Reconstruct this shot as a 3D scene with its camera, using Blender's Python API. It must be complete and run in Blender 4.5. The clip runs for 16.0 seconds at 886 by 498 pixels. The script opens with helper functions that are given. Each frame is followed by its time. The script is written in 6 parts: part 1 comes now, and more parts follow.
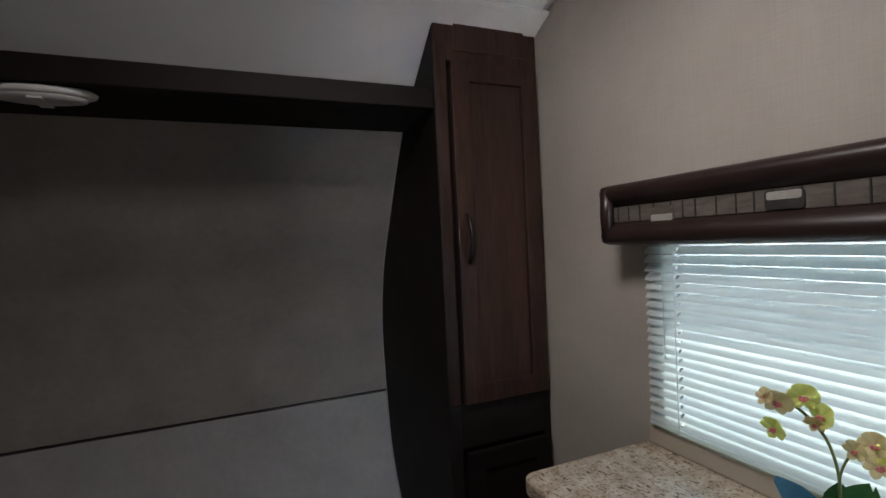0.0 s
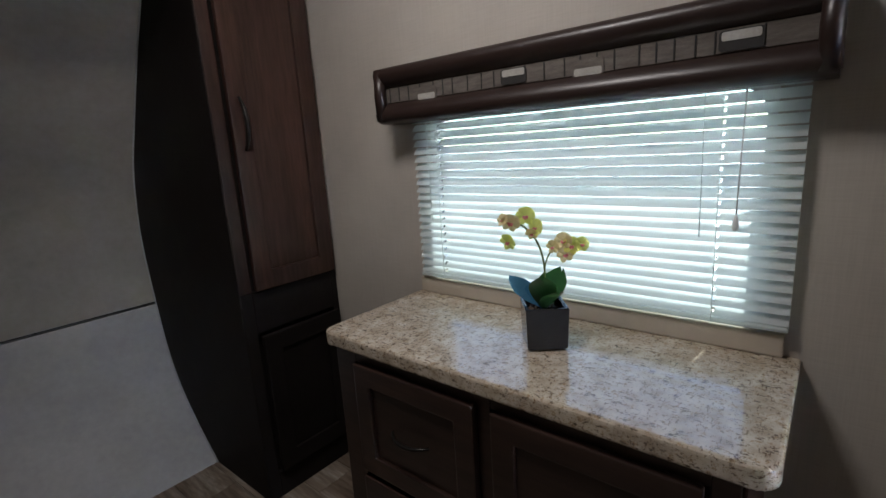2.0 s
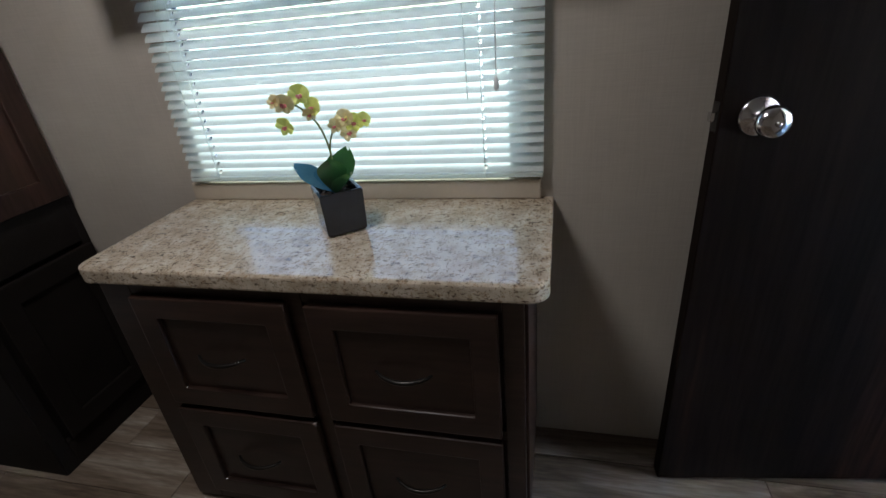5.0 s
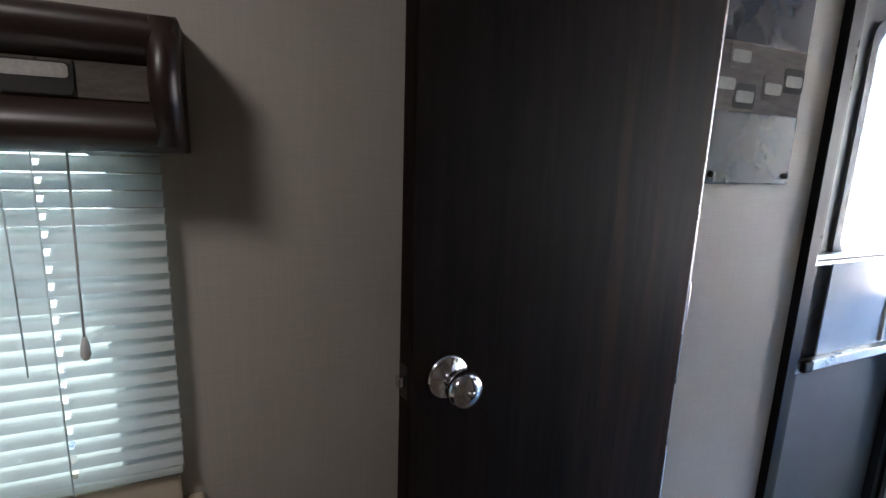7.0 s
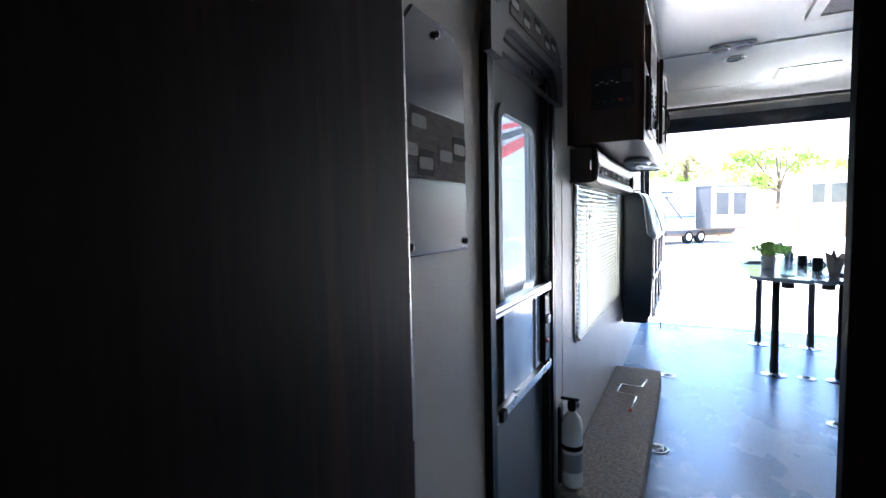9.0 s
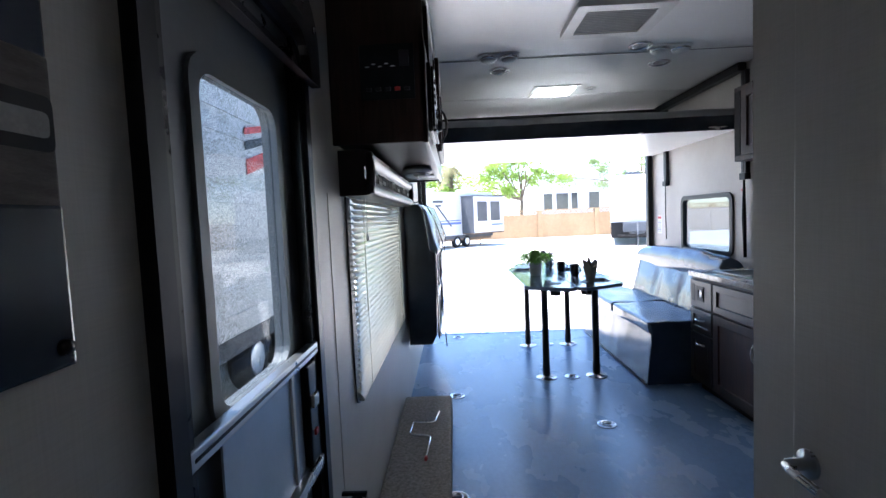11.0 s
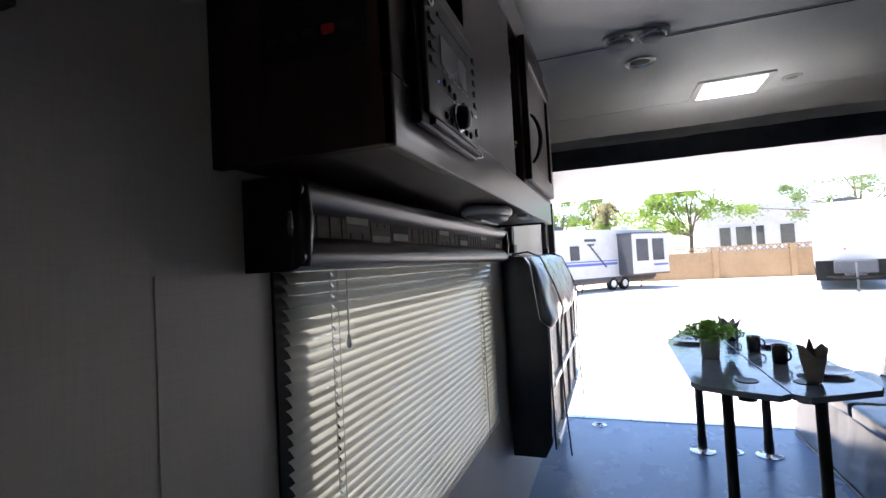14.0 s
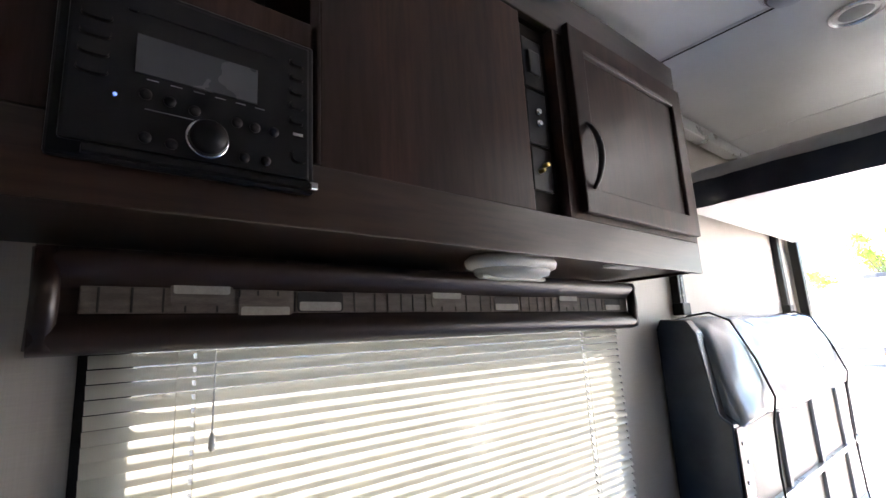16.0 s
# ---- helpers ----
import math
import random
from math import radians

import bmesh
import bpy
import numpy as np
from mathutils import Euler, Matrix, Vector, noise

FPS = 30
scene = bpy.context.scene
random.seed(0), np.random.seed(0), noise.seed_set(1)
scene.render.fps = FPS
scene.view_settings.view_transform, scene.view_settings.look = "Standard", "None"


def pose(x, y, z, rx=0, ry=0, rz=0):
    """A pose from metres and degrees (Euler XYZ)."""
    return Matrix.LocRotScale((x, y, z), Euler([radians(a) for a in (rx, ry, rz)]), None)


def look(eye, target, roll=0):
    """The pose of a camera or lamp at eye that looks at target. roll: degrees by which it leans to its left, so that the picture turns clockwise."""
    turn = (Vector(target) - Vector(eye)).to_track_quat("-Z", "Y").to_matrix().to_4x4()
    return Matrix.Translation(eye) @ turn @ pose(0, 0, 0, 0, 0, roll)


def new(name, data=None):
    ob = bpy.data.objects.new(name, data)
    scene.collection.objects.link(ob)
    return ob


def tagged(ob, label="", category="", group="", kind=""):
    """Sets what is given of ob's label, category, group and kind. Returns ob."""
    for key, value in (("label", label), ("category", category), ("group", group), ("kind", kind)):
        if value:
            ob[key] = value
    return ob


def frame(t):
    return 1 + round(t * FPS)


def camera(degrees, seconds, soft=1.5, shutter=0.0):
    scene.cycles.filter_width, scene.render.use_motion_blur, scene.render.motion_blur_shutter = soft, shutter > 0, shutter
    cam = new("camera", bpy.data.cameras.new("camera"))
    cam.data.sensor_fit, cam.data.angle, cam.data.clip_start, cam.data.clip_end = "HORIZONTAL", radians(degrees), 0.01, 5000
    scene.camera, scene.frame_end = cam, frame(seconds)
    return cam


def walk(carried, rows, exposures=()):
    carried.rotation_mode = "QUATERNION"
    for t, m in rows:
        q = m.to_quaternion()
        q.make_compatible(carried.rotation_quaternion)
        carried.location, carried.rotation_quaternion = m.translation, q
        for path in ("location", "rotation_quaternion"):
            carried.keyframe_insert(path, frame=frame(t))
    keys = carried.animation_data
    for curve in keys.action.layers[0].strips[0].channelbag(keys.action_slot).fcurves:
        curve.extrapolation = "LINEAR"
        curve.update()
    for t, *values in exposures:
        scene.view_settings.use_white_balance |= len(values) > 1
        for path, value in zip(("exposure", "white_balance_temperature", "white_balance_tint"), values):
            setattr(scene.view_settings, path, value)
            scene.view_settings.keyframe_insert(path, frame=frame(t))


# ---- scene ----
cam = camera(86.1, 16.0)
PATH = [
    (0, (0.275, 0.407, 1.247), (1.049, 2.251, 1.215), -2.7),
    (0.5, (0.202, 0.401, 1.222), (1.287, 2.078, 1.109), -3.0),
    (1, (0.172, 0.373, 1.208), (1.468, 1.885, 1.028), -3.1),
    (1.5, (0.166, 0.363, 1.194), (1.592, 1.735, 0.904), -2.9),
    (2, (0.162, 0.354, 1.151), (1.662, 1.608, 0.726), -3.6),
    (2.5, (0.16, 0.342, 1.118), (1.679, 1.509, 0.544), -4.8),
    (3, (0.171, 0.331, 1.101), (1.717, 1.403, 0.424), -5.3),
    (3.2, (0.175, 0.327, 1.094), (1.729, 1.364, 0.38), -5.6),
    (5.3, (0.175, 0.368, 1.128), (1.933, 0.698, 0.233), -5.0),
    (5.5, (0.192, 0.363, 1.133), (1.973, 0.598, 0.256), -4.4),
    (6, (0.268, 0.353, 1.149), (2.135, 0.269, 0.435), -1.4),
    (6.5, (0.394, 0.353, 1.18), (2.281, -0.135, 0.733), 1.0),
    (7, (0.491, 0.308, 1.226), (2.29, -0.476, 0.841), 2.0),
    (7.5, (0.553, 0.264, 1.244), (2.192, -0.841, 0.943), 0.7),
    (8, (0.621, 0.272, 1.243), (1.987, -1.175, 1.039), -0.1),
    (8.5, (0.685, 0.258, 1.258), (1.815, -1.384, 1.095), -1.1),
    (9, (0.733, 0.151, 1.263), (1.651, -1.62, 1.127), -1.2),
    (9.5, (0.781, 0.016, 1.278), (1.451, -1.865, 1.163), -1.5),
    (10, (0.813, -0.116, 1.291), (1.245, -2.064, 1.161), -1.7),
    (10.2, (0.836, -0.172, 1.294), (1.177, -2.138, 1.168), -2.2),
    (12.3, (0.783, -0.821, 1.337), (0.659, -2.813, 1.211), -0.8),
    (12.5, (0.776, -0.884, 1.341), (0.676, -2.878, 1.221), -1.0),
    (13, (0.72, -1.047, 1.373), (0.811, -3.043, 1.289), -1.7),
    (13.5, (0.675, -1.182, 1.386), (1.083, -3.14, 1.382), -2.4),
    (14, (0.642, -1.374, 1.395), (1.315, -3.257, 1.463), -3.1),
    (14.5, (0.584, -1.526, 1.396), (1.502, -3.293, 1.576), -3.7),
    (15, (0.472, -1.693, 1.42), (1.654, -3.288, 1.664), -2.3),
    (15.5, (0.375, -1.84, 1.407), (1.745, -3.266, 1.702), -2.6),
    (16, (0.294, -2.001, 1.392), (1.793, -3.27, 1.769), -3.1),
]
EXPO = [(0.0, 4.7, 6550, 16), (1.5, 4.8, 6500, 15), (3.0, 5.05, 6450, 15), (5.7, 4.95, 6450, 13), (6.5, 4.75, 6450, 15), (7.5, 4.8, 6500, 16), (8.0, 4.4, 6400, 14), (8.5, 3.85, 6200, 14), (9.0, 3.5, 6000, 14), (9.5, 3.2, 5900, 14), (10.2, 2.85, 5900, 14), (12.3, 2.0, 6000, 16),
        (13.5, 1.85, 6300, 16), (14.5, 1.95, 6800, 20), (15.2, 2.85, 7000, 20), (16.0, 3.5, 6900, 19)]
walk(cam, [(t, look(eye, target, roll)) for t, eye, target, roll in PATH], EXPO)

# ---- world and light ----
world = bpy.data.worlds.new("sky")
scene.world = world
world.use_nodes = True
wn = world.node_tree.nodes
sky = wn.new("ShaderNodeTexSky")
sky.sky_type, sky.sun_disc = "NISHITA", False
sky.sun_elevation, sky.sun_rotation = radians(70.5), radians(97)
sky.air_density, sky.dust_density, sky.ozone_density = 1.0, 0.2, 2.5
wn["Background"].inputs["Strength"].default_value = 0.15
world.node_tree.links.new(sky.outputs[0], wn["Background"].inputs[0])
sun = new("sun", bpy.data.lights.new("sun", "SUN"))
sun.data.energy, sun.data.angle, sun.data.color = 4.5, radians(0.53), (1.0, 0.95, 0.88)
sun.matrix_world = look((0, 0, 0), (-0.33, 0.04, -0.943))


vent = new("daylight_roof_vent", bpy.data.lights.new("daylight_roof_vent", "AREA"))
vent.data.shape, vent.data.size, vent.data.energy = "SQUARE", 0.30, 0.27
vent.data.color = (1.0, 0.97, 0.93)
vent.matrix_world = look((0.45, 1.00, 1.975), (0.45, 1.00, 0))

# ---- mesh tools ----


def box(x0, x1, y0, y1, z0, z1, bev=0.003, seg=2, bm=None):
    """A box with rounded edges, added to bm or new."""
    one = bmesh.new()
    bmesh.ops.create_cube(one, size=1)
    sx, sy, sz = abs(x1 - x0), abs(y1 - y0), abs(z1 - z0)
    for v in one.verts:
        v.co = Vector(((x0 + x1) / 2 + v.co.x * sx, (y0 + y1) / 2 + v.co.y * sy, (z0 + z1) / 2 + v.co.z * sz))
    b = min(bev, sx * 0.45, sy * 0.45, sz * 0.45)
    if b > 0:
        bmesh.ops.bevel(one, geom=list(one.edges), offset=b, segments=seg, profile=0.6, affect="EDGES")
    return merge(bm, one)


def merge(bm, one):
    if bm is None:
        return one
    mesh = bpy.data.meshes.new("tmp")
    one.to_mesh(mesh)
    one.free()
    bm.from_mesh(mesh)
    bpy.data.meshes.remove(mesh)
    return bm


def sweep(points, r, seg=10, bm=None, radii=None):
    """A round tube along points."""
    one = bmesh.new()
    pts = [Vector(p) for p in points]
    rings, side = [], None
    for i, p in enumerate(pts):
        d = (pts[min(i + 1, len(pts) - 1)] - pts[max(i - 1, 0)]).normalized()
        if side is None:
            side = d.orthogonal().normalized()
        side = (side - d * side.dot(d)).normalized()
        up = d.cross(side)
        rr = radii[i] if radii else r
        rings.append([one.verts.new(p + (side * math.cos(a) + up * math.sin(a)) * rr) for a in [2 * math.pi * k / seg for k in range(seg)]])
    for a, b in zip(rings, rings[1:]):
        for k in range(seg):
            one.faces.new((a[k], a[(k + 1) % seg], b[(k + 1) % seg], b[k])).smooth = True
    one.faces.new(rings[0][::-1]), one.faces.new(rings[-1])
    return merge(bm, one)


def lathe(profile, centre, axis="z", seg=24, bm=None):
    """Turn (radius, height) pairs about an axis through centre."""
    one = bmesh.new()
    rings = []
    for r, h in profile:
        ring = []
        for k in range(seg):
            a = 2 * math.pi * k / seg
            c, s = r * math.cos(a), r * math.sin(a)
            v = {"z": (c, s, h), "x": (h, c, s), "y": (c, h, -s)}[axis]
            ring.append(one.verts.new(Vector(centre) + Vector(v)))
        rings.append(ring)
    for a, b in zip(rings, rings[1:]):
        for k in range(seg):
            one.faces.new((a[k], a[(k + 1) % seg], b[(k + 1) % seg], b[k])).smooth = True
    one.faces.new(rings[0][::-1]), one.faces.new(rings[-1])
    bmesh.ops.recalc_face_normals(one, faces=list(one.faces))
    return merge(bm, one)


def prism(outline, axis, a, b, bev=0.0, bm=None, seg=2):
    """An outline of pairs drawn out along an axis from a to b: for x the pairs are (y, z), for y (x, z), for z (x, y)."""
    one = bmesh.new()
    put = {"x": lambda p, h: (h, p[0], p[1]), "y": lambda p, h: (p[0], h, p[1]), "z": lambda p, h: (p[0], p[1], h)}[axis]
    lo = [one.verts.new(put(p, a)) for p in outline]
    hi = [one.verts.new(put(p, b)) for p in outline]
    n = len(outline)
    one.faces.new(lo[::-1]), one.faces.new(hi)
    for k in range(n):
        one.faces.new((lo[k], lo[(k + 1) % n], hi[(k + 1) % n], hi[k]))
    bmesh.ops.recalc_face_normals(one, faces=list(one.faces))
    if bev:
        bmesh.ops.bevel(one, geom=list(one.edges), offset=bev, segments=seg, profile=0.6, affect="EDGES")
    return merge(bm, one)


def round_rect(x0, x1, y0, y1, r, n=5):
    pts = []
    for cx, cy, a0 in ((x1 - r, y1 - r, 0), (x0 + r, y1 - r, 90), (x0 + r, y0 + r, 180), (x1 - r, y0 + r, 270)):
        for k in range(n + 1):
            a = radians(a0 + 90 * k / n)
            pts.append((cx + r * math.cos(a), cy + r * math.sin(a)))
    return pts


def ring_prism(outer, inner, axis, a, b):
    """A frame: outer outline with an opening of the same number of points."""
    one = bmesh.new()
    put = {"x": lambda p, h: (h, p[0], p[1]), "y": lambda p, h: (p[0], h, p[1]), "z": lambda p, h: (p[0], p[1], h)}[axis]
    o0, o1 = [one.verts.new(put(p, a)) for p in outer], [one.verts.new(put(p, b)) for p in outer]
    i0, i1 = [one.verts.new(put(p, a)) for p in inner], [one.verts.new(put(p, b)) for p in inner]
    n = len(outer)
    for k in range(n):
        j = (k + 1) % n
        one.faces.new((o0[k], o0[j], o1[j], o1[k])), one.faces.new((i0[j], i0[k], i1[k], i1[j]))
        one.faces.new((o1[k], o1[j], i1[j], i1[k])), one.faces.new((o0[j], o0[k], i0[k], i0[j]))
    bmesh.ops.recalc_face_normals(one, faces=list(one.faces))
    return one


def smooth_line(pts, n=6):
    """Points along a smooth curve through pts."""
    out = []
    for i in range(len(pts) - 1):
        p0, p1, p2, p3 = (Vector(pts[min(max(i + k, 0), len(pts) - 1)]) for k in (-1, 0, 1, 2))
        for k in range(n):
            t = k / n
            out.append(tuple(0.5 * (2 * p1 + (p2 - p0) * t + (2 * p0 - 5 * p1 + 4 * p2 - p3) * t * t + (3 * p1 - p0 - 3 * p2 + p3) * t ** 3)))
    return out + [tuple(pts[-1])]


def mesh_of(name, bm, material, smooth=False):
    me = bpy.data.meshes.new(name)
    if smooth:
        for f in bm.faces:
            f.smooth = True
    bm.to_mesh(me)
    bm.free()
    me.materials.append(material)
    return me


def solid(name, bm, material, label="", category="", group="", kind="", smooth=False):
    """A thing of one mesh."""
    return tagged(new(name, mesh_of(name, bm, material, smooth)), label, category, group, kind)


def thing(name, at, label, category, group="", kind=""):
    ob = new(name)
    ob.empty_display_size = 0.05
    ob.location = at
    return tagged(ob, label, category, group, kind)


def part(name, bm, material, parent, label="", smooth=False):
    ob = new(name, mesh_of(name, bm, material, smooth))
    return under(ob, parent, label)


def under(ob, parent, label=""):
    m, p = Matrix.Identity(4), parent
    while p:
        m = Matrix.Translation(p.location) @ m if not p.parent else m
        p = p.parent
    ob.parent = parent
    if not parent.parent:
        ob.matrix_parent_inverse = m.inverted()
    return tagged(ob, label)


# ---- materials ----


def mat(name, rough=0.5, metal=0.0, spec=0.5):
    m = bpy.data.materials.new(name)
    m.use_nodes = True
    b = m.node_tree.nodes["Principled BSDF"]
    b.inputs["Roughness"].default_value, b.inputs["Metallic"].default_value = rough, metal
    b.inputs["Specular IOR Level"].default_value = spec
    return m, m.node_tree, b


def noise_tex(nt, scale, detail=4, stretch=(1, 1, 1), rough=0.6):
    n = nt.nodes
    co, mp, tx = n.new("ShaderNodeTexCoord"), n.new("ShaderNodeMapping"), n.new("ShaderNodeTexNoise")
    mp.inputs["Scale"].default_value = stretch
    tx.inputs["Scale"].default_value, tx.inputs["Detail"].default_value, tx.inputs["Roughness"].default_value = scale, detail, rough
    nt.links.new(co.outputs["Object"], mp.inputs[0])
    nt.links.new(mp.outputs[0], tx.inputs["Vector"])
    return tx


def ramp(nt, source, stops):
    r = nt.nodes.new("ShaderNodeValToRGB")
    e = r.color_ramp.elements
    e[0].position, e[0].color = stops[0][0], (*stops[0][1], 1)
    e[1].position, e[1].color = stops[-1][0], (*stops[-1][1], 1)
    for p, c in stops[1:-1]:
        e.new(p).color = (*c, 1)
    nt.links.new(source, r.inputs[0])
    return r.outputs[0]


def blend(nt, fac, a, b, mode="MIX"):
    m = nt.nodes.new("ShaderNodeMix")
    m.data_type, m.blend_type = "RGBA", mode
    for sock, v in ((m.inputs[0], fac), (m.inputs[6], a), (m.inputs[7], b)):
        if isinstance(v, (int, float)):
            sock.default_value = v
        elif isinstance(v, tuple):
            sock.default_value = (*v, 1)
        else:
            nt.links.new(v, sock)
    return m.outputs[2]


def bump(nt, b, height, strength, dist=0.002):
    u = nt.nodes.new("ShaderNodeBump")
    u.inputs["Strength"].default_value, u.inputs["Distance"].default_value = strength, dist
    nt.links.new(height, u.inputs["Height"])
    nt.links.new(u.outputs[0], b.inputs["Normal"])


def surface(name, low, high, scale=8, rough=0.5, metal=0.0, stretch=(1, 1, 1), grain=60, grain_amount=0.15, bump_amount=0.15, spec=0.5, rough_var=0.12, lo=0.3, hi=0.7):
    """Colour between two tones at a large and a fine scale, with uneven gloss and fine relief."""
    m, nt, b = mat(name, rough, metal, spec)
    big, fine = noise_tex(nt, scale, 4, stretch), noise_tex(nt, grain, 3, stretch)
    col = ramp(nt, big.outputs[0], [(lo, low), (hi, high)])
    fine_col = ramp(nt, fine.outputs[0], [(0.3, (0.55, 0.55, 0.55)), (0.7, (1, 1, 1))])
    nt.links.new(blend(nt, grain_amount, col, fine_col, "MULTIPLY"), b.inputs["Base Color"])
    mr = nt.nodes.new("ShaderNodeMapRange")
    mr.inputs[3].default_value, mr.inputs[4].default_value = max(0.02, rough - rough_var), min(1, rough + rough_var)
    nt.links.new(big.outputs[0], mr.inputs[0])
    nt.links.new(mr.outputs[0], b.inputs["Roughness"])
    if bump_amount:
        bump(nt, b, fine.outputs[0], bump_amount)
    return m


def linen(name, low, high, rough=0.6):
    """Printed wall vinyl with a woven cross-hatch and cloudy tone."""
    m, nt, b = mat(name, rough, 0, 0.35)
    cloud = noise_tex(nt, 2.2, 3)
    h, v = noise_tex(nt, 16, 3, (1, 1, 22)), noise_tex(nt, 16, 3, (22, 22, 0.8))
    weave = blend(nt, 0.5, h.outputs[0], v.outputs[0])
    col = ramp(nt, cloud.outputs[0], [(0.3, low), (0.7, high)])
    dark = ramp(nt, weave, [(0.35, (0.80, 0.79, 0.77)), (0.62, (1, 1, 1))])
    nt.links.new(blend(nt, 0.5, col, dark, "MULTIPLY"), b.inputs["Base Color"])
    bump(nt, b, weave, 0.12, 0.001)
    return m


def wood(name, low, mid, high, along=(1, 1, 0.09), rough=0.38, spec=0.26):
    """Dark stained wood grain drawn out along one axis."""
    m, nt, b = mat(name, rough, 0, spec)
    broad, fine = noise_tex(nt, 7, 5, along, 0.65), noise_tex(nt, 85, 4, along)
    col = ramp(nt, broad.outputs[0], [(0.32, low), (0.52, mid), (0.72, high)])
    pores = ramp(nt, fine.outputs[0], [(0.35, (0.45, 0.42, 0.42)), (0.6, (1, 1, 1))])
    nt.links.new(blend(nt, 0.7, col, pores, "MULTIPLY"), b.inputs["Base Color"])
    bump(nt, b, fine.outputs[0], 0.10, 0.0008)
    return m


WALL = linen("wall_vinyl", (0.47, 0.43, 0.38), (0.56, 0.52, 0.46))
WALL_PALE = linen("pale_wall_vinyl", (0.49, 0.45, 0.40), (0.57, 0.53, 0.475), 0.42)
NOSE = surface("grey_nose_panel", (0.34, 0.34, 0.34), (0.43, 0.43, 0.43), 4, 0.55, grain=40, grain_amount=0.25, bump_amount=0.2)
# Upper panel's tone is lowered to stand in for the dimmer light there.
NOSE_SHADED = surface("taupe_nose_shaded", (0.225, 0.21, 0.195), (0.30, 0.28, 0.26), 4, 0.55, grain=40, grain_amount=0.25, bump_amount=0.2)
CEIL = surface("ceiling_white", (0.80, 0.80, 0.79), (0.86, 0.86, 0.85), 3, 0.33, spec=0.9, grain_amount=0.05, bump_amount=0.05)
WHITE_GLOSS = surface("white_panel", (0.72, 0.72, 0.70), (0.80, 0.80, 0.78), 3, 0.35, grain_amount=0.05, bump_amount=0.03)
WOOD_V = wood("espresso_wood_upright", (0.018, 0.010, 0.008), (0.038, 0.019, 0.014), (0.068, 0.031, 0.021), (1, 1, 0.09), 0.42, 0.22)
WOOD_Y = wood("espresso_wood_level", (0.018, 0.010, 0.008), (0.034, 0.019, 0.014), (0.055, 0.030, 0.022), (1, 0.09, 1), 0.3, 0.5)
DOOR_WOOD = wood("dark_door_wood", (0.007, 0.005, 0.004), (0.016, 0.010, 0.008), (0.052, 0.023, 0.015), (1, 1, 0.07), 0.55, 0.045)
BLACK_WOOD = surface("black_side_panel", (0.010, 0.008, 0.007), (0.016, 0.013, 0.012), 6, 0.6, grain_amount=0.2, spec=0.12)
VINYL = surface("brown_leatherette", (0.024, 0.014, 0.011), (0.030, 0.017, 0.014), 9, 0.36, grain=220, grain_amount=0.08, bump_amount=0.02, rough_var=0.02)
# Both black vinyls carry reflected sky as blue in their colour.
BLACK_VINYL = surface("black_leatherette", (0.013, 0.019, 0.030), (0.024, 0.034, 0.050), 7, 0.22, grain=200, grain_amount=0.1, bump_amount=0.05, rough_var=0.03)
SOFA_VINYL = surface("black_leatherette_sky_sheen", (0.026, 0.042, 0.068), (0.042, 0.064, 0.098), 7, 0.2, grain=160, grain_amount=0.1, bump_amount=0.08, rough_var=0.03, spec=0.8)
CLOTH = surface("taupe_print_cloth", (0.085, 0.07, 0.06), (0.17, 0.145, 0.125), 20, 0.8, stretch=(1, 1, 5), grain=190, grain_amount=0.5, bump_amount=0.3)
CLOTH_PALE = surface("pale_print_cloth", (0.36, 0.34, 0.31), (0.46, 0.44, 0.40), 30, 0.8, grain=220, grain_amount=0.4, bump_amount=0.3)
CLOTH_BLACK = surface("black_print_cloth", (0.015, 0.014, 0.013), (0.03, 0.028, 0.026), 30, 0.8, grain=220)
CHROME = surface("chrome", (0.72, 0.72, 0.74), (0.82, 0.82, 0.84), 6, 0.14, 1.0, grain_amount=0.05, bump_amount=0.0, rough_var=0.05)
NICKEL = surface("brushed_nickel", (0.50, 0.49, 0.47), (0.62, 0.61, 0.59), 9, 0.28, 1.0, grain_amount=0.1, bump_amount=0.02)
DARK_METAL = surface("dark_bronze", (0.020, 0.018, 0.017), (0.036, 0.033, 0.03), 12, 0.3, 0.7, grain_amount=0.1, bump_amount=0.02)
ALUMINIUM = surface("aluminium_trim", (0.60, 0.61, 0.62), (0.70, 0.71, 0.72), 8, 0.30, 0.9, grain_amount=0.1, bump_amount=0.03)
BLACK = surface("black_plastic", (0.008, 0.008, 0.009), (0.014, 0.014, 0.015), 12, 0.36, grain_amount=0.2, bump_amount=0.05, spec=0.18)
BLACK_STEEL = surface("black_steel", (0.014, 0.014, 0.015), (0.028, 0.028, 0.029), 10, 0.35, 0.4, grain_amount=0.2, bump_amount=0.05)
GREY_PLASTIC = surface("grey_plastic", (0.30, 0.31, 0.32), (0.36, 0.37, 0.38), 10, 0.45, grain_amount=0.1)
WHITE_PLASTIC = surface("white_plastic", (0.70, 0.70, 0.68), (0.78, 0.78, 0.76), 10, 0.35, grain_amount=0.06, bump_amount=0.03)
SINK_CREAM = surface("cream_sink", (0.62, 0.60, 0.54), (0.72, 0.70, 0.64), 5, 0.25, grain_amount=0.05, bump_amount=0.0)
TRIM_BEIGE = surface("beige_trim", (0.46, 0.40, 0.32), (0.54, 0.47, 0.38), 6, 0.5, grain_amount=0.1)
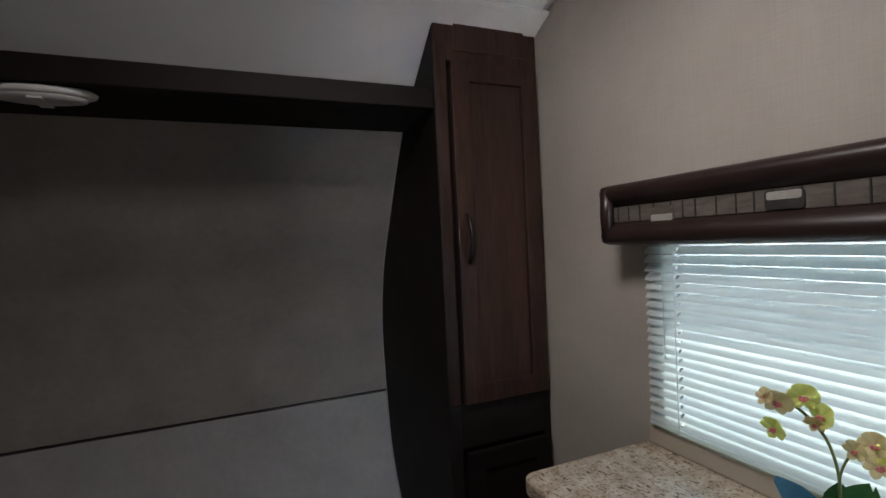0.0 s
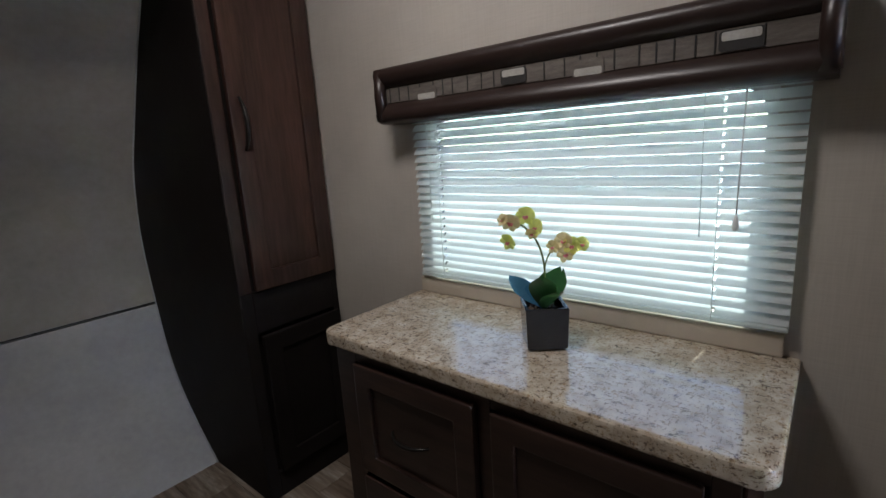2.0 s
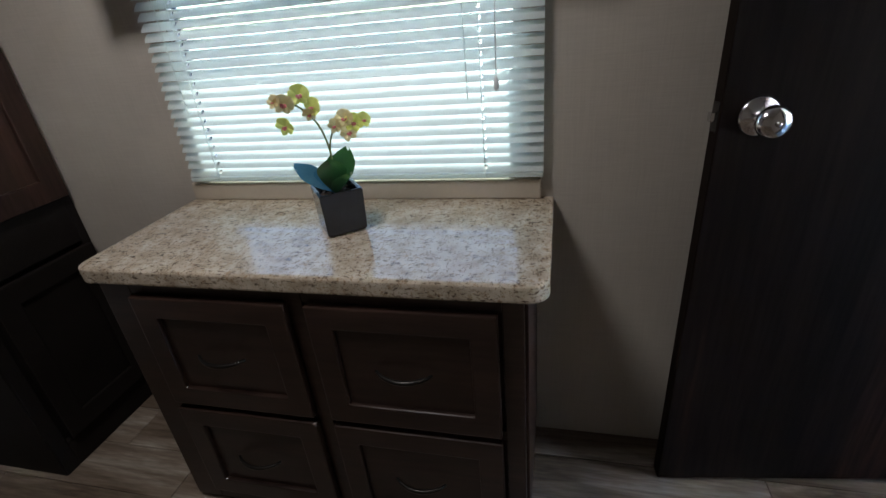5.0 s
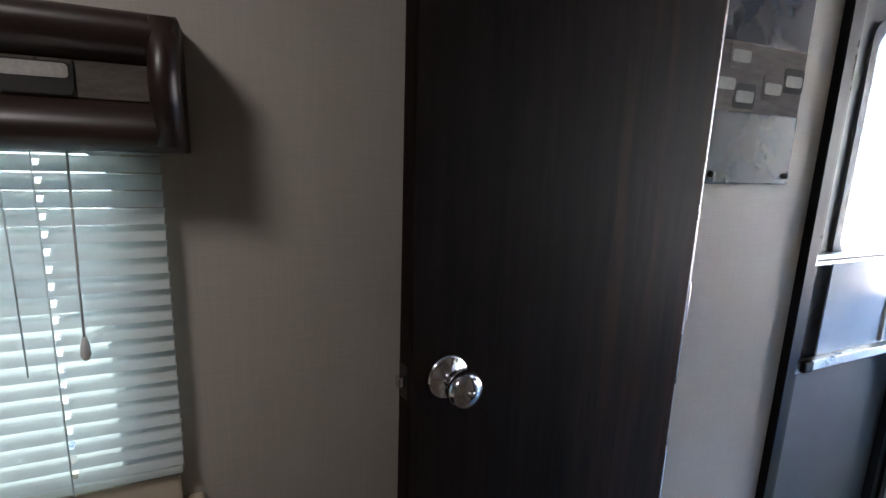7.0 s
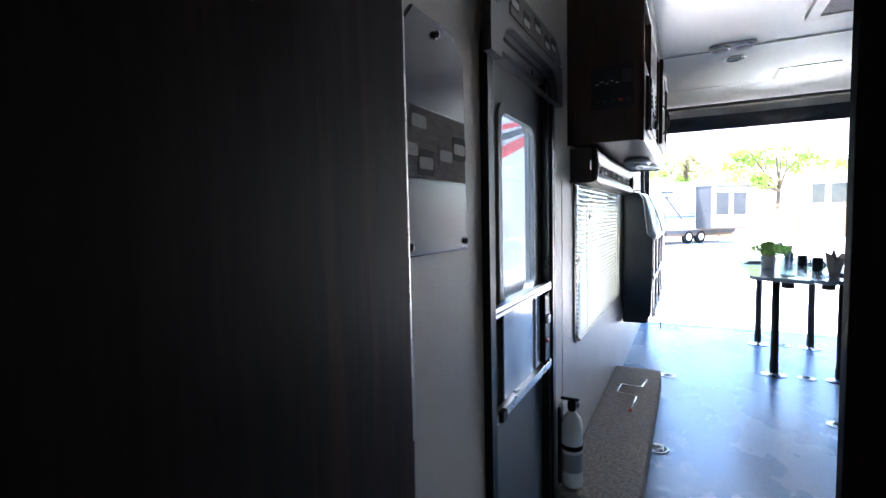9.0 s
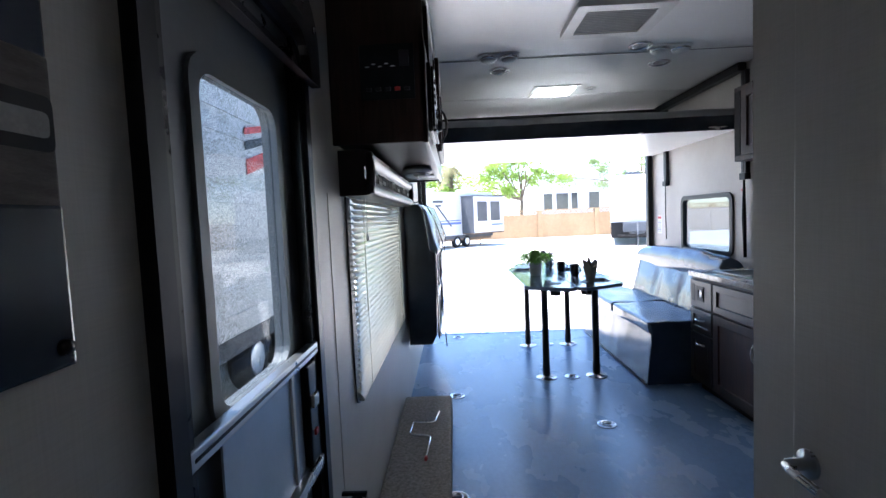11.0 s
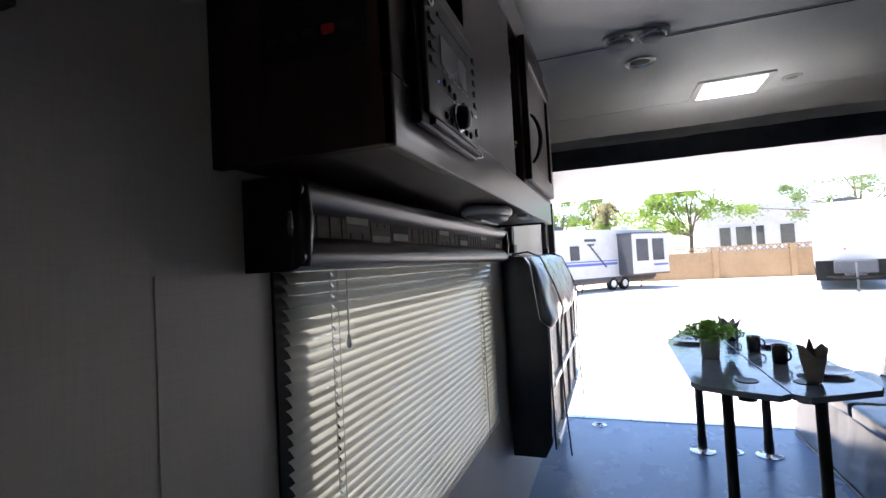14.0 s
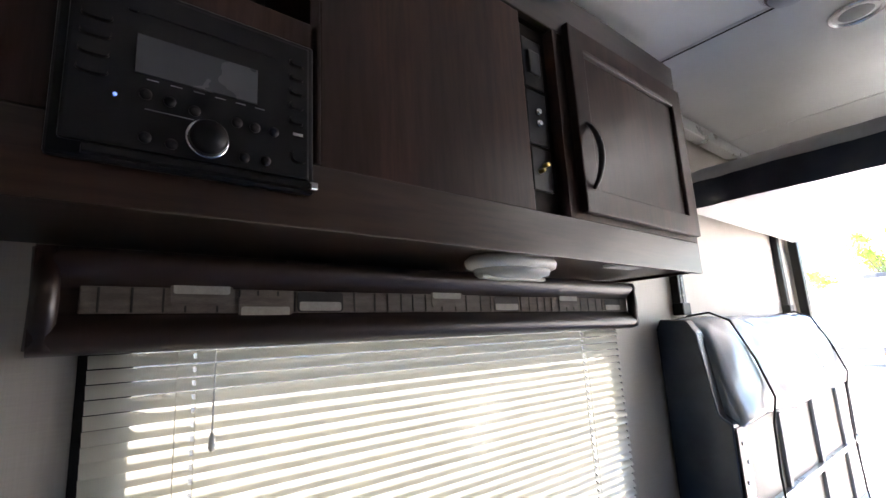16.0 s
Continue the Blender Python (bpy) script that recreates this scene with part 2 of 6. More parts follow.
# Grey sheet floor; the blue in its colour stands in for sky light.
FLOOR_SKY_TINT = surface("grey_floor_sky_tint", (0.20, 0.31, 0.46), (0.25, 0.37, 0.53), 2.5, 0.27, stretch=(1, 0.6, 1), grain=45, grain_amount=0.35, bump_amount=0.15)
SCREEN_DOOR = surface("grey_door_panel", (0.13, 0.14, 0.15), (0.17, 0.18, 0.19), 5, 0.45, grain_amount=0.1)
CARPET = surface("tan_carpet", (0.24, 0.21, 0.18), (0.50, 0.45, 0.40), 70, 0.95, grain=210, grain_amount=0.7, bump_amount=1.0, spec=0.1)
# Grey laminate, tinted blue in place of the sky it mirrors.
TABLE_TOP = surface("grey_laminate_sky_tint", (0.15, 0.20, 0.26), (0.21, 0.265, 0.33), 14, 0.10, grain=90, grain_amount=0.3, bump_amount=0.0, rough_var=0.02, spec=1.0)
POT_BLACK = surface("glazed_black_pot", (0.014, 0.015, 0.018), (0.024, 0.026, 0.03), 8, 0.12, grain_amount=0.1, bump_amount=0.0, rough_var=0.03)
# Slider plastic; its pale blue paints in the reflected outdoors.
SLIDER = surface("plastic_sky_sheen", (0.46, 0.57, 0.72), (0.54, 0.65, 0.80), 5, 0.12, grain_amount=0.05, bump_amount=0.0)
RED = surface("red_plastic", (0.45, 0.02, 0.015), (0.55, 0.03, 0.02), 8, 0.4, grain_amount=0.05)
BLUE = surface("blue_paint", (0.05, 0.09, 0.30), (0.08, 0.13, 0.38), 8, 0.4, grain_amount=0.05)
PALE_GLAZE = surface("pale_glaze", (0.50, 0.53, 0.56), (0.58, 0.61, 0.64), 8, 0.12, grain_amount=0.05, bump_amount=0.0)
NAPKIN = surface("taupe_napkin", (0.24, 0.21, 0.185), (0.33, 0.295, 0.26), 20, 0.85, grain=200, grain_amount=0.3, bump_amount=0.2)
LEAF = surface("orchid_leaf", (0.02, 0.085, 0.025), (0.045, 0.16, 0.045), 20, 0.35, grain_amount=0.2)
# One leaf's sky reflection, painted as a blue base colour.
LEAF_SKY_SHEEN = surface("leaf_sky_sheen", (0.05, 0.20, 0.34), (0.10, 0.32, 0.50), 20, 0.3, grain_amount=0.1)
STEM = surface("green_stem", (0.10, 0.15, 0.04), (0.18, 0.22, 0.08), 20, 0.5)

SOIL = surface("bark_soil", (0.05, 0.03, 0.02), (0.12, 0.08, 0.05), 60, 0.9, grain=200, grain_amount=0.6, bump_amount=0.8)


def granite():
    m, nt, b = mat("speckled_laminate", 0.07, 0, 1.0)
    base = noise_tex(nt, 30, 5)
    col = ramp(nt, base.outputs[0], [(0.3, (0.36, 0.29, 0.21)), (0.5, (0.52, 0.44, 0.34)), (0.7, (0.63, 0.56, 0.46))])
    for k, (scale, stretch, tone) in enumerate(((150, (1.0, 0.4, 1), (0.14, 0.105, 0.08)), (190, (0.4, 1.0, 1), (0.26, 0.20, 0.155)), (110, (1, 1, 1), (0.6, 0.48, 0.36)))):
        fl = noise_tex(nt, scale, 4, stretch, 0.75)
        col = blend(nt, 0.9, col, ramp(nt, fl.outputs[0], [(0.37, tone), (0.435, (1, 1, 1))]), "MULTIPLY")
    nt.links.new(col, b.inputs["Base Color"])
    return m


def plank_material():
    m, nt, b = mat("grey_wood_plank", 0.42, 0, 0.4)
    info = nt.nodes.new("ShaderNodeObjectInfo")
    broad, fine = noise_tex(nt, 9, 5, (1, 0.12, 1), 0.7), noise_tex(nt, 60, 4, (1, 0.10, 1))
    col = ramp(nt, broad.outputs[0], [(0.34, (0.07, 0.048, 0.033)), (0.45, (0.24, 0.185, 0.14)), (0.55, (0.36, 0.30, 0.245)), (0.66, (0.62, 0.57, 0.50))])
    tone = ramp(nt, info.outputs["Random"], [(0.0, (0.66, 0.63, 0.60)), (1.0, (1, 1, 1))])
    c = blend(nt, 1.0, col, tone, "MULTIPLY")
    pores = ramp(nt, fine.outputs[0], [(0.36, (0.4, 0.37, 0.34)), (0.6, (1, 1, 1))])
    nt.links.new(blend(nt, 0.6, c, pores, "MULTIPLY"), b.inputs["Base Color"])
    bump(nt, b, fine.outputs[0], 0.15, 0.001)
    return m


def slat_material(name, color, through_color, amount=0.35, rough=0.4, spec=0.4):
    """Thin plastic slat that lets some daylight through."""
    m, nt, b = mat(name, rough, 0, spec)
    n = noise_tex(nt, 6, 3)
    nt.links.new(ramp(nt, n.outputs[0], [(0.3, tuple(c * 0.94 for c in color)), (0.7, color)]), b.inputs["Base Color"])
    tr, mx = nt.nodes.new("ShaderNodeBsdfTranslucent"), nt.nodes.new("ShaderNodeMixShader")
    tr.inputs[0].default_value = (*through_color, 1)
    mx.inputs[0].default_value = amount
    nt.links.new(b.outputs[0], mx.inputs[1])
    nt.links.new(tr.outputs[0], mx.inputs[2])
    nt.links.new(mx.outputs[0], nt.nodes["Material Output"].inputs[0])
    return m


def glass(name, tint=(0.9, 0.95, 0.95), gloss=0.05, speckle=0.0):
    """A thin pane: tinted clear, with a faint mirror."""
    m, nt, b = mat(name)
    clear, shine, mx = nt.nodes.new("ShaderNodeBsdfTransparent"), nt.nodes.new("ShaderNodeBsdfGlossy"), nt.nodes.new("ShaderNodeMixShader")
    clear.inputs[0].default_value = (*tint, 1)
    if speckle:
        n = noise_tex(nt, 320, 3)
        nt.links.new(ramp(nt, n.outputs[0], [(0.38, tuple(c * (1 - speckle) for c in tint)), (0.62, tint)]), clear.inputs[0])
    shine.inputs["Roughness"].default_value, mx.inputs[0].default_value = 0.02, gloss
    nt.links.new(clear.outputs[0], mx.inputs[1])
    nt.links.new(shine.outputs[0], mx.inputs[2])
    nt.links.new(mx.outputs[0], nt.nodes["Material Output"].inputs[0])
    return m


GRANITE = granite()
PLANK = plank_material()
SLAT = slat_material("white_slat", (0.74, 0.78, 0.76), (0.74, 0.82, 0.80), 0.42)
SLAT_CREAM = slat_material("cream_slat", (0.72, 0.71, 0.66), (0.74, 0.70, 0.58), 0.40, 0.16, 0.9)
GLASS = glass("window_glass")
GLASS_TINT = glass("tinted_window_glass", (0.31, 0.36, 0.40), 0.10)
GLASS_DARK = glass("dark_window_glass", (0.228, 0.252, 0.256))
GLASS_GREY = glass("grey_window_glass", (0.68, 0.70, 0.69))
FROST = glass("speckled_glass", (0.72, 0.76, 0.77), 0.04, 0.45)
HERB = slat_material("herb_leaf", (0.14, 0.32, 0.06), (0.22, 0.46, 0.08), 0.45, 0.5, 0.3)
PETAL_PINK = slat_material("pink_petal", (0.78, 0.66, 0.36), (0.72, 0.58, 0.30), 0.5)
PETAL = slat_material("yellow_petal", (0.78, 0.78, 0.24), (0.72, 0.74, 0.2), 0.5)
LIP = slat_material("orchid_lip", (0.62, 0.16, 0.16), (0.6, 0.2, 0.2), 0.4)
LENS = slat_material("lamp_lens", (0.75, 0.76, 0.76), (0.6, 0.6, 0.6), 0.3)


def emitter(name, color, strength):
    m, nt, b = mat(name)
    b.inputs["Base Color"].default_value = (0.8, 0.8, 0.8, 1)
    b.inputs["Emission Color"].default_value, b.inputs["Emission Strength"].default_value = (*color, 1), strength
    return m


SKYLIGHT = emitter("skylight_panel", (0.95, 0.98, 1.0), 6.0)
LED_BLUE = emitter("blue_led", (0.05, 0.2, 1.0), 0.12)
DISPLAY = surface("dark_display", (0.05, 0.054, 0.06), (0.065, 0.07, 0.078), 8, 0.25, grain_amount=0.05, bump_amount=0.0)

# ---- large structure ----
EAST, WEST, REAR = 1.2, -1.37, -5.72
FLOOR_Z, BED_CEIL, CEIL_Z, GROUND = 0.0, 1.985, 2.36, -0.5


def wall(name, axis, at, thick, u0, u1, z0, z1, holes, material, label):
    """A wall with openings: axis x stands at x = at and runs along y, axis y the other way round."""
    us = sorted({u0, u1, *[h for q in holes for h in q[:2]]})
    zs = sorted({z0, z1, *[h for q in holes for h in q[2:]]})
    zs = [z for z in zs if z0 <= z <= z1]
    bm, made = bmesh.new(), {}

    def vert(i, j, s):
        if (i, j, s) not in made:
            p = (at + s * thick, us[i], zs[j]) if axis == "x" else (us[i], at + s * thick, zs[j])
            made[i, j, s] = bm.verts.new(p)
        return made[i, j, s]

    def full(i, j):
        if not (0 <= i < len(us) - 1 and 0 <= j < len(zs) - 1):
            return False
        mu, mz = (us[i] + us[i + 1]) / 2, (zs[j] + zs[j + 1]) / 2
        return not any(h[0] < mu < h[1] and h[2] < mz < h[3] for h in holes)

    for i in range(len(us) - 1):
        for j in range(len(zs) - 1):
            if not full(i, j):
                continue
            for s in (0, 1):
                bm.faces.new([vert(a, c, s) for a, c in ((i, j), (i + 1, j), (i + 1, j + 1), (i, j + 1))])
            for ni, nj, e in ((i - 1, j, ((i, j), (i, j + 1))), (i + 1, j, ((i + 1, j), (i + 1, j + 1))), (i, j - 1, ((i, j), (i + 1, j))), (i, j + 1, ((i, j + 1), (i + 1, j + 1)))):
                if not full(ni, nj):
                    bm.faces.new((vert(*e[0], 0), vert(*e[1], 0), vert(*e[1], 1), vert(*e[0], 1)))
    bmesh.ops.recalc_face_normals(bm, faces=list(bm.faces))
    return solid(name, bm, material, label, "wall", kind="structure")


W1 = (0.44, 1.26, 0.79, 1.24)
W2 = (-3.47, -2.10, 0.71, 1.54)
W3 = (-3.60, -3.00, 1.02, 1.37)
W4 = (-5.03, -4.22, 0.92, 1.40)
DOORWAY = (-1.61, -0.98, -0.01, 1.76)
wall("wall_east_bedroom", "x", EAST, 0.06, -0.58, 2.60, -0.1, 2.0, [W1], WALL, "beige linen-look vinyl bedroom wall with a window")
wall("wall_east", "x", EAST, 0.06, REAR, -0.58, -0.1, 2.42, [DOORWAY, W2], WALL_PALE, "pale vinyl side wall with entry door and window")
wall("wall_west", "x", WEST - 0.06, 0.06, REAR, -0.58, -0.1, 2.42, [W3, W4], WALL_PALE, "pale vinyl side wall behind kitchen and sofa")
wall("wall_west_bedroom", "x", WEST - 0.06, 0.06, -0.58, 2.60, -0.1, 2.0, [], WALL, "beige linen-look vinyl bedroom wall")
wall("wall_partition", "y", -0.62, 0.04, WEST, EAST, 0, 2.36, [(0.51, EAST, -0.01, 1.90)], WALL, "partition wall with the bedroom doorway")
wall("wall_bathroom", "x", 0.16, 0.04, -1.42, -0.62, 0, 2.36, [(-1.30, -0.72, -0.01, 1.9)], WALL_PALE, "pale vinyl bathroom wall with a door")
wall("wall_bathroom_end", "y", -1.42, 0.04, WEST, 0.16, 0, 2.36, [], WALL_PALE, "pale vinyl end wall of the bathroom")
wall("wall_rear", "y", REAR - 0.06, 0.06, WEST, EAST, -0.1, 2.42, [(WEST + 0.05, EAST - 0.05, -0.2, 1.98)], WALL_PALE, "rear wall frame round the open ramp doorway")
solid("floor_base", box(WEST, EAST, REAR, 2.6, -0.1, -0.012, 0), BLACK_WOOD, "dark sub-floor", "floor", kind="structure")
solid("floor", box(WEST, EAST, REAR + 0.012, -0.60, -0.012, 0.0, 0), FLOOR_SKY_TINT, "grey vinyl sheet floor of the garage", "floor", kind="structure")
solid("trim_threshold", box(WEST + 0.05, EAST - 0.05, REAR - 0.05, REAR + 0.03, -0.008, 0.006, 0.003), ALUMINIUM, "aluminium threshold strip", "trim", kind="structure")

# main ceiling with a batten at the panel joint
cb = box(WEST - 0.06, EAST + 0.06, REAR - 0.06, -0.60, CEIL_Z, CEIL_Z + 0.06, 0)
box(WEST, EAST, -3.685, -3.665, CEIL_Z - 0.004, CEIL_Z, 0.002, bm=cb)
box(WEST, EAST, -4.77, -4.755, CEIL_Z - 0.004, CEIL_Z, 0.002, bm=cb)
solid("ceiling", cb, CEIL, "white ceiling panels with a joint batten", "ceiling", kind="structure")

solid("trim_ceiling_joint", box(WEST + 0.001, EAST - 0.001, -3.6785, -3.6715, CEIL_Z - 0.007, CEIL_Z - 0.0045, 0.001), DARK_METAL, "thin dark joint strip across the ceiling", "trim", kind="structure")
# bedroom ceiling bends down into the nose
prof = [(-0.58, BED_CEIL), (1.45, BED_CEIL), (1.66, 1.945), (1.80, 1.87), (1.92, 1.775), (2.02, 1.68)]
prof = smooth_line(prof)
outer = [(y, z + 0.05) for y, z in prof]
solid("ceiling_bedroom", prism(prof + outer[::-1], "x", WEST - 0.06, EAST + 0.06), CEIL, "white bedroom ceiling curving down to the nose", "ceiling", kind="structure", smooth=False)
NOSE_UP = [(2.455, 0.602), (2.475, 0.80), (2.465, 0.95), (2.41, 1.14), (2.30, 1.32), (2.18, 1.50), (2.06, 1.66)]
NOSE_LOW = [(2.125, 0.0), (2.25, 0.12), (2.36, 0.26), (2.425, 0.42), (2.452, 0.594)]


def nose_panel(name, line, label, material):
    line = smooth_line(line)
    bm = prism(line + [(y + 0.03, z) for y, z in line[::-1]], "x", WEST, EAST)
    return solid(name, bm, material, label, "wall panel", kind="structure")


nose_panel("wall_nose_upper", NOSE_UP, "taupe grey curved upper panel of the front wall, darkened as in shade", NOSE_SHADED)
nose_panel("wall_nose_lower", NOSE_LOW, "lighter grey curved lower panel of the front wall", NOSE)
solid("trim_nose_seam", prism([(2.449, 0.601), (2.450, 0.605), (2.470, 0.605), (2.468, 0.601)], "x", WEST, 0.83), DARK_METAL, "thin dark strip at the panel seam", "trim", kind="structure")
solid("wall_front_closing", box(WEST - 0.06, EAST + 0.06, 2.55, 2.6, -0.1, 2.0, 0), BLACK_WOOD, "dark outer front wall", "wall", kind="structure")
solid("trim_ceiling_bedroom", box(EAST - 0.012, EAST - 0.001, -0.58, 1.70, BED_CEIL - 0.018, BED_CEIL - 0.001, 0.004), WHITE_PLASTIC, "white ceiling edge trim", "trim", kind="structure")
solid("trim_wall_seam", box(EAST - 0.0016, EAST, -1.828, -1.823, 0.0, 1.40, 0.0006), WALL_PALE, "narrow wall panel seam strip", "trim", kind="structure")

# ---- outdoors ----
GROUND_MAT = surface("bleached_gravel", (0.68, 0.64, 0.57), (0.80, 0.76, 0.69), 0.35, 0.9, grain=9, grain_amount=0.3, bump_amount=0.3)
gb = bmesh.new()
bmesh.ops.create_grid(gb, x_segments=60, y_segments=60, size=900)
solid("ground", gb, GROUND_MAT, "pale sunlit gravel yard", "ground", kind="structure").location = (0, 0, GROUND)
FENCE = surface("tan_block", (0.30, 0.195, 0.105), (0.38, 0.26, 0.15), 0.7, 0.9, grain=6, grain_amount=0.25, bump_amount=0.3)


# ---- window dressing ----


def rounded_slat(length, holes):
    """A curved slat lying along y, round its own middle, with a slot for each cord."""
    bm = bmesh.new()
    ys = sorted([-length / 2, length / 2] + [h + e for h in holes for e in (-0.0035, 0.0035)])
    us = (-1, -0.42, 0, 0.42, 1)
    grid = [[bm.verts.new((u * 0.0125, y, 0.0022 * (1 - u * u))) for y in ys] for u in us]
    for i in range(4):
        for j in range(len(ys) - 1):
            if i in (1, 2) and j % 2 == 1:
                continue
            bm.faces.new((grid[i][j], grid[i][j + 1], grid[i + 1][j + 1], grid[i + 1][j])).smooth = True
    return bm


def blind(label, x, y0, y1, z0, z1, tilt, material, face=1, pitch=0.0215, wand=True):
    """A raised-slat blind; face is 1 on the east wall and -1 on the west wall."""
    b = thing("venetian_blind", (x, (y0 + y1) / 2, z0), label, "blind")
    part("headrail", box(x - 0.014, x + 0.014, y0 + 0.004, y1 - 0.004, z1 - 0.022, z1, 0.003), WHITE_PLASTIC, b)
    part("bottom_rail", box(x - 0.011, x + 0.011, y0, y1, z0, z0 + 0.011, 0.004), material, b)
    me = mesh_of("slat", rounded_slat(y1 - y0, [(y1 - y0) * (0.5 - f) for f in (0.10, 0.86)]), material)
    n = int((z1 - z0 - 0.035) / pitch)
    for k in range(n):
        s = new("slat", me)
        under(s, b)
        s.matrix_basis = pose(x, (y0 + y1) / 2, z0 + 0.022 + k * (z1 - z0 - 0.045) / n, 0, tilt + random.uniform(-1.2, 1.2), 0)
    for f in (0.10, 0.86):
        y = y1 + (y0 - y1) * f
        part("ladder_cord", sweep([(x - face * 0.014, y, z0), (x - face * 0.014, y, z1)], 0.0009, 6), material, b)
        part("lift_cord", sweep([(x - face * 0.016, y + 0.03, z1), (x - face * 0.017, y + 0.028, z0 + (z1 - z0) * 0.35)], 0.0009, 6), material, b)
    if wand:
        y = y1 + (y0 - y1) * (0.90 if wand is True else wand)
        w = part("wand", sweep([(x - face * 0.018, y, z1 - 0.01), (x - face * 0.02, y + 0.004, z1 - 0.28)], 0.0014, 8), WHITE_PLASTIC, b, "white plastic wand")
        part("tassel", lathe([(0.002, 0.012), (0.005, 0.0), (0.006, -0.012), (0.003, -0.018)], (x - face * 0.02, y + 0.004, z1 - 0.285), seg=10), WHITE_PLASTIC, w)
    return b


def valance(label, x0, x1, y0, y1, z0, z1, seed, face=1, inset=0.018):
    """A padded box pelmet with two rolls and a printed cloth band between them."""
    rnd = random.Random(seed)
    v = thing("window_valance", (x1, (y0 + y1) / 2, z0), label, "valance")
    h = z1 - z0
    d = x1 - x0
    front = []
    for k in range(41):
        t = k / 40
        if t < 0.36:
            q = math.sin(math.pi * (t / 0.36) ** 0.8) ** 0.6 if t > 0 else 0
            front.append((x0 + d * 0.26 * (1 - q), z0 + h * t))
        elif t > 0.64:
            q = math.sin(math.pi * ((1 - t) / 0.36) ** 0.8) ** 0.6 if t < 1 else 0
            front.append((x0 + d * 0.26 * (1 - q), z0 + h * t))
        else:
            front.append((x0 + d * 0.26, z0 + h * t))
    body = prism(front + [(x1, z1), (x1, z0)], "y", y0, y1)
    for f in body.faces:
        f.smooth = len(f.verts) == 4
        if len(f.verts) > 4:
            for e in f.edges:
                e.smooth = False
    part("padded_body", body, VINYL, v)
    for ye, s in ((y0, 1), (y1, -1)):
        part("end_roll", sweep([(x0 + d * 0.14, ye + s * 0.012, z0 + 0.008), (x0 + d * 0.08, ye + s * 0.014, (z0 + z1) / 2), (x0 + d * 0.14, ye + s * 0.012, z1 - 0.008)], 0.016, 12), VINYL, v)
    xb = x0 + d * 0.26
    part("cloth_band", box(xb - face * 0.004, xb, y0 + 0.02, y1 - inset, z0 + h * 0.37, z0 + h * 0.63, 0.0015), CLOTH, v, "taupe woven cloth band")
    y = y1 - inset - 0.02
    while y > y0 + 0.06:
        part("band_rib", box(xb - face * 0.0056, xb - face * 0.004, y - 0.003, y, z0 + h * 0.38, z0 + h * 0.62, 0.0006), CLOTH_BLACK, v)
        y -= rnd.choice((0.030, 0.034, 0.040, 0.046))
    return v


def print_block(v, xb, y0, y1, z0, z1, face=1, flip=False, grey=False):
    """A printed rounded block: dark, with a pale tongue."""
    part("print_block", prism(round_rect(y0, y1, z0, z1, 0.006, 3), "x", xb - face * 0.0066, xb - face * 0.0058), CLOTH if grey else CLOTH_BLACK, v)
    zm = (z0 + z1) / 2
    a, b = (zm, z1 - 0.002) if flip else (z0 + 0.002, zm)
    part("print_tongue", prism(round_rect(y0 + 0.004, y1 - 0.004, a, b, 0.004, 3), "x", xb - face * 0.0074, xb - face * 0.0066), CLOTH_PALE, v, "pale print")


def window_unit(name, label, axis_x, depth, y0, y1, z0, z1, pane=GLASS, frame=BLACK, r=0.05):
    """A framed window in a side wall."""
    w = thing(name, (axis_x, (y0 + y1) / 2, z0), label, "window", kind="structure")
    part("window_frame", ring_prism(round_rect(y0 - 0.02, y1 + 0.02, z0 - 0.02, z1 + 0.02, r + 0.02), round_rect(y0 + 0.018, y1 - 0.018, z0 + 0.018, z1 - 0.018, r), "x", axis_x, axis_x + depth), frame, w)
    p = part("pane", box(axis_x + depth * 0.45, axis_x + depth * 0.45 + 0.004, y0 - 0.004, y1 + 0.004, z0 - 0.004, z1 + 0.004, 0), pane, w)
    return w


window_unit("window_1", "aluminium framed bedroom window behind the blind", EAST + 0.022, 0.035, *W1, pane=GLASS_DARK, frame=ALUMINIUM)
window_unit("window_2", "black framed side window behind the blind", EAST + 0.022, 0.035, *W2, pane=GLASS_GREY)
part("inner_trim", ring_prism(round_rect(-3.525, -2.044, 0.655, 1.545, 0.05), round_rect(W2[0] + 0.004, W2[1] - 0.004, W2[2] + 0.004, W2[3] - 0.004, 0.04), "x", EAST - 0.006, EAST), BLACK, bpy.data.objects["window_2"])
window_unit("window_3", "small kitchen window behind the blind", WEST - 0.055, 0.035, *W3, pane=GLASS_GREY)
window_unit("window_4", "black framed rounded window above the sofa", WEST - 0.03, 0.045, *W4, pane=GLASS_TINT)

# bedroom window
blind("white slatted blind lowered over the bedroom window", 1.182, 0.395, 1.285, 0.778, 1.268, -47, SLAT, wand=0.90)
va = valance("brown padded leatherette valance with a printed cloth band", 1.100, EAST, 0.362, 1.348, 1.218, 1.366, 3)
xb = 1.100 + 0.100 * 0.26
for yy, zz, fl, g in ((1.19, 1.285, False, True), (0.935, 1.292, True, False), (0.765, 1.285, False, True), (0.505, 1.292, True, False)):
    print_block(va, xb, yy - 0.045, yy + 0.02, zz - 0.017, zz + 0.016, flip=fl, grey=g)
solid("trim_window_sill", box(EAST - 0.018, EAST, 0.400, 1.300, 0.7245, 0.770, 0.004), TRIM_BEIGE, "beige trim board under the bedroom window", "trim", kind="structure")

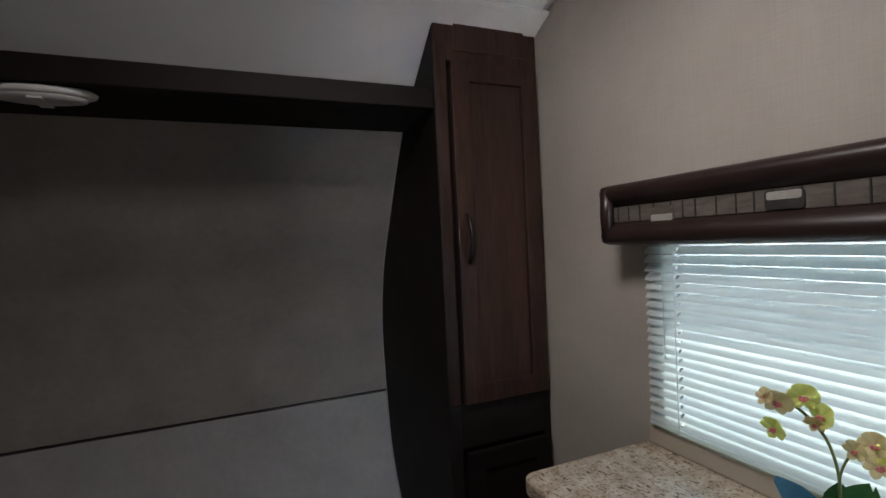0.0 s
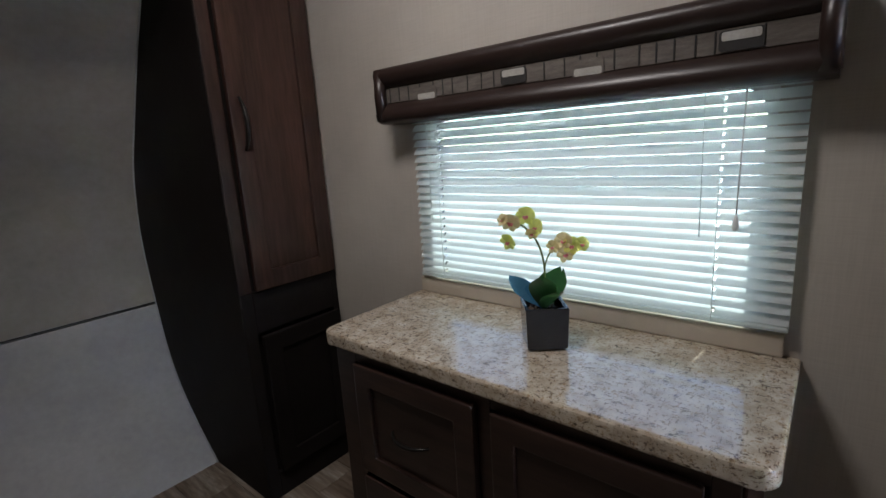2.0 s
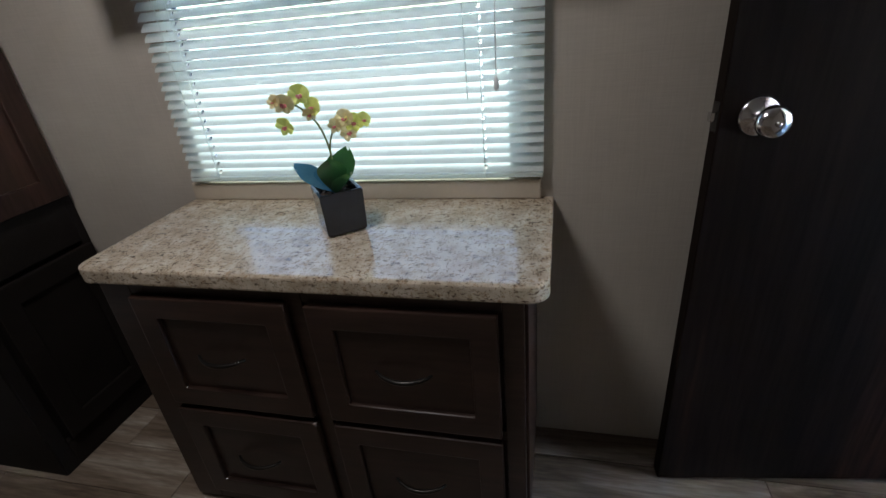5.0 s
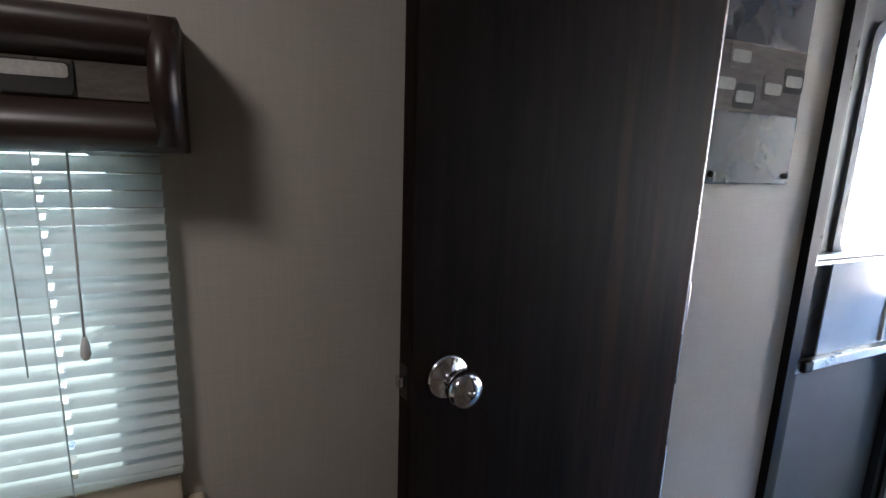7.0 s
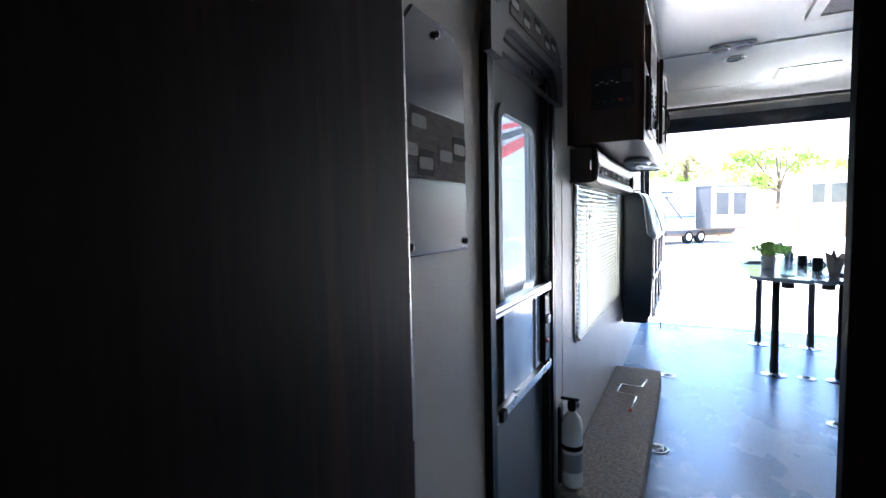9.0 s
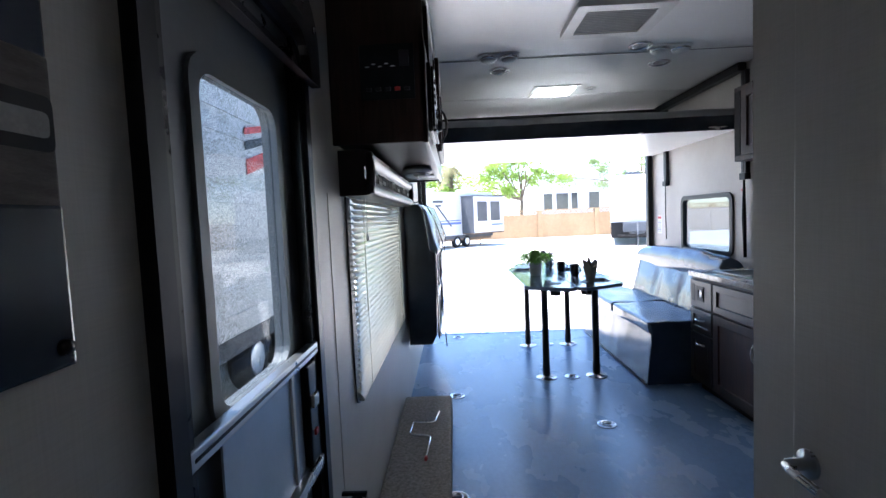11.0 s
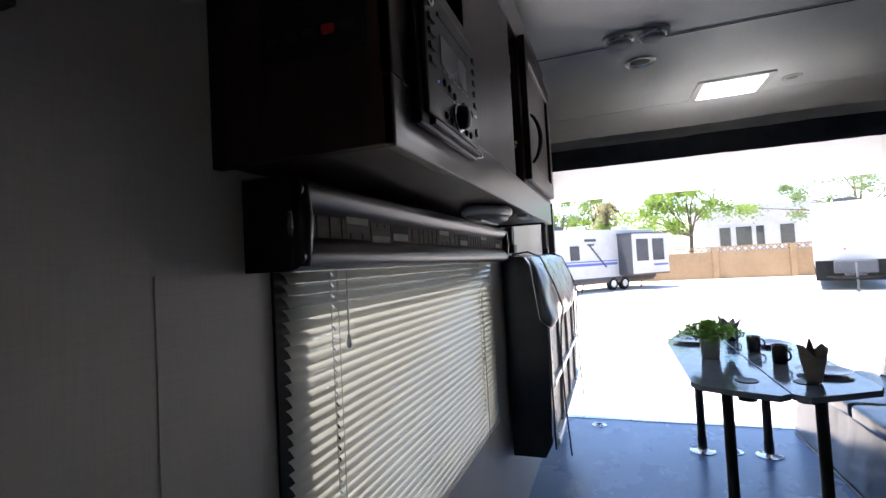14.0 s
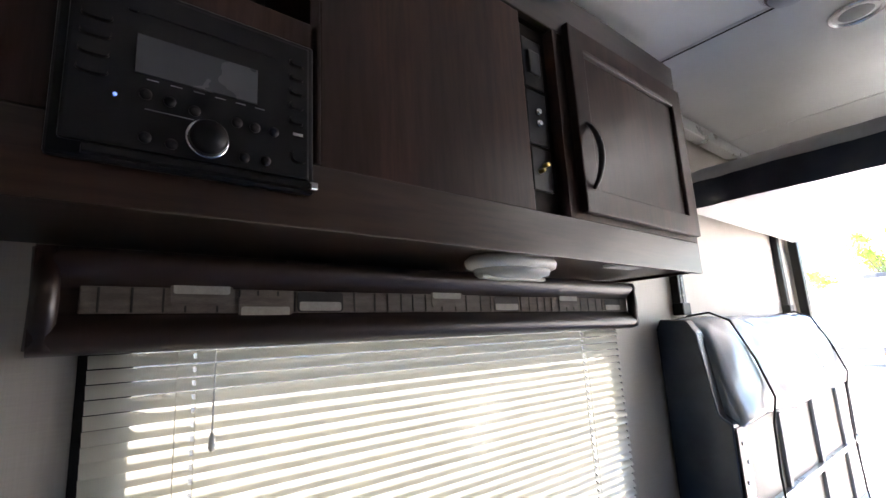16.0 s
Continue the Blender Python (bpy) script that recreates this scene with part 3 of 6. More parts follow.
# garage window
blind("cream slatted blind lowered over the garage window", 1.180, -3.50, -2.055, 0.672, 1.54, -50, SLAT_CREAM, wand=0.12)
vb = valance("brown padded leatherette valance under the cabinet", 1.085, EAST, -3.49, -1.985, 1.398, 1.548, 5, inset=0.05)
xb = 1.085 + 0.115 * 0.26
for yy, zz, fl, g in ((-2.19, 1.483, True, True), (-2.29, 1.464, False, True), (-2.39, 1.473, False, False), (-2.695, 1.483, True, True), (-2.89, 1.473, False, False), (-3.15, 1.483, True, True), (-3.38, 1.473, False, False)):
    print_block(vb, xb, yy - 0.045, yy + 0.045, zz - 0.018, zz + 0.018, flip=fl, grey=g)

# kitchen window
blind("white slatted blind over the kitchen window", -1.35, -3.63, -2.985, 1.0, 1.40, 40, SLAT, face=-1, wand=False)
vk = valance("dark padded valance over the kitchen window", -1.275, WEST, -3.78, -2.85, 1.365, 1.485, 9, face=-1)
for yy, fl in ((-3.6, True), (-3.35, False), (-3.1, True)):
    print_block(vk, -1.275 - 0.095 * 0.26, yy - 0.04, yy + 0.04, 1.408, 1.443, face=-1, flip=fl)

# ---- bedroom ----


def bow_handle(name, parent, p0, p1, out, material=DARK_METAL, r=0.0055):
    """An arched pull between two points, bowed by the vector out."""
    a, b, o = Vector(p0), Vector(p1), Vector(out)
    pts = [a + (b - a) * (k / 10) + o * math.sin(math.pi * k / 10) ** 0.7 for k in range(11)]
    return part(name, sweep(pts, r, 8, radii=[r * (0.8 + 0.5 * math.sin(math.pi * k / 10)) for k in range(11)]), material, parent, "dark arched pull", smooth=True)


def shaker(parent, name, axis, at, out, u0, u1, z0, z1, material, rail=0.055, thick=0.019, label=""):
    """A framed cabinet front with a sunk panel. axis x: the face looks along x."""
    t = out * thick
    def bx(a, b, c, d, s0, s1, bm, bev=0.003):
        if axis == "x":
            return box(at + out * s0, at + out * s1, a, b, c, d, bev, bm=bm)
        return box(a, b, at + out * s0, at + out * s1, c, d, bev, bm=bm)
    outer = [(u0, z0), (u1, z0), (u1, z1), (u0, z1)]
    inner = [(u0 + rail, z0 + rail), (u1 - rail, z0 + rail), (u1 - rail, z1 - rail), (u0 + rail, z1 - rail)]
    bm = ring_prism(outer, inner, axis, at, at + t)
    bmesh.ops.bevel(bm, geom=list(bm.edges), offset=0.004, segments=2, profile=0.6, affect="EDGES")
    d = part(name, bm, material, parent, label)
    part("panel", bx(u0 + rail - 0.004, u1 - rail + 0.004, z0 + rail - 0.004, z1 - rail + 0.004, 0, thick * 0.45, None, 0.002), material, d)
    return d


# wardrobe
wr = thing("wardrobe", (1.0, 1.9, 0), "tall espresso wood wardrobe in the bedroom corner", "wardrobe")
side = [(1.742, 0.0), (2.118, 0.0)] + [(y - 0.006, z) for y, z in smooth_line(NOSE_LOW)[1:] + smooth_line(NOSE_UP)] + [(1.92, 1.770), (1.80, 1.862), (1.742, 1.905)]
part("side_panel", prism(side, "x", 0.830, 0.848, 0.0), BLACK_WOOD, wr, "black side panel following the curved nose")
edge = [(0.8285, y - 0.005, z) for y, z in smooth_line(NOSE_LOW) + smooth_line(NOSE_UP)]
part("edge_bead", sweep(edge, 0.0035, 6), GREY_PLASTIC, wr, "thin grey bead along the curved edge")
fr = box(0.832, 0.872, 1.738, 1.76, 0.737, 1.968, 0.003)
box(1.172, 1.198, 1.738, 1.76, 0.737, 1.968, 0.003, bm=fr)
box(0.872, 1.172, 1.738, 1.76, 1.80, 1.968, 0.003, bm=fr)
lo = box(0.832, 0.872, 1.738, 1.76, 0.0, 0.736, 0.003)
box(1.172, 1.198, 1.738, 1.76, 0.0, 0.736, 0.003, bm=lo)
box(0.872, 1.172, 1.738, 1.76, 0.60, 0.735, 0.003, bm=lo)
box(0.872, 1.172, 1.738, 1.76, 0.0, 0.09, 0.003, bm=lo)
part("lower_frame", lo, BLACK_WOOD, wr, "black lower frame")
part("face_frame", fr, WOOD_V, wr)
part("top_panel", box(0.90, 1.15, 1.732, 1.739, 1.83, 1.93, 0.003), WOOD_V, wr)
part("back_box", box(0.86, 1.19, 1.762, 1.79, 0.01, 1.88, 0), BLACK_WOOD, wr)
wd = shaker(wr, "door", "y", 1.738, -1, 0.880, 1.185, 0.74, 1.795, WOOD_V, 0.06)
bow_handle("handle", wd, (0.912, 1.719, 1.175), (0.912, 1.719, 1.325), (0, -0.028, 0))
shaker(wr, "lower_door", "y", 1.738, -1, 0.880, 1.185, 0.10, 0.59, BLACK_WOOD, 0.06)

# shelf beam across the nose
bs = thing("overhead_shelf", (0, 1.9, 1.65), "dark wood shelf beam across the front of the bedroom", "shelf")
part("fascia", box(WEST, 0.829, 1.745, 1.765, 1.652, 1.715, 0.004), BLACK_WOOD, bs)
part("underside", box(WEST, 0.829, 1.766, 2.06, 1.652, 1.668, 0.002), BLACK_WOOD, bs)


def puck_lamp(name, x, y, z, rx, ry, label, down=0.03):
    """An oval surface lamp with a ribbed lens, under a ceiling or shelf."""
    l = thing(name, (x, y, z), label, "lamp")
    bm = lathe([(0.9, 0), (1.0, -0.25), (0.97, -0.5), (0.86, -0.62)], (0, 0, 0), seg=32)
    bmesh.ops.scale(bm, vec=(rx, ry, down), verts=bm.verts)
    bmesh.ops.translate(bm, vec=(x, y, z), verts=bm.verts)
    part("housing", bm, WHITE_PLASTIC, l, smooth=True)
    bm = lathe([(0.84, -0.55), (0.80, -0.85), (0.55, -1.0), (0.05, -1.05)], (0, 0, 0), seg=32)
    bmesh.ops.scale(bm, vec=(rx, ry, down), verts=bm.verts)
    bmesh.ops.translate(bm, vec=(x, y, z), verts=bm.verts)
    part("lens", bm, LENS, l, "ribbed clear lens", smooth=True)
    part("strap", box(x - rx * 0.12, x + rx * 0.12, y - ry * 0.8, y + ry * 0.8, z - down * 1.08, z - down * 0.9, 0.003), WHITE_PLASTIC, l)
    return l


puck_lamp("shelf_lamp", -0.15, 1.81, 1.651, 0.115, 0.055, "white oval lamp under the shelf beam")

# dresser and its top
ds = thing("dresser", (1.0, 0.85, 0), "espresso wood dresser with drawers under the bedroom window", "dresser")
part("carcass", box(0.855, 1.198, 0.415, 1.285, 0.06, 0.686, 0.003), WOOD_V, ds)
part("toe_kick", box(0.90, 1.19, 0.43, 1.27, 0.001, 0.06, 0.002), BLACK_WOOD, ds)
ff = box(0.835, 0.855, 0.415, 0.452, 0.02, 0.686, 0.002)
box(0.835, 0.855, 0.825, 0.862, 0.02, 0.686, 0.002, bm=ff)
box(0.835, 0.855, 1.212, 1.285, 0.02, 0.686, 0.002, bm=ff)
for za, zb in ((0.02, 0.07), (0.350, 0.375), (0.655, 0.686)):
    box(0.836, 0.855, 0.452, 0.825, za, zb, 0.002, bm=ff)
    box(0.836, 0.855, 0.862, 1.245, za, zb, 0.002, bm=ff)
part("face_frame", ff, WOOD_Y, ds)
for ya, yb in ((0.458, 0.816), (0.856, 1.206)):
    for za, zb in ((0.070, 0.355), (0.372, 0.658)):
        dr = shaker(ds, "drawer", "x", 0.835, -1, ya, yb, za, zb, WOOD_Y, 0.05, 0.018)
        bow_handle("handle", dr, (0.817, (ya + yb) / 2 - 0.055, (za + zb) / 2 + 0.005), (0.817, (ya + yb) / 2 + 0.055, (za + zb) / 2 + 0.005), (-0.022, 0, -0.005), DARK_METAL, 0.004)
part("end_trim", box(0.858, 1.198, 0.409, 0.415, 0.06, 0.686, 0.002), WOOD_V, ds)
ct = prism(round_rect(0.812, 1.236, 0.372, 1.312, 0.035), "z", 0.688, 0.724, 0.008, seg=3)
bmesh.ops.bisect_plane(ct, geom=list(ct.verts) + list(ct.edges) + list(ct.faces), plane_co=(EAST - 0.001, 0, 0), plane_no=(1, 0, 0), clear_outer=True)
bmesh.ops.holes_fill(ct, edges=[e for e in ct.edges if e.is_boundary])
solid("worktop", ct, GRANITE, "speckled beige stone-look top on the dresser", "worktop")

# orchid in a square pot
PX, PY, PZ = 1.02, 0.805, 0.7245


def square_pot():
    pot = thing("orchid_pot", (PX, PY, PZ), "yellow orchid in a glossy black square pot on the dresser", "potted plant")
    rot = Matrix.Translation((PX, PY, 0)) @ pose(0, 0, 0, 0, 0, 38)
    lv = lambda s, z: [rot @ Vector((a * s, b * s, z)) for a, b in ((-1, -1), (1, -1), (1, 1), (-1, 1))]
    bm = bmesh.new()
    rings = [[bm.verts.new(p) for p in lv(s, z)] for s, z in ((0.034, PZ), (0.041, PZ + 0.004), (0.044, PZ + 0.092), (0.037, PZ + 0.092), (0.036, PZ + 0.075))]
    for a, b in zip(rings, rings[1:]):
        for k in range(4):
            bm.faces.new((a[k], a[(k + 1) % 4], b[(k + 1) % 4], b[k]))
    bm.faces.new(rings[0][::-1]), bm.faces.new(rings[-1])
    bmesh.ops.bevel(bm, geom=list(bm.edges), offset=0.002, segments=2, affect="EDGES")
    part("pot", bm, POT_BLACK, pot)
    so = bmesh.new()
    rnd = random.Random(4)
    for k in range(40):
        p = rot @ Vector((rnd.uniform(-0.03, 0.03), rnd.uniform(-0.03, 0.03), PZ + 0.076 + rnd.uniform(0, 0.004)))
        box(p.x - 0.006, p.x + 0.006, p.y - 0.003, p.y + 0.003, p.z - 0.003, p.z + 0.003, 0.001, 1, bm=so)
    part("bark", so, SOIL, pot)

    def leaf(yaw, length, width, rise, droop, material=LEAF, turned=False):
        bm = bmesh.new()
        rows = []
        for k in range(11):
            t = k / 10
            w = width * math.sin(math.pi * (0.10 + 0.88 * t)) ** 0.7 * (0.7 + 0.5 * t if t < 0.7 else 1.05 - (t - 0.7) * 0.6)
            r, z = length * t * math.cos(rise) , length * t * math.sin(rise) - droop * t * t
            c = Vector((math.cos(yaw) * r, math.sin(yaw) * r, z + PZ + 0.075)) + Vector((PX, PY, 0))
            sd = Vector((-math.cos(yaw) * math.sin(rise), -math.sin(yaw) * math.sin(rise), math.cos(rise))) if turned else Vector((-math.sin(yaw), math.cos(yaw), 0))
            row = [bm.verts.new(c + sd * w * u + Vector((0, 0, abs(u) * 0.010))) for u in (-1, -0.5, 0, 0.5, 1)]
            rows.append(row)
        for a, b in zip(rows, rows[1:]):
            for k in range(4):
                bm.faces.new((a[k], a[k + 1], b[k + 1], b[k])).smooth = True
        part("leaf", bm, material, pot)

    leaf(radians(119), 0.100, 0.020, radians(44), 0.004, LEAF_SKY_SHEEN, True)
    leaf(radians(-66), 0.100, 0.026, radians(68), 0.008, LEAF, True)
    leaf(radians(205), 0.110, 0.030, radians(62), 0.02)
    leaf(radians(240), 0.085, 0.026, radians(50), 0.02)
    leaf(radians(20), 0.08, 0.02, radians(70), 0.01)
    root = Vector((PX, PY, PZ + 0.075))
    right = Vector((0.485, -0.875, 0))
    spot = lambda r, h, out=0.0: root + right * r + Vector((-0.875, -0.485, 0)) * out + Vector((0, 0, h))
    s1 = [spot(*v) for v in ((0, 0), (0.003, 0.05), (0.002, 0.10), (-0.010, 0.145), (-0.035, 0.178), (-0.060, 0.192), (-0.078, 0.200))]
    s2 = [spot(*v) for v in ((0.002, 0.075), (0.006, 0.105), (0.018, 0.130), (0.040, 0.142), (0.072, 0.145))]
    part("stem", sweep([tuple(p) for p in smooth_line(s1, 4)], 0.0021, 8), STEM, pot)
    part("stem", sweep([tuple(p) for p in smooth_line(s2, 4)], 0.0017, 8), STEM, pot)
    rnd = random.Random(8)

    def petal(bm, c, tilt, a, t0, wide, long, size):
        d, s = Vector((math.cos(a), math.sin(a), 0)), Vector((-math.sin(a), math.cos(a), 0))
        rows = []
        for t, w in ((0.04, 0.12), (0.25, 0.40), (0.5, 0.56), (0.75, 0.52), (0.93, 0.30), (1.0, 0.10)):
            rows.append([bm.verts.new(Vector(c) + tilt @ ((d * t * long + s * w * wide * u + Vector((0, 0, t0 + 0.22 * t * t - 0.10 * u * u))) * size)) for u in (-1, -0.5, 0, 0.5, 1)])
        for p, q in zip(rows, rows[1:]):
            for j in range(4):
                bm.faces.new((p[j], p[j + 1], q[j + 1], q[j])).smooth = True

    def flower(c, size, pink):
        tilt = pose(0, 0, 0, rnd.uniform(-30, 30), -90 + rnd.uniform(-30, 30), rnd.uniform(5, 55))
        bm = bmesh.new()
        spin = rnd.uniform(-0.3, 0.3)
        for k, (wide, long) in enumerate(((1.25, 1.0), (0.7, 1.0), (0.7, 0.95), (0.7, 0.95), (1.25, 1.0))):
            petal(bm, c, tilt, spin + 2 * math.pi * k / 5, 0.0 if wide > 1 else -0.05, wide, long, size)
        f = part("blossom", bm, PETAL_PINK if pink else PETAL, pot)
        lip = bmesh.new()
        for k in range(3):
            petal(lip, c, tilt, spin + math.pi + (k - 1) * 0.9, 0.10, 0.34, 0.32, size)
        part("lip", lip, LIP, f, "pink lip")

    for r, h, size, pink in ((-0.080, 0.196, 0.014, 1), (-0.064, 0.190, 0.020, 1), (-0.034, 0.203, 0.020, 0), (-0.014, 0.178, 0.019, 0), (-0.070, 0.150, 0.019, 0), (-0.022, 0.166, 0.014, 1), (0.020, 0.138, 0.015, 1), (0.040, 0.150, 0.018, 1), (0.056, 0.140, 0.019, 0), (0.044, 0.122, 0.018, 1), (0.076, 0.142, 0.016, 0)):
        flower(spot(r, h, 0.008), size, pink)
    return pot


square_pot()

# open bedroom door, swung back along the wall
dl = thing("bedroom_door", (1.165, -0.555, 0), "dark wood-grain bedroom door standing open along the wall", "door")
hinge, free = Vector((1.165, -0.525, 0)), Vector((1.076, 0.106, 0))
dv = (free - hinge).normalized()
dn = Vector((dv.y, -dv.x, 0))
if dn.x > 0:
    dn = -dn
LD = (free - hinge).length
frm = Matrix(((dv.x, dn.x, 0, hinge.x), (dv.y, dn.y, 0, hinge.y), (0, 0, 1, 0), (0, 0, 0, 1)))


def on_door(bm):
    bmesh.ops.transform(bm, matrix=frm, verts=bm.verts)
    bmesh.ops.recalc_face_normals(bm, faces=list(bm.faces))
    return bm


part("leaf", on_door(box(0, LD, -0.016, 0.016, 0.018, 1.895, 0.003)), DOOR_WOOD, dl)
part("edge_strip", on_door(box(-0.004, 0.001, -0.015, 0.0165, 0.02, 1.893, 0.001)), NICKEL, dl, "metal hinge edge strip")
KZ = 0.915
kn = part("knob", on_door(lathe([(0.034, 0.016), (0.034, 0.019), (0.030, 0.023), (0.013, 0.026), (0.011, 0.040), (0.018, 0.046), (0.026, 0.056), (0.027, 0.066), (0.021, 0.074), (0.008, 0.077)], (LD - 0.062, 0, KZ), axis="y", seg=28)), CHROME, dl, "polished round knob", smooth=True)
part("lock_button", on_door(lathe([(0.005, 0.076), (0.005, 0.080), (0.001, 0.081)], (LD - 0.062, 0, KZ), axis="y", seg=12)), NICKEL, kn)
part("latch_plate", on_door(box(LD - 0.001, LD + 0.0015, -0.012, 0.012, KZ - 0.025, KZ + 0.025, 0.0006)), DARK_METAL, dl)
part("latch", on_door(box(LD, LD + 0.011, -0.006, 0.006, KZ - 0.008, KZ + 0.008, 0.002)), CHROME, dl)
for hz in (0.25, 0.95, 1.68):
    part("hinge", on_door(lathe([(0.005, -0.04), (0.006, -0.038), (0.006, 0.038), (0.005, 0.04)], (-0.006, 0.012, hz), seg=10)), NICKEL, dl)
jb = thing("door_jamb", (0.57, -0.6, 0), "dark wood jamb of the bedroom doorway", "door frame", kind="structure")
part("jamb", box(0.475, 0.566, -0.578, -0.548, 0.0, 1.93, 0.003), DOOR_WOOD, jb)
part("lining", box(0.475, 0.514, -0.635, -0.5785, 0.0, 1.93, 0.003), DOOR_WOOD, jb)
part("head", box(0.5665, 1.190, -0.635, -0.555, 1.90, 1.93, 0.003), DOOR_WOOD, jb)

# ---- entry door ----
ed = thing("entry_door", (EAST, -1.3, 0), "black framed entry door with frosted window and screen rails", "door", kind="")
EY0, EY1, ET = -1.625, -0.965, 1.775


def arch(y0, y1, z0, z1, r, n=6):
    """Upright outline with rounded top corners."""
    pts = [(y0, z0), (y1, z0)]
    for cy, a0 in ((y1 - r, 0), (y0 + r, 90)):
        for k in range(n + 1):
            a = radians(a0 + 90 * k / n)
            pts.append((cy + r * math.cos(a), z1 - r + r * math.sin(a)))
    return pts


part("outer_frame", ring_prism(arch(EY0, EY1, 0.0, ET, 0.10), arch(EY0 + 0.035, EY1 - 0.035, 0.02, ET - 0.035, 0.075), "x", EAST - 0.022, EAST + 0.05), BLACK, ed)
part("screen_frame", ring_prism(arch(EY0 + 0.036, EY1 - 0.036, 0.022, ET - 0.037, 0.074), arch(EY0 + 0.062, EY1 - 0.062, 0.05, ET - 0.065, 0.055), "x", EAST - 0.012, EAST + 0.008), DARK_METAL, ed, "dark metal screen door frame")
DW = (-1.485, -1.150, 1.0, 1.57)
leafb = ring_prism(round_rect(EY0 + 0.036, EY1 - 0.036, 0.70, ET - 0.04, 0.05), round_rect(*DW, 0.045), "x", EAST + 0.022, EAST + 0.05)
box(EAST + 0.022, EAST + 0.05, EY0 + 0.036, EY1 - 0.036, 0.0, 0.72, 0, bm=leafb)
lf = part("door_leaf", leafb, SCREEN_DOOR, ed, "dark grey outer door leaf")
part("window_trim", ring_prism(round_rect(DW[0] - 0.02, DW[1] + 0.02, DW[2] - 0.02, DW[3] + 0.02, 0.05), round_rect(DW[0] + 0.008, DW[1] - 0.008, DW[2] + 0.008, DW[3] - 0.008, 0.04), "x", EAST + 0.014, EAST + 0.023), SCREEN_DOOR, lf)
fp = part("frosted_pane", box(EAST + 0.03, EAST + 0.034, *DW, 0), FROST, lf, "frosted glass pane")
for zr in (1.003, 0.712):
    part("cross_rail", box(EAST - 0.018, EAST + 0.006, EY0 + 0.04, EY1 - 0.04, zr - 0.016, zr + 0.012, 0.003), ALUMINIUM, ed, "aluminium cross rail")
part("cross_rail", box(EAST - 0.019, EAST - 0.016, EY0 + 0.05, EY1 - 0.05, 0.998, 1.004, 0.001), BLACK, ed)
sl = part("slider_panel", box(EAST + 0.002, EAST + 0.006, EY0 + 0.13, EY1 - 0.16, 0.725, 0.985, 0.001), SLIDER, ed, "shiny plastic slider panel, reflected blue painted in")
part("slider_edge", box(EAST - 0.004, EAST + 0.006, EY0 + 0.185, EY0 + 0.200, 0.73, 0.98, 0.001), WHITE_PLASTIC, sl)
lb = part("latch_box", box(EAST - 0.016, EAST + 0.004, EY0 + 0.062, EY0 + 0.125, 0.73, 0.975, 0.006), BLACK, ed, "black latch box")
part("latch_tab", box(EAST - 0.024, EAST - 0.015, EY0 + 0.075, EY0 + 0.112, 0.87, 0.90, 0.003), WHITE_PLASTIC, lb)
part("latch_tab", box(EAST - 0.022, EAST - 0.015, EY0 + 0.085, EY0 + 0.105, 0.80, 0.815, 0.003), RED, lb, "red latch tab")
part("grip", box(EAST - 0.03, EAST - 0.012, EY1 - 0.10, EY1 - 0.06, 0.70, 0.73, 0.006), BLACK, ed)
part("closing_back", box(EAST + 0.052, EAST + 0.056, EY0, EY1, 0.0, 0.70, 0), SCREEN_DOOR, ed)
# padded arch over the entry door
dvl = thing("door_valance", (EAST, -1.3, 1.7), "brown padded arch valance over the entry door", "valance")
part("padded_body", ring_prism(arch(EY0 - 0.03, EY1 + 0.03, 1.66, ET + 0.10, 0.13), arch(EY0 + 0.045, EY1 - 0.045, 1.659, ET - 0.015, 0.09), "x", EAST - 0.045, EAST - 0.0225), VINYL, dvl)
part("cloth_band", box(EAST - 0.05, EAST - 0.0455, EY0 + 0.10, EY1 - 0.10, ET + 0.012, ET + 0.085, 0.002), CLOTH, dvl)
for yy, zz in ((-1.10, 1.83), (-1.2, 1.815), (-1.31, 1.835), (-1.42, 1.82), (-1.5, 1.835)):
    print_block(dvl, EAST - 0.0445, yy - 0.03, yy + 0.03, zz - 0.02, zz + 0.02)
for yy in (EY1 - 0.01, EY0 + 0.01):
    part("button", lathe([(0.001, -0.008), (0.008, -0.005), (0.009, 0.0)], (EAST - 0.045, yy, 1.79), axis="x", seg=12), CHROME, dvl)

# vinyl flap with a printed band beside the entry door
fl = thing("wall_flap", (EAST, -0.71, 1.19), "dark vinyl flap with a printed cloth band hung on the wall", "flap")
FY0, FY1 = -0.845, -0.575
part("upper_flap", prism([(FY0, 1.47), (FY1, 1.47), (FY1, 1.60), (FY1 - 0.05, 1.655), (FY0 + 0.05, 1.655), (FY0, 1.60)], "x", EAST - 0.012, EAST - 0.002, 0.003), BLACK_VINYL, fl)
part("cloth_band", box(EAST - 0.013, EAST - 0.002, FY0, FY1, 1.335, 1.472, 0.003), CLOTH, fl, "taupe printed cloth band")
part("lower_flap", box(EAST - 0.015, EAST - 0.002, FY0, FY1, 1.188, 1.338, 0.004), BLACK_VINYL, fl)
for yy, zz, g in ((-0.635, 1.445, True), (-0.66, 1.368, False), (-0.745, 1.39, True), (-0.81, 1.41, False), (-0.60, 1.39, True)):
    part("print_block", prism(round_rect(yy - 0.033, yy + 0.033, zz - 0.025, zz + 0.025, 0.008, 3), "x", EAST - 0.0145, EAST - 0.0135), CLOTH if g else CLOTH_BLACK, fl)
    part("print_tongue", prism(round_rect(yy - 0.027, yy + 0.027, zz - 0.013, zz + 0.010, 0.006, 3), "x", EAST - 0.0155, EAST - 0.0145), CLOTH_PALE, fl, "pale print")
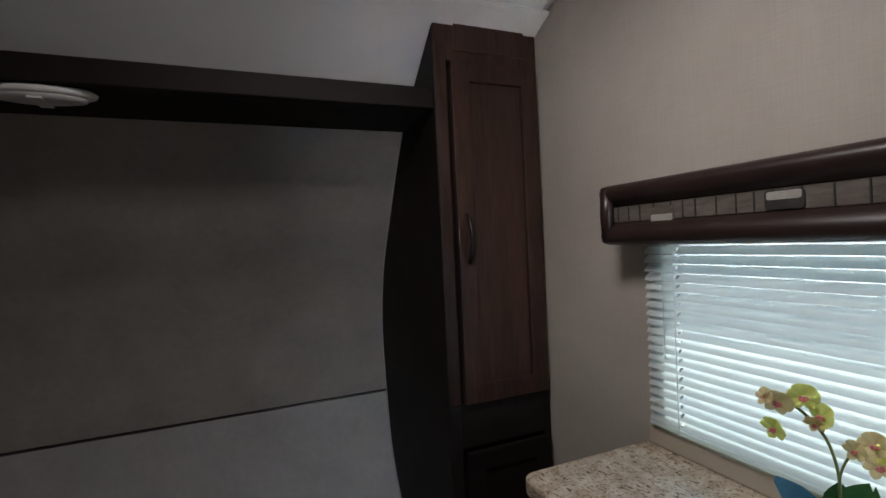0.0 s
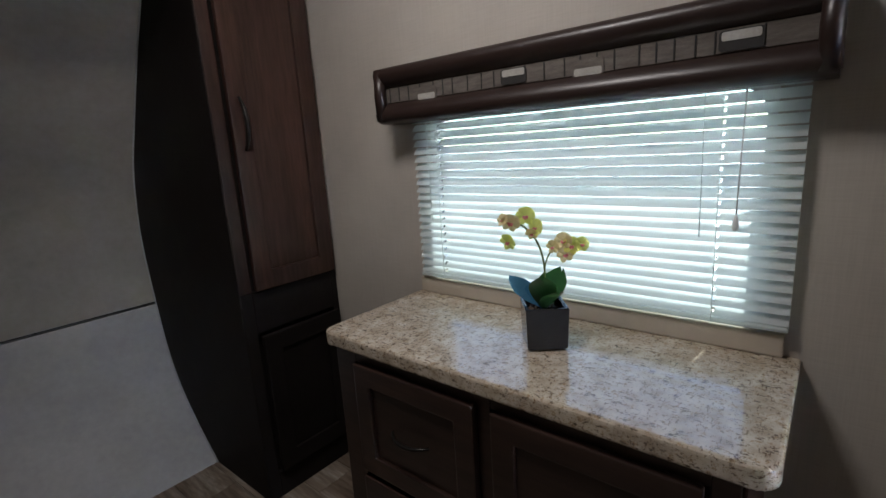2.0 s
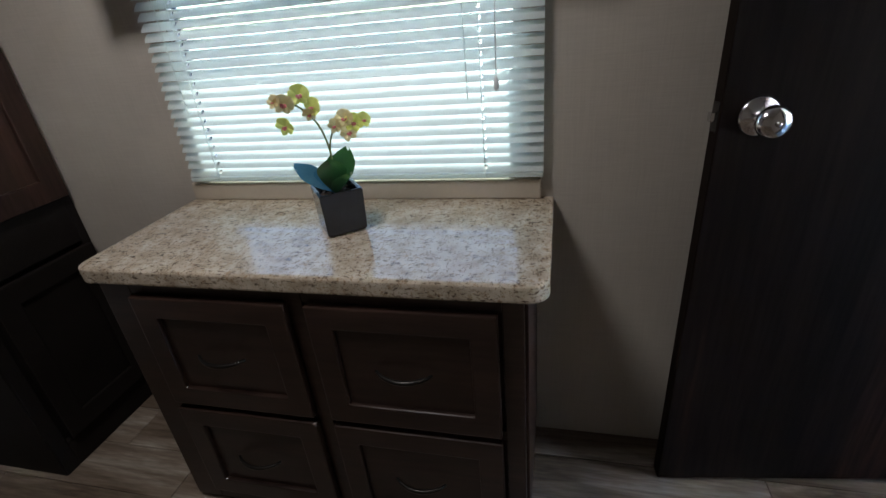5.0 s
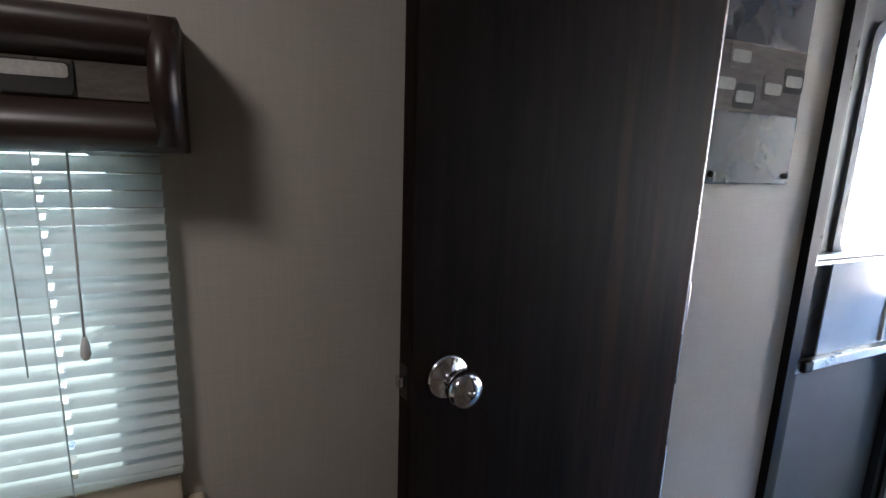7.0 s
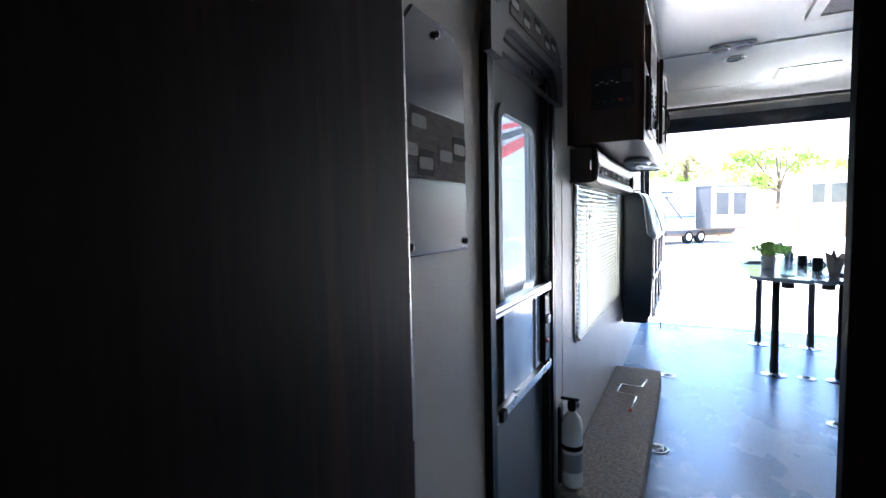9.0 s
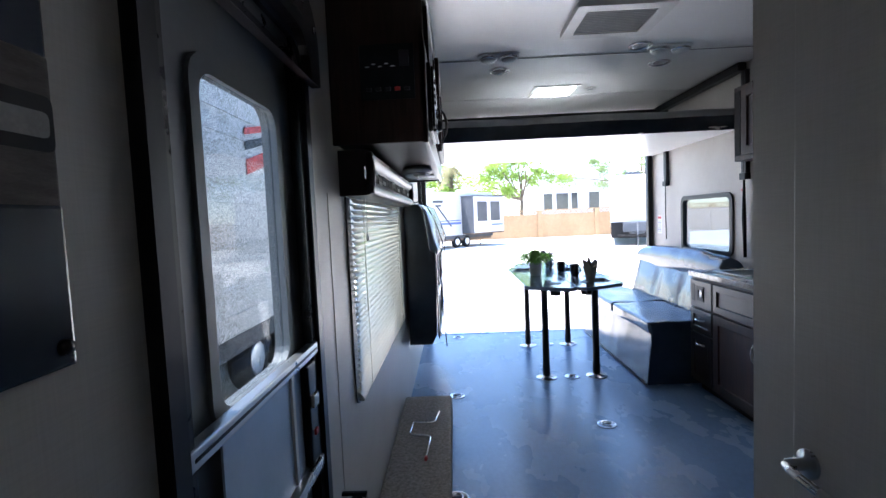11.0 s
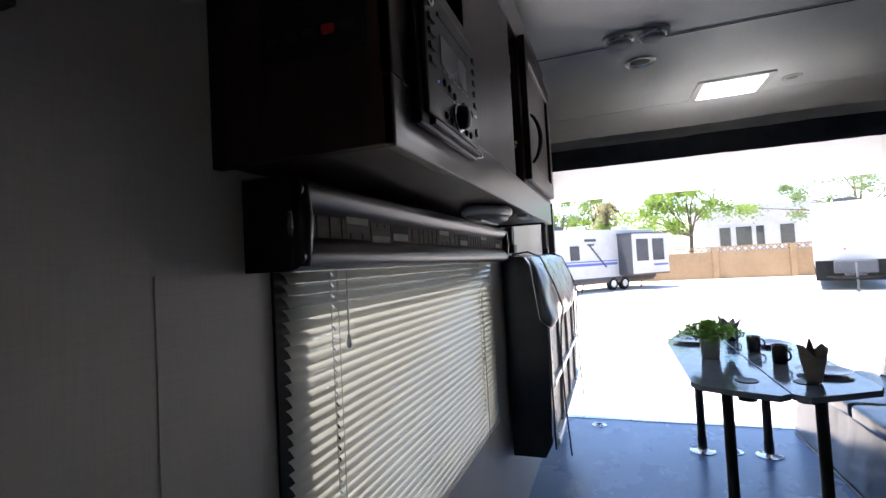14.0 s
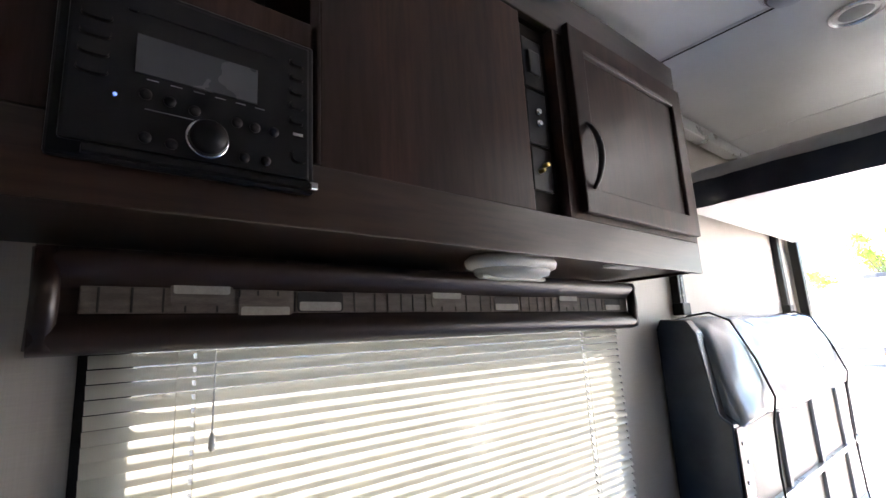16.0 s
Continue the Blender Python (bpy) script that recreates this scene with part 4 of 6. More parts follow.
for yy, zz in ((-0.71, 1.625), (-0.83, 1.208), (-0.59, 1.208)):
    part("button", lathe([(0.001, -0.010), (0.007, -0.008), (0.008, 0.0)], (EAST - 0.013, yy, zz), axis="x", seg=12), DARK_METAL, fl)

# bathroom door
bd = thing("bathroom_door", (0.18, -1.0, 0), "pale smooth bathroom door with a lever handle, closed", "door")
part("leaf", box(0.166, 0.203, -1.298, -0.722, 0.01, 1.895, 0.004), WALL_PALE, bd)
bh = part("handle_plate", lathe([(0.026, 0.0), (0.026, 0.006), (0.012, 0.010), (0.010, 0.045)], (0.203, -1.255, 0.84), axis="x", seg=20), NICKEL, bd, "nickel lever handle")
part("lever", sweep([(0.245, -1.255, 0.84), (0.252, -1.23, 0.84), (0.250, -1.19, 0.838), (0.248, -1.15, 0.836)], 0.008, 10), NICKEL, bh)

# ---- east side of the garage ----
# carpeted step
st = bmesh.new()
rnd = random.Random(2)
prism(round_rect(0.89, EAST - 0.003, -3.49, -1.70, 0.02, 3), "z", 0.0, 0.14, 0.012, bm=st)
solid("carpeted_step", st, CARPET, "tan carpeted wheel box along the wall", "step")
cr = thing("jack_crank", (1.05, -2.8, 0.142), "bent chrome crank rod lying on the carpeted step", "crank")
part("rod", sweep([(1.01, -2.66, 0.150), (1.00, -2.86, 0.150), (1.01, -2.88, 0.150), (1.10, -2.90, 0.150), (1.115, -2.92, 0.151), (1.11, -3.05, 0.150), (1.10, -3.06, 0.150), (1.0, -3.05, 0.150), (0.985, -3.06, 0.150), (0.965, -3.20, 0.150)], 0.0065, 10), CHROME, cr, smooth=True)
part("tip", lathe([(0.008, -0.014), (0.009, 0.0), (0.008, 0.014)], (1.011, -2.645, 0.151), axis="y", seg=10), RED, cr, "worn red tip")

# fire extinguisher
fx = thing("fire_extinguisher", (1.13, -1.76, 0.2), "small white fire extinguisher on a wall bracket", "extinguisher")
part("bottle", lathe([(0.030, 0.15), (0.040, 0.156), (0.042, 0.18), (0.042, 0.40), (0.036, 0.435), (0.020, 0.455), (0.014, 0.465)], (1.145, -1.755, 0.0), seg=24), WHITE_PLASTIC, fx, smooth=True)
part("valve", lathe([(0.014, 0.464), (0.018, 0.475), (0.018, 0.50), (0.010, 0.507)], (1.145, -1.755, 0.0), seg=14), BLACK, fx)
part("lever", box(1.115, 1.19, -1.762, -1.748, 0.507, 0.517, 0.003), BLACK, fx)
part("gauge", lathe([(0.012, -0.008), (0.015, 0.0), (0.012, 0.006)], (1.125, -1.755, 0.492), axis="x", seg=16), CHROME, fx)
part("strap", lathe([(0.0435, 0.31), (0.0445, 0.314), (0.0445, 0.326), (0.0435, 0.33)], (1.145, -1.755, 0.0), seg=24), BLACK, fx)
part("label", lathe([(0.0425, 0.22), (0.0427, 0.221), (0.0427, 0.295), (0.0425, 0.296)], (1.145, -1.755, 0.0), seg=24), GREY_PLASTIC, fx)
part("bracket", box(1.186, 1.198, -1.78, -1.73, 0.16, 0.48, 0.002), BLACK_STEEL, fx)

# overhead cabinet with radio
CX, CY0, CY1, CZ0 = 0.895, -3.56, -1.925, 1.552
CTOP = 2.25
oc = thing("overhead_cabinet", (1.05, -2.7, CZ0), "dark wood overhead cabinet with radio and end door", "cabinet")
part("end_panel", box(CX + 0.002, EAST - 0.001, CY1 - 0.018, CY1, CZ0 + 0.004, CTOP, 0.002), WOOD_V, oc)
part("top_board", box(CX + 0.002, EAST - 0.001, CY0 + 0.018, CY1 - 0.018, CTOP - 0.02, CTOP - 0.002, 0), WOOD_Y, oc)
part("end_panel", box(CX + 0.002, EAST - 0.001, CY0, CY0 + 0.018, CZ0 + 0.004, CTOP, 0.002), WOOD_V, oc)
part("underside", box(CX + 0.012, EAST - 0.001, CY0 + 0.018, CY1 - 0.018, CZ0 + 0.012, CZ0 + 0.026, 0.001), WOOD_Y, oc)
part("lower_lip", box(CX, CX + 0.018, CY0, CY1, CZ0, CZ0 + 0.095, 0.003), WOOD_Y, oc)
part("upper_rail", box(CX, CX + 0.018, CY0, CY1, 2.12, CTOP, 0.003), WOOD_Y, oc)
part("radio_panel", box(CX, CX + 0.018, -2.285, CY1, CZ0 + 0.096, 1.868, 0.002), WOOD_V, oc)
part("niche_back", box(CX + 0.20, CX + 0.21, -2.28, CY1 - 0.02, 1.868, 2.12, 0), BLACK_WOOD, oc)
part("niche_floor", box(CX + 0.02, CX + 0.20, -2.28, CY1 - 0.02, 1.850, 1.868, 0), WOOD_Y, oc)
part("divider", box(CX, CX + 0.2, -2.290, -2.272, CZ0 + 0.096, 2.12, 0.002), WOOD_V, oc)
part("smooth_panel", box(CX + 0.004, CX + 0.022, -2.775, -2.291, CZ0 + 0.096, 2.12, 0.002), WOOD_V, oc)
part("socket_recess", box(CX + 0.030, CX + 0.04, -2.90, -2.775, CZ0 + 0.096, 2.12, 0), BLACK_WOOD, oc)
part("recess_side", box(CX, CX + 0.03, -2.905, -2.893, CZ0 + 0.096, 2.12, 0.001), WOOD_V, oc)
for za, zb, kind in ((1.705, 1.805, 0), (1.815, 1.945, 1), (1.955, 2.08, 2)):
    pl = part("socket_plate", box(CX + 0.022, CX + 0.030, -2.870, -2.800, za, zb, 0.003), BLACK, oc, "black socket plate")
    zc = (za + zb) / 2
    if kind == 0:
        for dz in (-0.006, 0.010):
            part("jack", lathe([(0.004, -0.014), (0.005, -0.010), (0.005, 0.0)], (CX + 0.022, -2.83 - dz, zc + dz), axis="x", seg=10), surface("brass", (0.6, 0.42, 0.12), (0.7, 0.5, 0.18), 8, 0.3, 0.9) if dz < 0 else bpy.data.materials["brass"], pl)
    elif kind == 1:
        for dz in (-0.014, 0.014):
            part("jack", lathe([(0.006, -0.008), (0.009, -0.004), (0.009, 0.0)], (CX + 0.022, -2.835, zc + dz), axis="x", seg=12), CHROME, pl)
    else:
        part("switch", box(CX + 0.016, CX + 0.024, -2.855, -2.815, zc - 0.03, zc + 0.03, 0.003), BLACK_STEEL, pl)
part("door_frame", box(CX + 0.001, CX + 0.018, CY0 + 0.002, -2.906, CZ0 + 0.096, 2.119, 0.001), WOOD_V, oc)
cd = shaker(oc, "door", "x", CX, -1, -3.535, -2.93, 1.662, 2.145, WOOD_V, 0.06, 0.021)
bow_handle("handle", cd, (CX - 0.021, -2.965, 1.72), (CX - 0.021, -2.965, 1.885), (-0.03, 0, 0), BLACK_STEEL, 0.006)
part("molding", box(CX - 0.020, CX - 0.009, -3.475, -2.99, 2.078, 2.088, 0.002), WOOD_Y, cd)

# radio
ra = thing("car_stereo", (CX, -2.13, 1.6), "black car stereo with grey display set in the cabinet", "radio")
RY0, RY1, RZ0, RZ1 = -2.272, -1.985, 1.597, 1.820
part("bezel", box(CX - 0.014, CX, RY0, RY1, RZ0, RZ1, 0.006, 3), BLACK, ra)
part("face", box(CX - 0.022, CX - 0.013, RY0 + 0.010, RY1 - 0.010, RZ0 + 0.016, RZ1 - 0.010, 0.004), BLACK, ra)
part("display", box(CX - 0.0235, CX - 0.0215, -2.190, -2.056, 1.703, 1.751, 0.0008), DISPLAY, ra, "grey blank display")
part("disc_slot", box(CX - 0.0232, CX - 0.0218, -2.212, -2.060, 1.778, 1.781, 0.0003), BLACK, ra)
part("bottom_lip", box(CX - 0.024, CX - 0.012, RY0 + 0.004, RY1 - 0.03, RZ0 + 0.004, RZ0 + 0.013, 0.002), BLACK, ra)
part("corner_tab", box(CX - 0.026, CX - 0.012, RY0 - 0.001, RY0 + 0.012, RZ0 + 0.002, RZ0 + 0.014, 0.003), CHROME, ra)
kb = part("volume_knob", lathe([(0.021, 0.0), (0.021, -0.012), (0.017, -0.019), (0.004, -0.021)], (CX - 0.022, -2.133, 1.641), axis="x", seg=28), BLACK, ra)
part("knob_ring", lathe([(0.0235, 0.0), (0.0245, -0.002), (0.0235, -0.004), (0.0212, -0.004)], (CX - 0.0222, -2.133, 1.641), axis="x", seg=28), CHROME, ra)
def pill(y0, y1, z0, z1):
    """A rounded push button with a thin bright rim."""
    r = (z1 - z0) * 0.48
    b = part("button", prism(round_rect(y0, y1, z0, z1, r, 4), "x", CX - 0.0262, CX - 0.021), BLACK, ra)
    part("button_rim", ring_prism(round_rect(y0 - 0.0008, y1 + 0.0008, z0 - 0.0008, z1 + 0.0008, r, 4), round_rect(y0 + 0.0002, y1 - 0.0002, z0 + 0.0002, z1 - 0.0002, r * 0.9, 4), "x", CX - 0.0240, CX - 0.0216), DARK_METAL, b)


for k in range(5):
    pill(-2.252, -2.233, 1.775 - k * 0.0215, 1.785 - k * 0.0215)
for k in range(4):
    pill(-2.032, -2.005, 1.753 - k * 0.0215, 1.764 - k * 0.0215)
part("label_bar", box(CX - 0.0226, CX - 0.0219, -2.252, -2.238, 1.673, 1.677, 0.0002), WHITE_PLASTIC, ra)
pill(-2.256, -2.236, 1.635, 1.650)
part("power_ring", lathe([(0.0125, 0.0), (0.0125, -0.004), (0.0105, -0.0045), (0.0095, -0.001)], (CX - 0.022, -2.016, 1.788), axis="x", seg=24), CHROME, ra)
part("power_knob", lathe([(0.009, 0.0), (0.009, -0.003), (0.003, -0.004)], (CX - 0.022, -2.016, 1.788), axis="x", seg=20), BLACK, ra)
part("eject_button", prism(round_rect(-2.056, -2.046, 1.776, 1.782, 0.0028, 3), "x", CX - 0.025, CX - 0.0216), BLACK, ra)
part("bracket_line", box(CX - 0.0226, CX - 0.0219, -2.118, -2.068, 1.6615, 1.6625, 0.0002), GREY_PLASTIC, ra)
for k, (yy, zz) in enumerate(((-2.068, 1.679), (-2.092, 1.677), (-2.118, 1.673), (-2.166, 1.671), (-2.188, 1.67), (-2.212, 1.67), (-2.070, 1.628), (-2.096, 1.626), (-2.176, 1.627), (-2.202, 1.628))):
    part("button", lathe([(0.0065, 0.0), (0.0065, -0.003), (0.002, -0.0045)], (CX - 0.022, yy, zz), axis="x", seg=12), BLACK, ra)
for k in range(6):
    part("legend_bar", box(CX - 0.0226, CX - 0.0219, -2.080 - k * 0.024, -2.068 - k * 0.024, 1.6975, 1.6985, 0.0002), GREY_PLASTIC, ra)
part("indicator", lathe([(0.002, 0.0), (0.002, -0.0015), (0.001, -0.002)], (CX - 0.022, -2.040, 1.671), axis="x", seg=10), LED_BLUE, ra, "small blue light")

# control panel on the cabinet end
cp = thing("control_panel", (1.05, CY1, 1.7), "black control panel with rocker switches on the cabinet end", "panel")
part("plate", box(0.93, 1.10, CY1, CY1 + 0.004, 1.69, 1.86, 0.002), BLACK, cp)
part("readout", box(0.945, 0.975, CY1 + 0.004, CY1 + 0.008, 1.79, 1.84, 0.002), BLACK_STEEL, cp)
for k in range(5):
    part("rocker", box(0.945 + k * 0.03, 0.963 + k * 0.03, CY1 + 0.004, CY1 + 0.010, 1.715, 1.727, 0.002), RED if k == 1 else BLACK_STEEL, cp)
    part("legend_bar", box(0.99 + k * 0.02, 1.003 + k * 0.02, CY1 + 0.0042, CY1 + 0.005, 1.79 + 0.008 * (k % 2), 1.793 + 0.008 * (k % 2), 0.0002), WHITE_PLASTIC, cp)
puck_lamp("cabinet_lamp", 1.0, -2.80, CZ0 + 0.012, 0.075, 0.13, "white oval lamp under the overhead cabinet", 0.045)
solid("alarm_tag", box(0.93, 0.97, -3.25, -3.12, CZ0 + 0.004, CZ0 + 0.012, 0.002), WHITE_PLASTIC, "small white plastic plate under the cabinet", "plate")

# ---- lift bed at the rear ----


def lift_rail(x, y, z0, z1, face):
    r = thing("lift_rail", (x, y, z0), "black steel bed lift rail on the wall", "rail", "lift rails")
    part("channel", box(x - face * 0.035, x, y - 0.028, y + 0.028, z0, z1, 0.004), BLACK_STEEL, r)
    part("slot", box(x - face * 0.038, x - face * 0.034, y - 0.008, y + 0.008, z0 + 0.01, z1 - 0.01, 0.001), DARK_METAL, r)
    part("end_cap", box(x - face * 0.045, x, y - 0.036, y + 0.036, z0 - 0.02, z0 + 0.03, 0.005), BLACK, r)
    return r


lift_rail(EAST - 0.001, -4.02, 1.46, 2.30, 1)
lift_rail(EAST - 0.001, -5.45, 1.46, 2.30, 1)
lift_rail(WEST + 0.001, -4.02, 1.52, 2.30, -1)
lift_rail(WEST + 0.001, -5.34, 1.56, 2.30, -1)
for xx, s in ((EAST - 0.05, 1), (WEST + 0.05, -1)):
    solid("lift_tube", box(xx - 0.03, xx + 0.03, -5.46, -4.0, 2.29, 2.352, 0.006), BLACK_STEEL if s < 0 else ALUMINIUM, "square bed lift tube along the ceiling corner", "tube", "lift tubes")
solid("lift_tube", sweep([(WEST + 0.06, -5.42, 2.32), (EAST - 0.06, -5.42, 2.32)], 0.016, 10), BLACK_STEEL, "black cross tube of the bed lift", "tube", "lift tubes")
lbed = thing("lift_bed", (0, -4.8, 1.89), "raised platform bed with black cover and white underside", "bed")
part("platform", box(WEST + 0.012, EAST - 0.06, -5.66, -4.105, 1.888, 1.915, 0.004), WHITE_GLOSS, lbed, "white bed underside")
cv = bmesh.new()
NX = 140
rows = []
rnd = random.Random(12)
for zi in range(7):
    row = []
    for k in range(NX + 1):
        t = k / NX
        x = WEST + 0.02 + t * (EAST - 0.08 - WEST)
        wob = noise.noise((x * 4 + zi * 0.25, zi * 0.7, 3)) * 0.022 + noise.noise((x * 17 + zi * 0.9, zi * 0.6, 9)) * 0.010
        top = 2.045 + 0.012 * noise.noise((x * 2, 5, 1))
        bag = 0.02 * math.sin(math.pi * zi / 6)
        row.append(cv.verts.new((x, -4.10 + bag + wob, 1.885 + (top - 1.885) * zi / 6)))
    rows.append(row)
rows.append([cv.verts.new((v.co.x, -4.30, v.co.z + 0.015)) for v in rows[-1]])
rows.append([cv.verts.new((v.co.x, -5.60, v.co.z)) for v in rows[-1]])
top = bmesh.new()
for i, (a, b) in enumerate(zip(rows, rows[1:])):
    if i >= 4:
        a, b = [top.verts.new(v.co) for v in a], [top.verts.new(v.co) for v in b]
    for k in range(NX):
        (cv if i < 4 else top).faces.new((a[k], a[k + 1], b[k + 1], b[k])).smooth = True
for v in [v for v in cv.verts if not v.link_faces]:
    cv.verts.remove(v)
bmesh.ops.remove_doubles(top, verts=list(top.verts), dist=0.0002)
part("cover", cv, BLACK_VINYL, lbed, "black wrinkled bed cover")
part("cover_top", top, surface("grey_plastic_sheet", (0.30, 0.30, 0.29), (0.40, 0.40, 0.385), 5, 0.35, grain_amount=0.15, bump_amount=0.1), lbed, "grey plastic sheet over the mattress", smooth=True)
part("end_board", box(EAST - 0.075, EAST - 0.062, -5.6, -4.11, 1.90, 2.04, 0.003), BLACK, lbed)
part("mattress", box(WEST + 0.03, EAST - 0.09, -5.58, -4.14, 1.918, 2.035, 0.02), BLACK, lbed)

# folded bunk sofa strapped against the east wall
fs = thing("folded_bunk", (1.1, -4.7, 0.39), "folded black bunk sofa strapped up against the wall", "bunk sofa")
prof = [(1.185, 0.40), (1.02, 0.40), (0.985, 0.47), (0.970, 1.06), (1.010, 1.09), (1.045, 1.37), (1.075, 1.415), (1.17, 1.425), (1.188, 1.39)]
part("cover_end", prism(prof, "y", -3.86, -3.80, 0.006), BLACK_VINYL, fs, "black vinyl end cover")
part("cover_end", prism(prof, "y", -5.54, -5.48, 0.006), BLACK_VINYL, fs, "black vinyl end cover")
part("lower_skirt", prism([(1.185, 0.39), (1.06, 0.385), (1.0, 0.44), (1.03, 0.50), (1.185, 0.50)], "y", -5.47, -3.87, 0.01), BLACK_VINYL, fs)
part("side_bracket", box(0.966, 0.974, -3.90, -3.815, 0.44, 1.05, 0.002), BLACK_STEEL, fs, "perforated steel side bracket")
for k in range(9):
    part("rivet", lathe([(0.001, -0.004), (0.006, -0.003), (0.007, 0.0)], (0.966, -3.845 - 0.025 * (k % 2), 0.50 + k * 0.062), axis="x", seg=10), CHROME, fs)
part("base_board", box(0.985, 1.0, -5.47, -3.91, 0.46, 1.06, 0.003), TRIM_BEIGE, fs, "bare plywood base board")
for yy in (-4.28, -4.75, -5.2):
    part("base_slat", box(0.968, 0.984, yy - 0.018, yy + 0.018, 0.46, 1.04, 0.003), GREY_PLASTIC, fs)
part("front_rail", box(0.955, 0.985, -5.50, -3.88, 0.44, 0.475, 0.004), ALUMINIUM, fs, "metal front rail")
part("front_rail", box(0.960, 0.984, -5.50, -3.88, 0.74, 0.765, 0.004), ALUMINIUM, fs)
drape = smooth_line([(1.186, 1.425), (1.12, 1.432), (1.06, 1.418), (1.015, 1.36), (0.975, 1.25), (0.945, 1.14), (0.94, 1.085), (0.965, 1.055), (1.0, 1.05)], 4)
cu = bmesh.new()
rows = []
for k in range(71):
    y = -3.855 - (5.485 - 3.855) * k / 70
    e = min(1, min(k, 70 - k) / 4) ** 0.5
    hem = 0.028 * noise.noise((y * 2.2, 3, 8)) - 0.03 * math.exp(-((y + 4.5) / 0.22) ** 2)
    row = []
    for j, (x, z) in enumerate(drape):
        w = j / (len(drape) - 1)
        fold = 0.020 * noise.noise((y * 3.2 + w * 2.6, w * 2.2, 2)) + 0.009 * noise.noise((y * 9 - w * 5, w * 6, 7))
        row.append(cu.verts.new((min(x + (1 - e) * 0.03 - fold * min(1, 3 * w), 1.187), y, z - (1 - e) * 0.025 + hem * w + fold * 0.4)))
    row.append(cu.verts.new((1.08, y, 1.06)))
    row.append(cu.verts.new((1.186, y, 1.30)))
    rows.append(row)
for a, b in zip(rows, rows[1:]):
    n = len(a)
    for j in range(n):
        cu.faces.new((a[j], a[(j + 1) % n], b[(j + 1) % n], b[j])).smooth = True
cu.faces.new(rows[0][::-1]), cu.faces.new(rows[-1])
bmesh.ops.recalc_face_normals(cu, faces=list(cu.faces))
part("cushion_cover", cu, surface("silver_leatherette", (0.20, 0.225, 0.26), (0.27, 0.295, 0.33), 6, 0.2, grain=120, grain_amount=0.1, bump_amount=0.15, rough_var=0.05, spec=0.8), fs, "shiny silver-grey folded cushion cover")
for yy in (-4.08, -5.25):
    part("strap", sweep([(1.19, yy, 1.435), (1.10, yy, 1.445), (1.03, yy - 0.01, 1.41), (0.965, yy - 0.02, 1.26), (0.922, yy - 0.02, 1.12), (0.94, yy - 0.02, 1.03), (0.95, yy - 0.03, 0.85), (0.94, yy - 0.02, 0.55), (0.925, yy - 0.03, 0.30)], 0.0045, 6), BLACK, fs, "black strap")

# ---- ceiling fixtures of the garage ----


def twin_lamp(x, y):
    l = thing("ceiling_lamp", (x, y, CEIL_Z), "twin round white ceiling lamp, switched off", "lamp", "ceiling lamps")
    part("base", prism(round_rect(x - 0.14, x + 0.14, y - 0.06, y + 0.06, 0.055), "z", CEIL_Z - 0.014, CEIL_Z - 0.001, 0.004), WHITE_PLASTIC, l)
    for s in (-1, 1):
        part("bezel", lathe([(0.060, -0.012), (0.062, -0.022), (0.054, -0.030)], (x + s * 0.068, y, CEIL_Z), seg=28), CHROME, l)
        part("lens", lathe([(0.054, -0.026), (0.045, -0.040), (0.025, -0.047), (0.003, -0.049)], (x + s * 0.068, y, CEIL_Z), seg=28), LENS, l, smooth=True)
    return l


def speaker(x, y, r=0.075):
    s = thing("ceiling_speaker", (x, y, CEIL_Z), "round flush ceiling speaker", "speaker", "ceiling speakers")
    part("rim", lathe([(r, -0.001), (r, -0.008), (r * 0.86, -0.012), (r * 0.84, -0.006)], (x, y, CEIL_Z), seg=28), CHROME if r > 0.06 else WHITE_PLASTIC, s)
    part("grille", lathe([(r * 0.84, -0.004), (r * 0.5, -0.007), (0.002, -0.008)], (x, y, CEIL_Z), seg=28), GREY_PLASTIC, s)


twin_lamp(0.49, -3.60), twin_lamp(-0.62, -3.60)
speaker(0.455, -3.93), speaker(-0.69, -3.93), speaker(-0.377, -4.57, 0.05), speaker(-0.41, -3.55)
hs = thing("roof_hatch", (-0.07, -4.58, CEIL_Z), "white framed roof hatch letting in daylight", "hatch")
part("frame", ring_prism(round_rect(-0.265, 0.125, -4.765, -4.395, 0.02), round_rect(-0.23, 0.09, -4.73, -4.43, 0.012), "z", CEIL_Z - 0.012, CEIL_Z - 0.001), WHITE_PLASTIC, hs)
part("pane", box(-0.232, 0.092, -4.732, -4.428, CEIL_Z - 0.006, CEIL_Z - 0.002, 0), SKYLIGHT, hs, "bright daylight pane")
ac = thing("ceiling_vent", (-0.1, -3.08, CEIL_Z), "white air conditioner ceiling grille", "vent")
part("frame", ring_prism(round_rect(-0.34, 0.16, -3.30, -2.86, 0.02), round_rect(-0.27, 0.10, -3.24, -2.93, 0.01), "z", CEIL_Z - 0.03, CEIL_Z - 0.001), WHITE_PLASTIC, ac)
part("backing", box(-0.275, 0.105, -3.245, -2.925, CEIL_Z - 0.008, CEIL_Z - 0.002, 0), GREY_PLASTIC, ac)
for k in range(14):
    part("slat", box(-0.27, 0.10, -3.235 + k * 0.0225, -3.225 + k * 0.0225, CEIL_Z - 0.024, CEIL_Z - 0.010, 0.001), GREY_PLASTIC, ac)

# ---- floor anchors ----


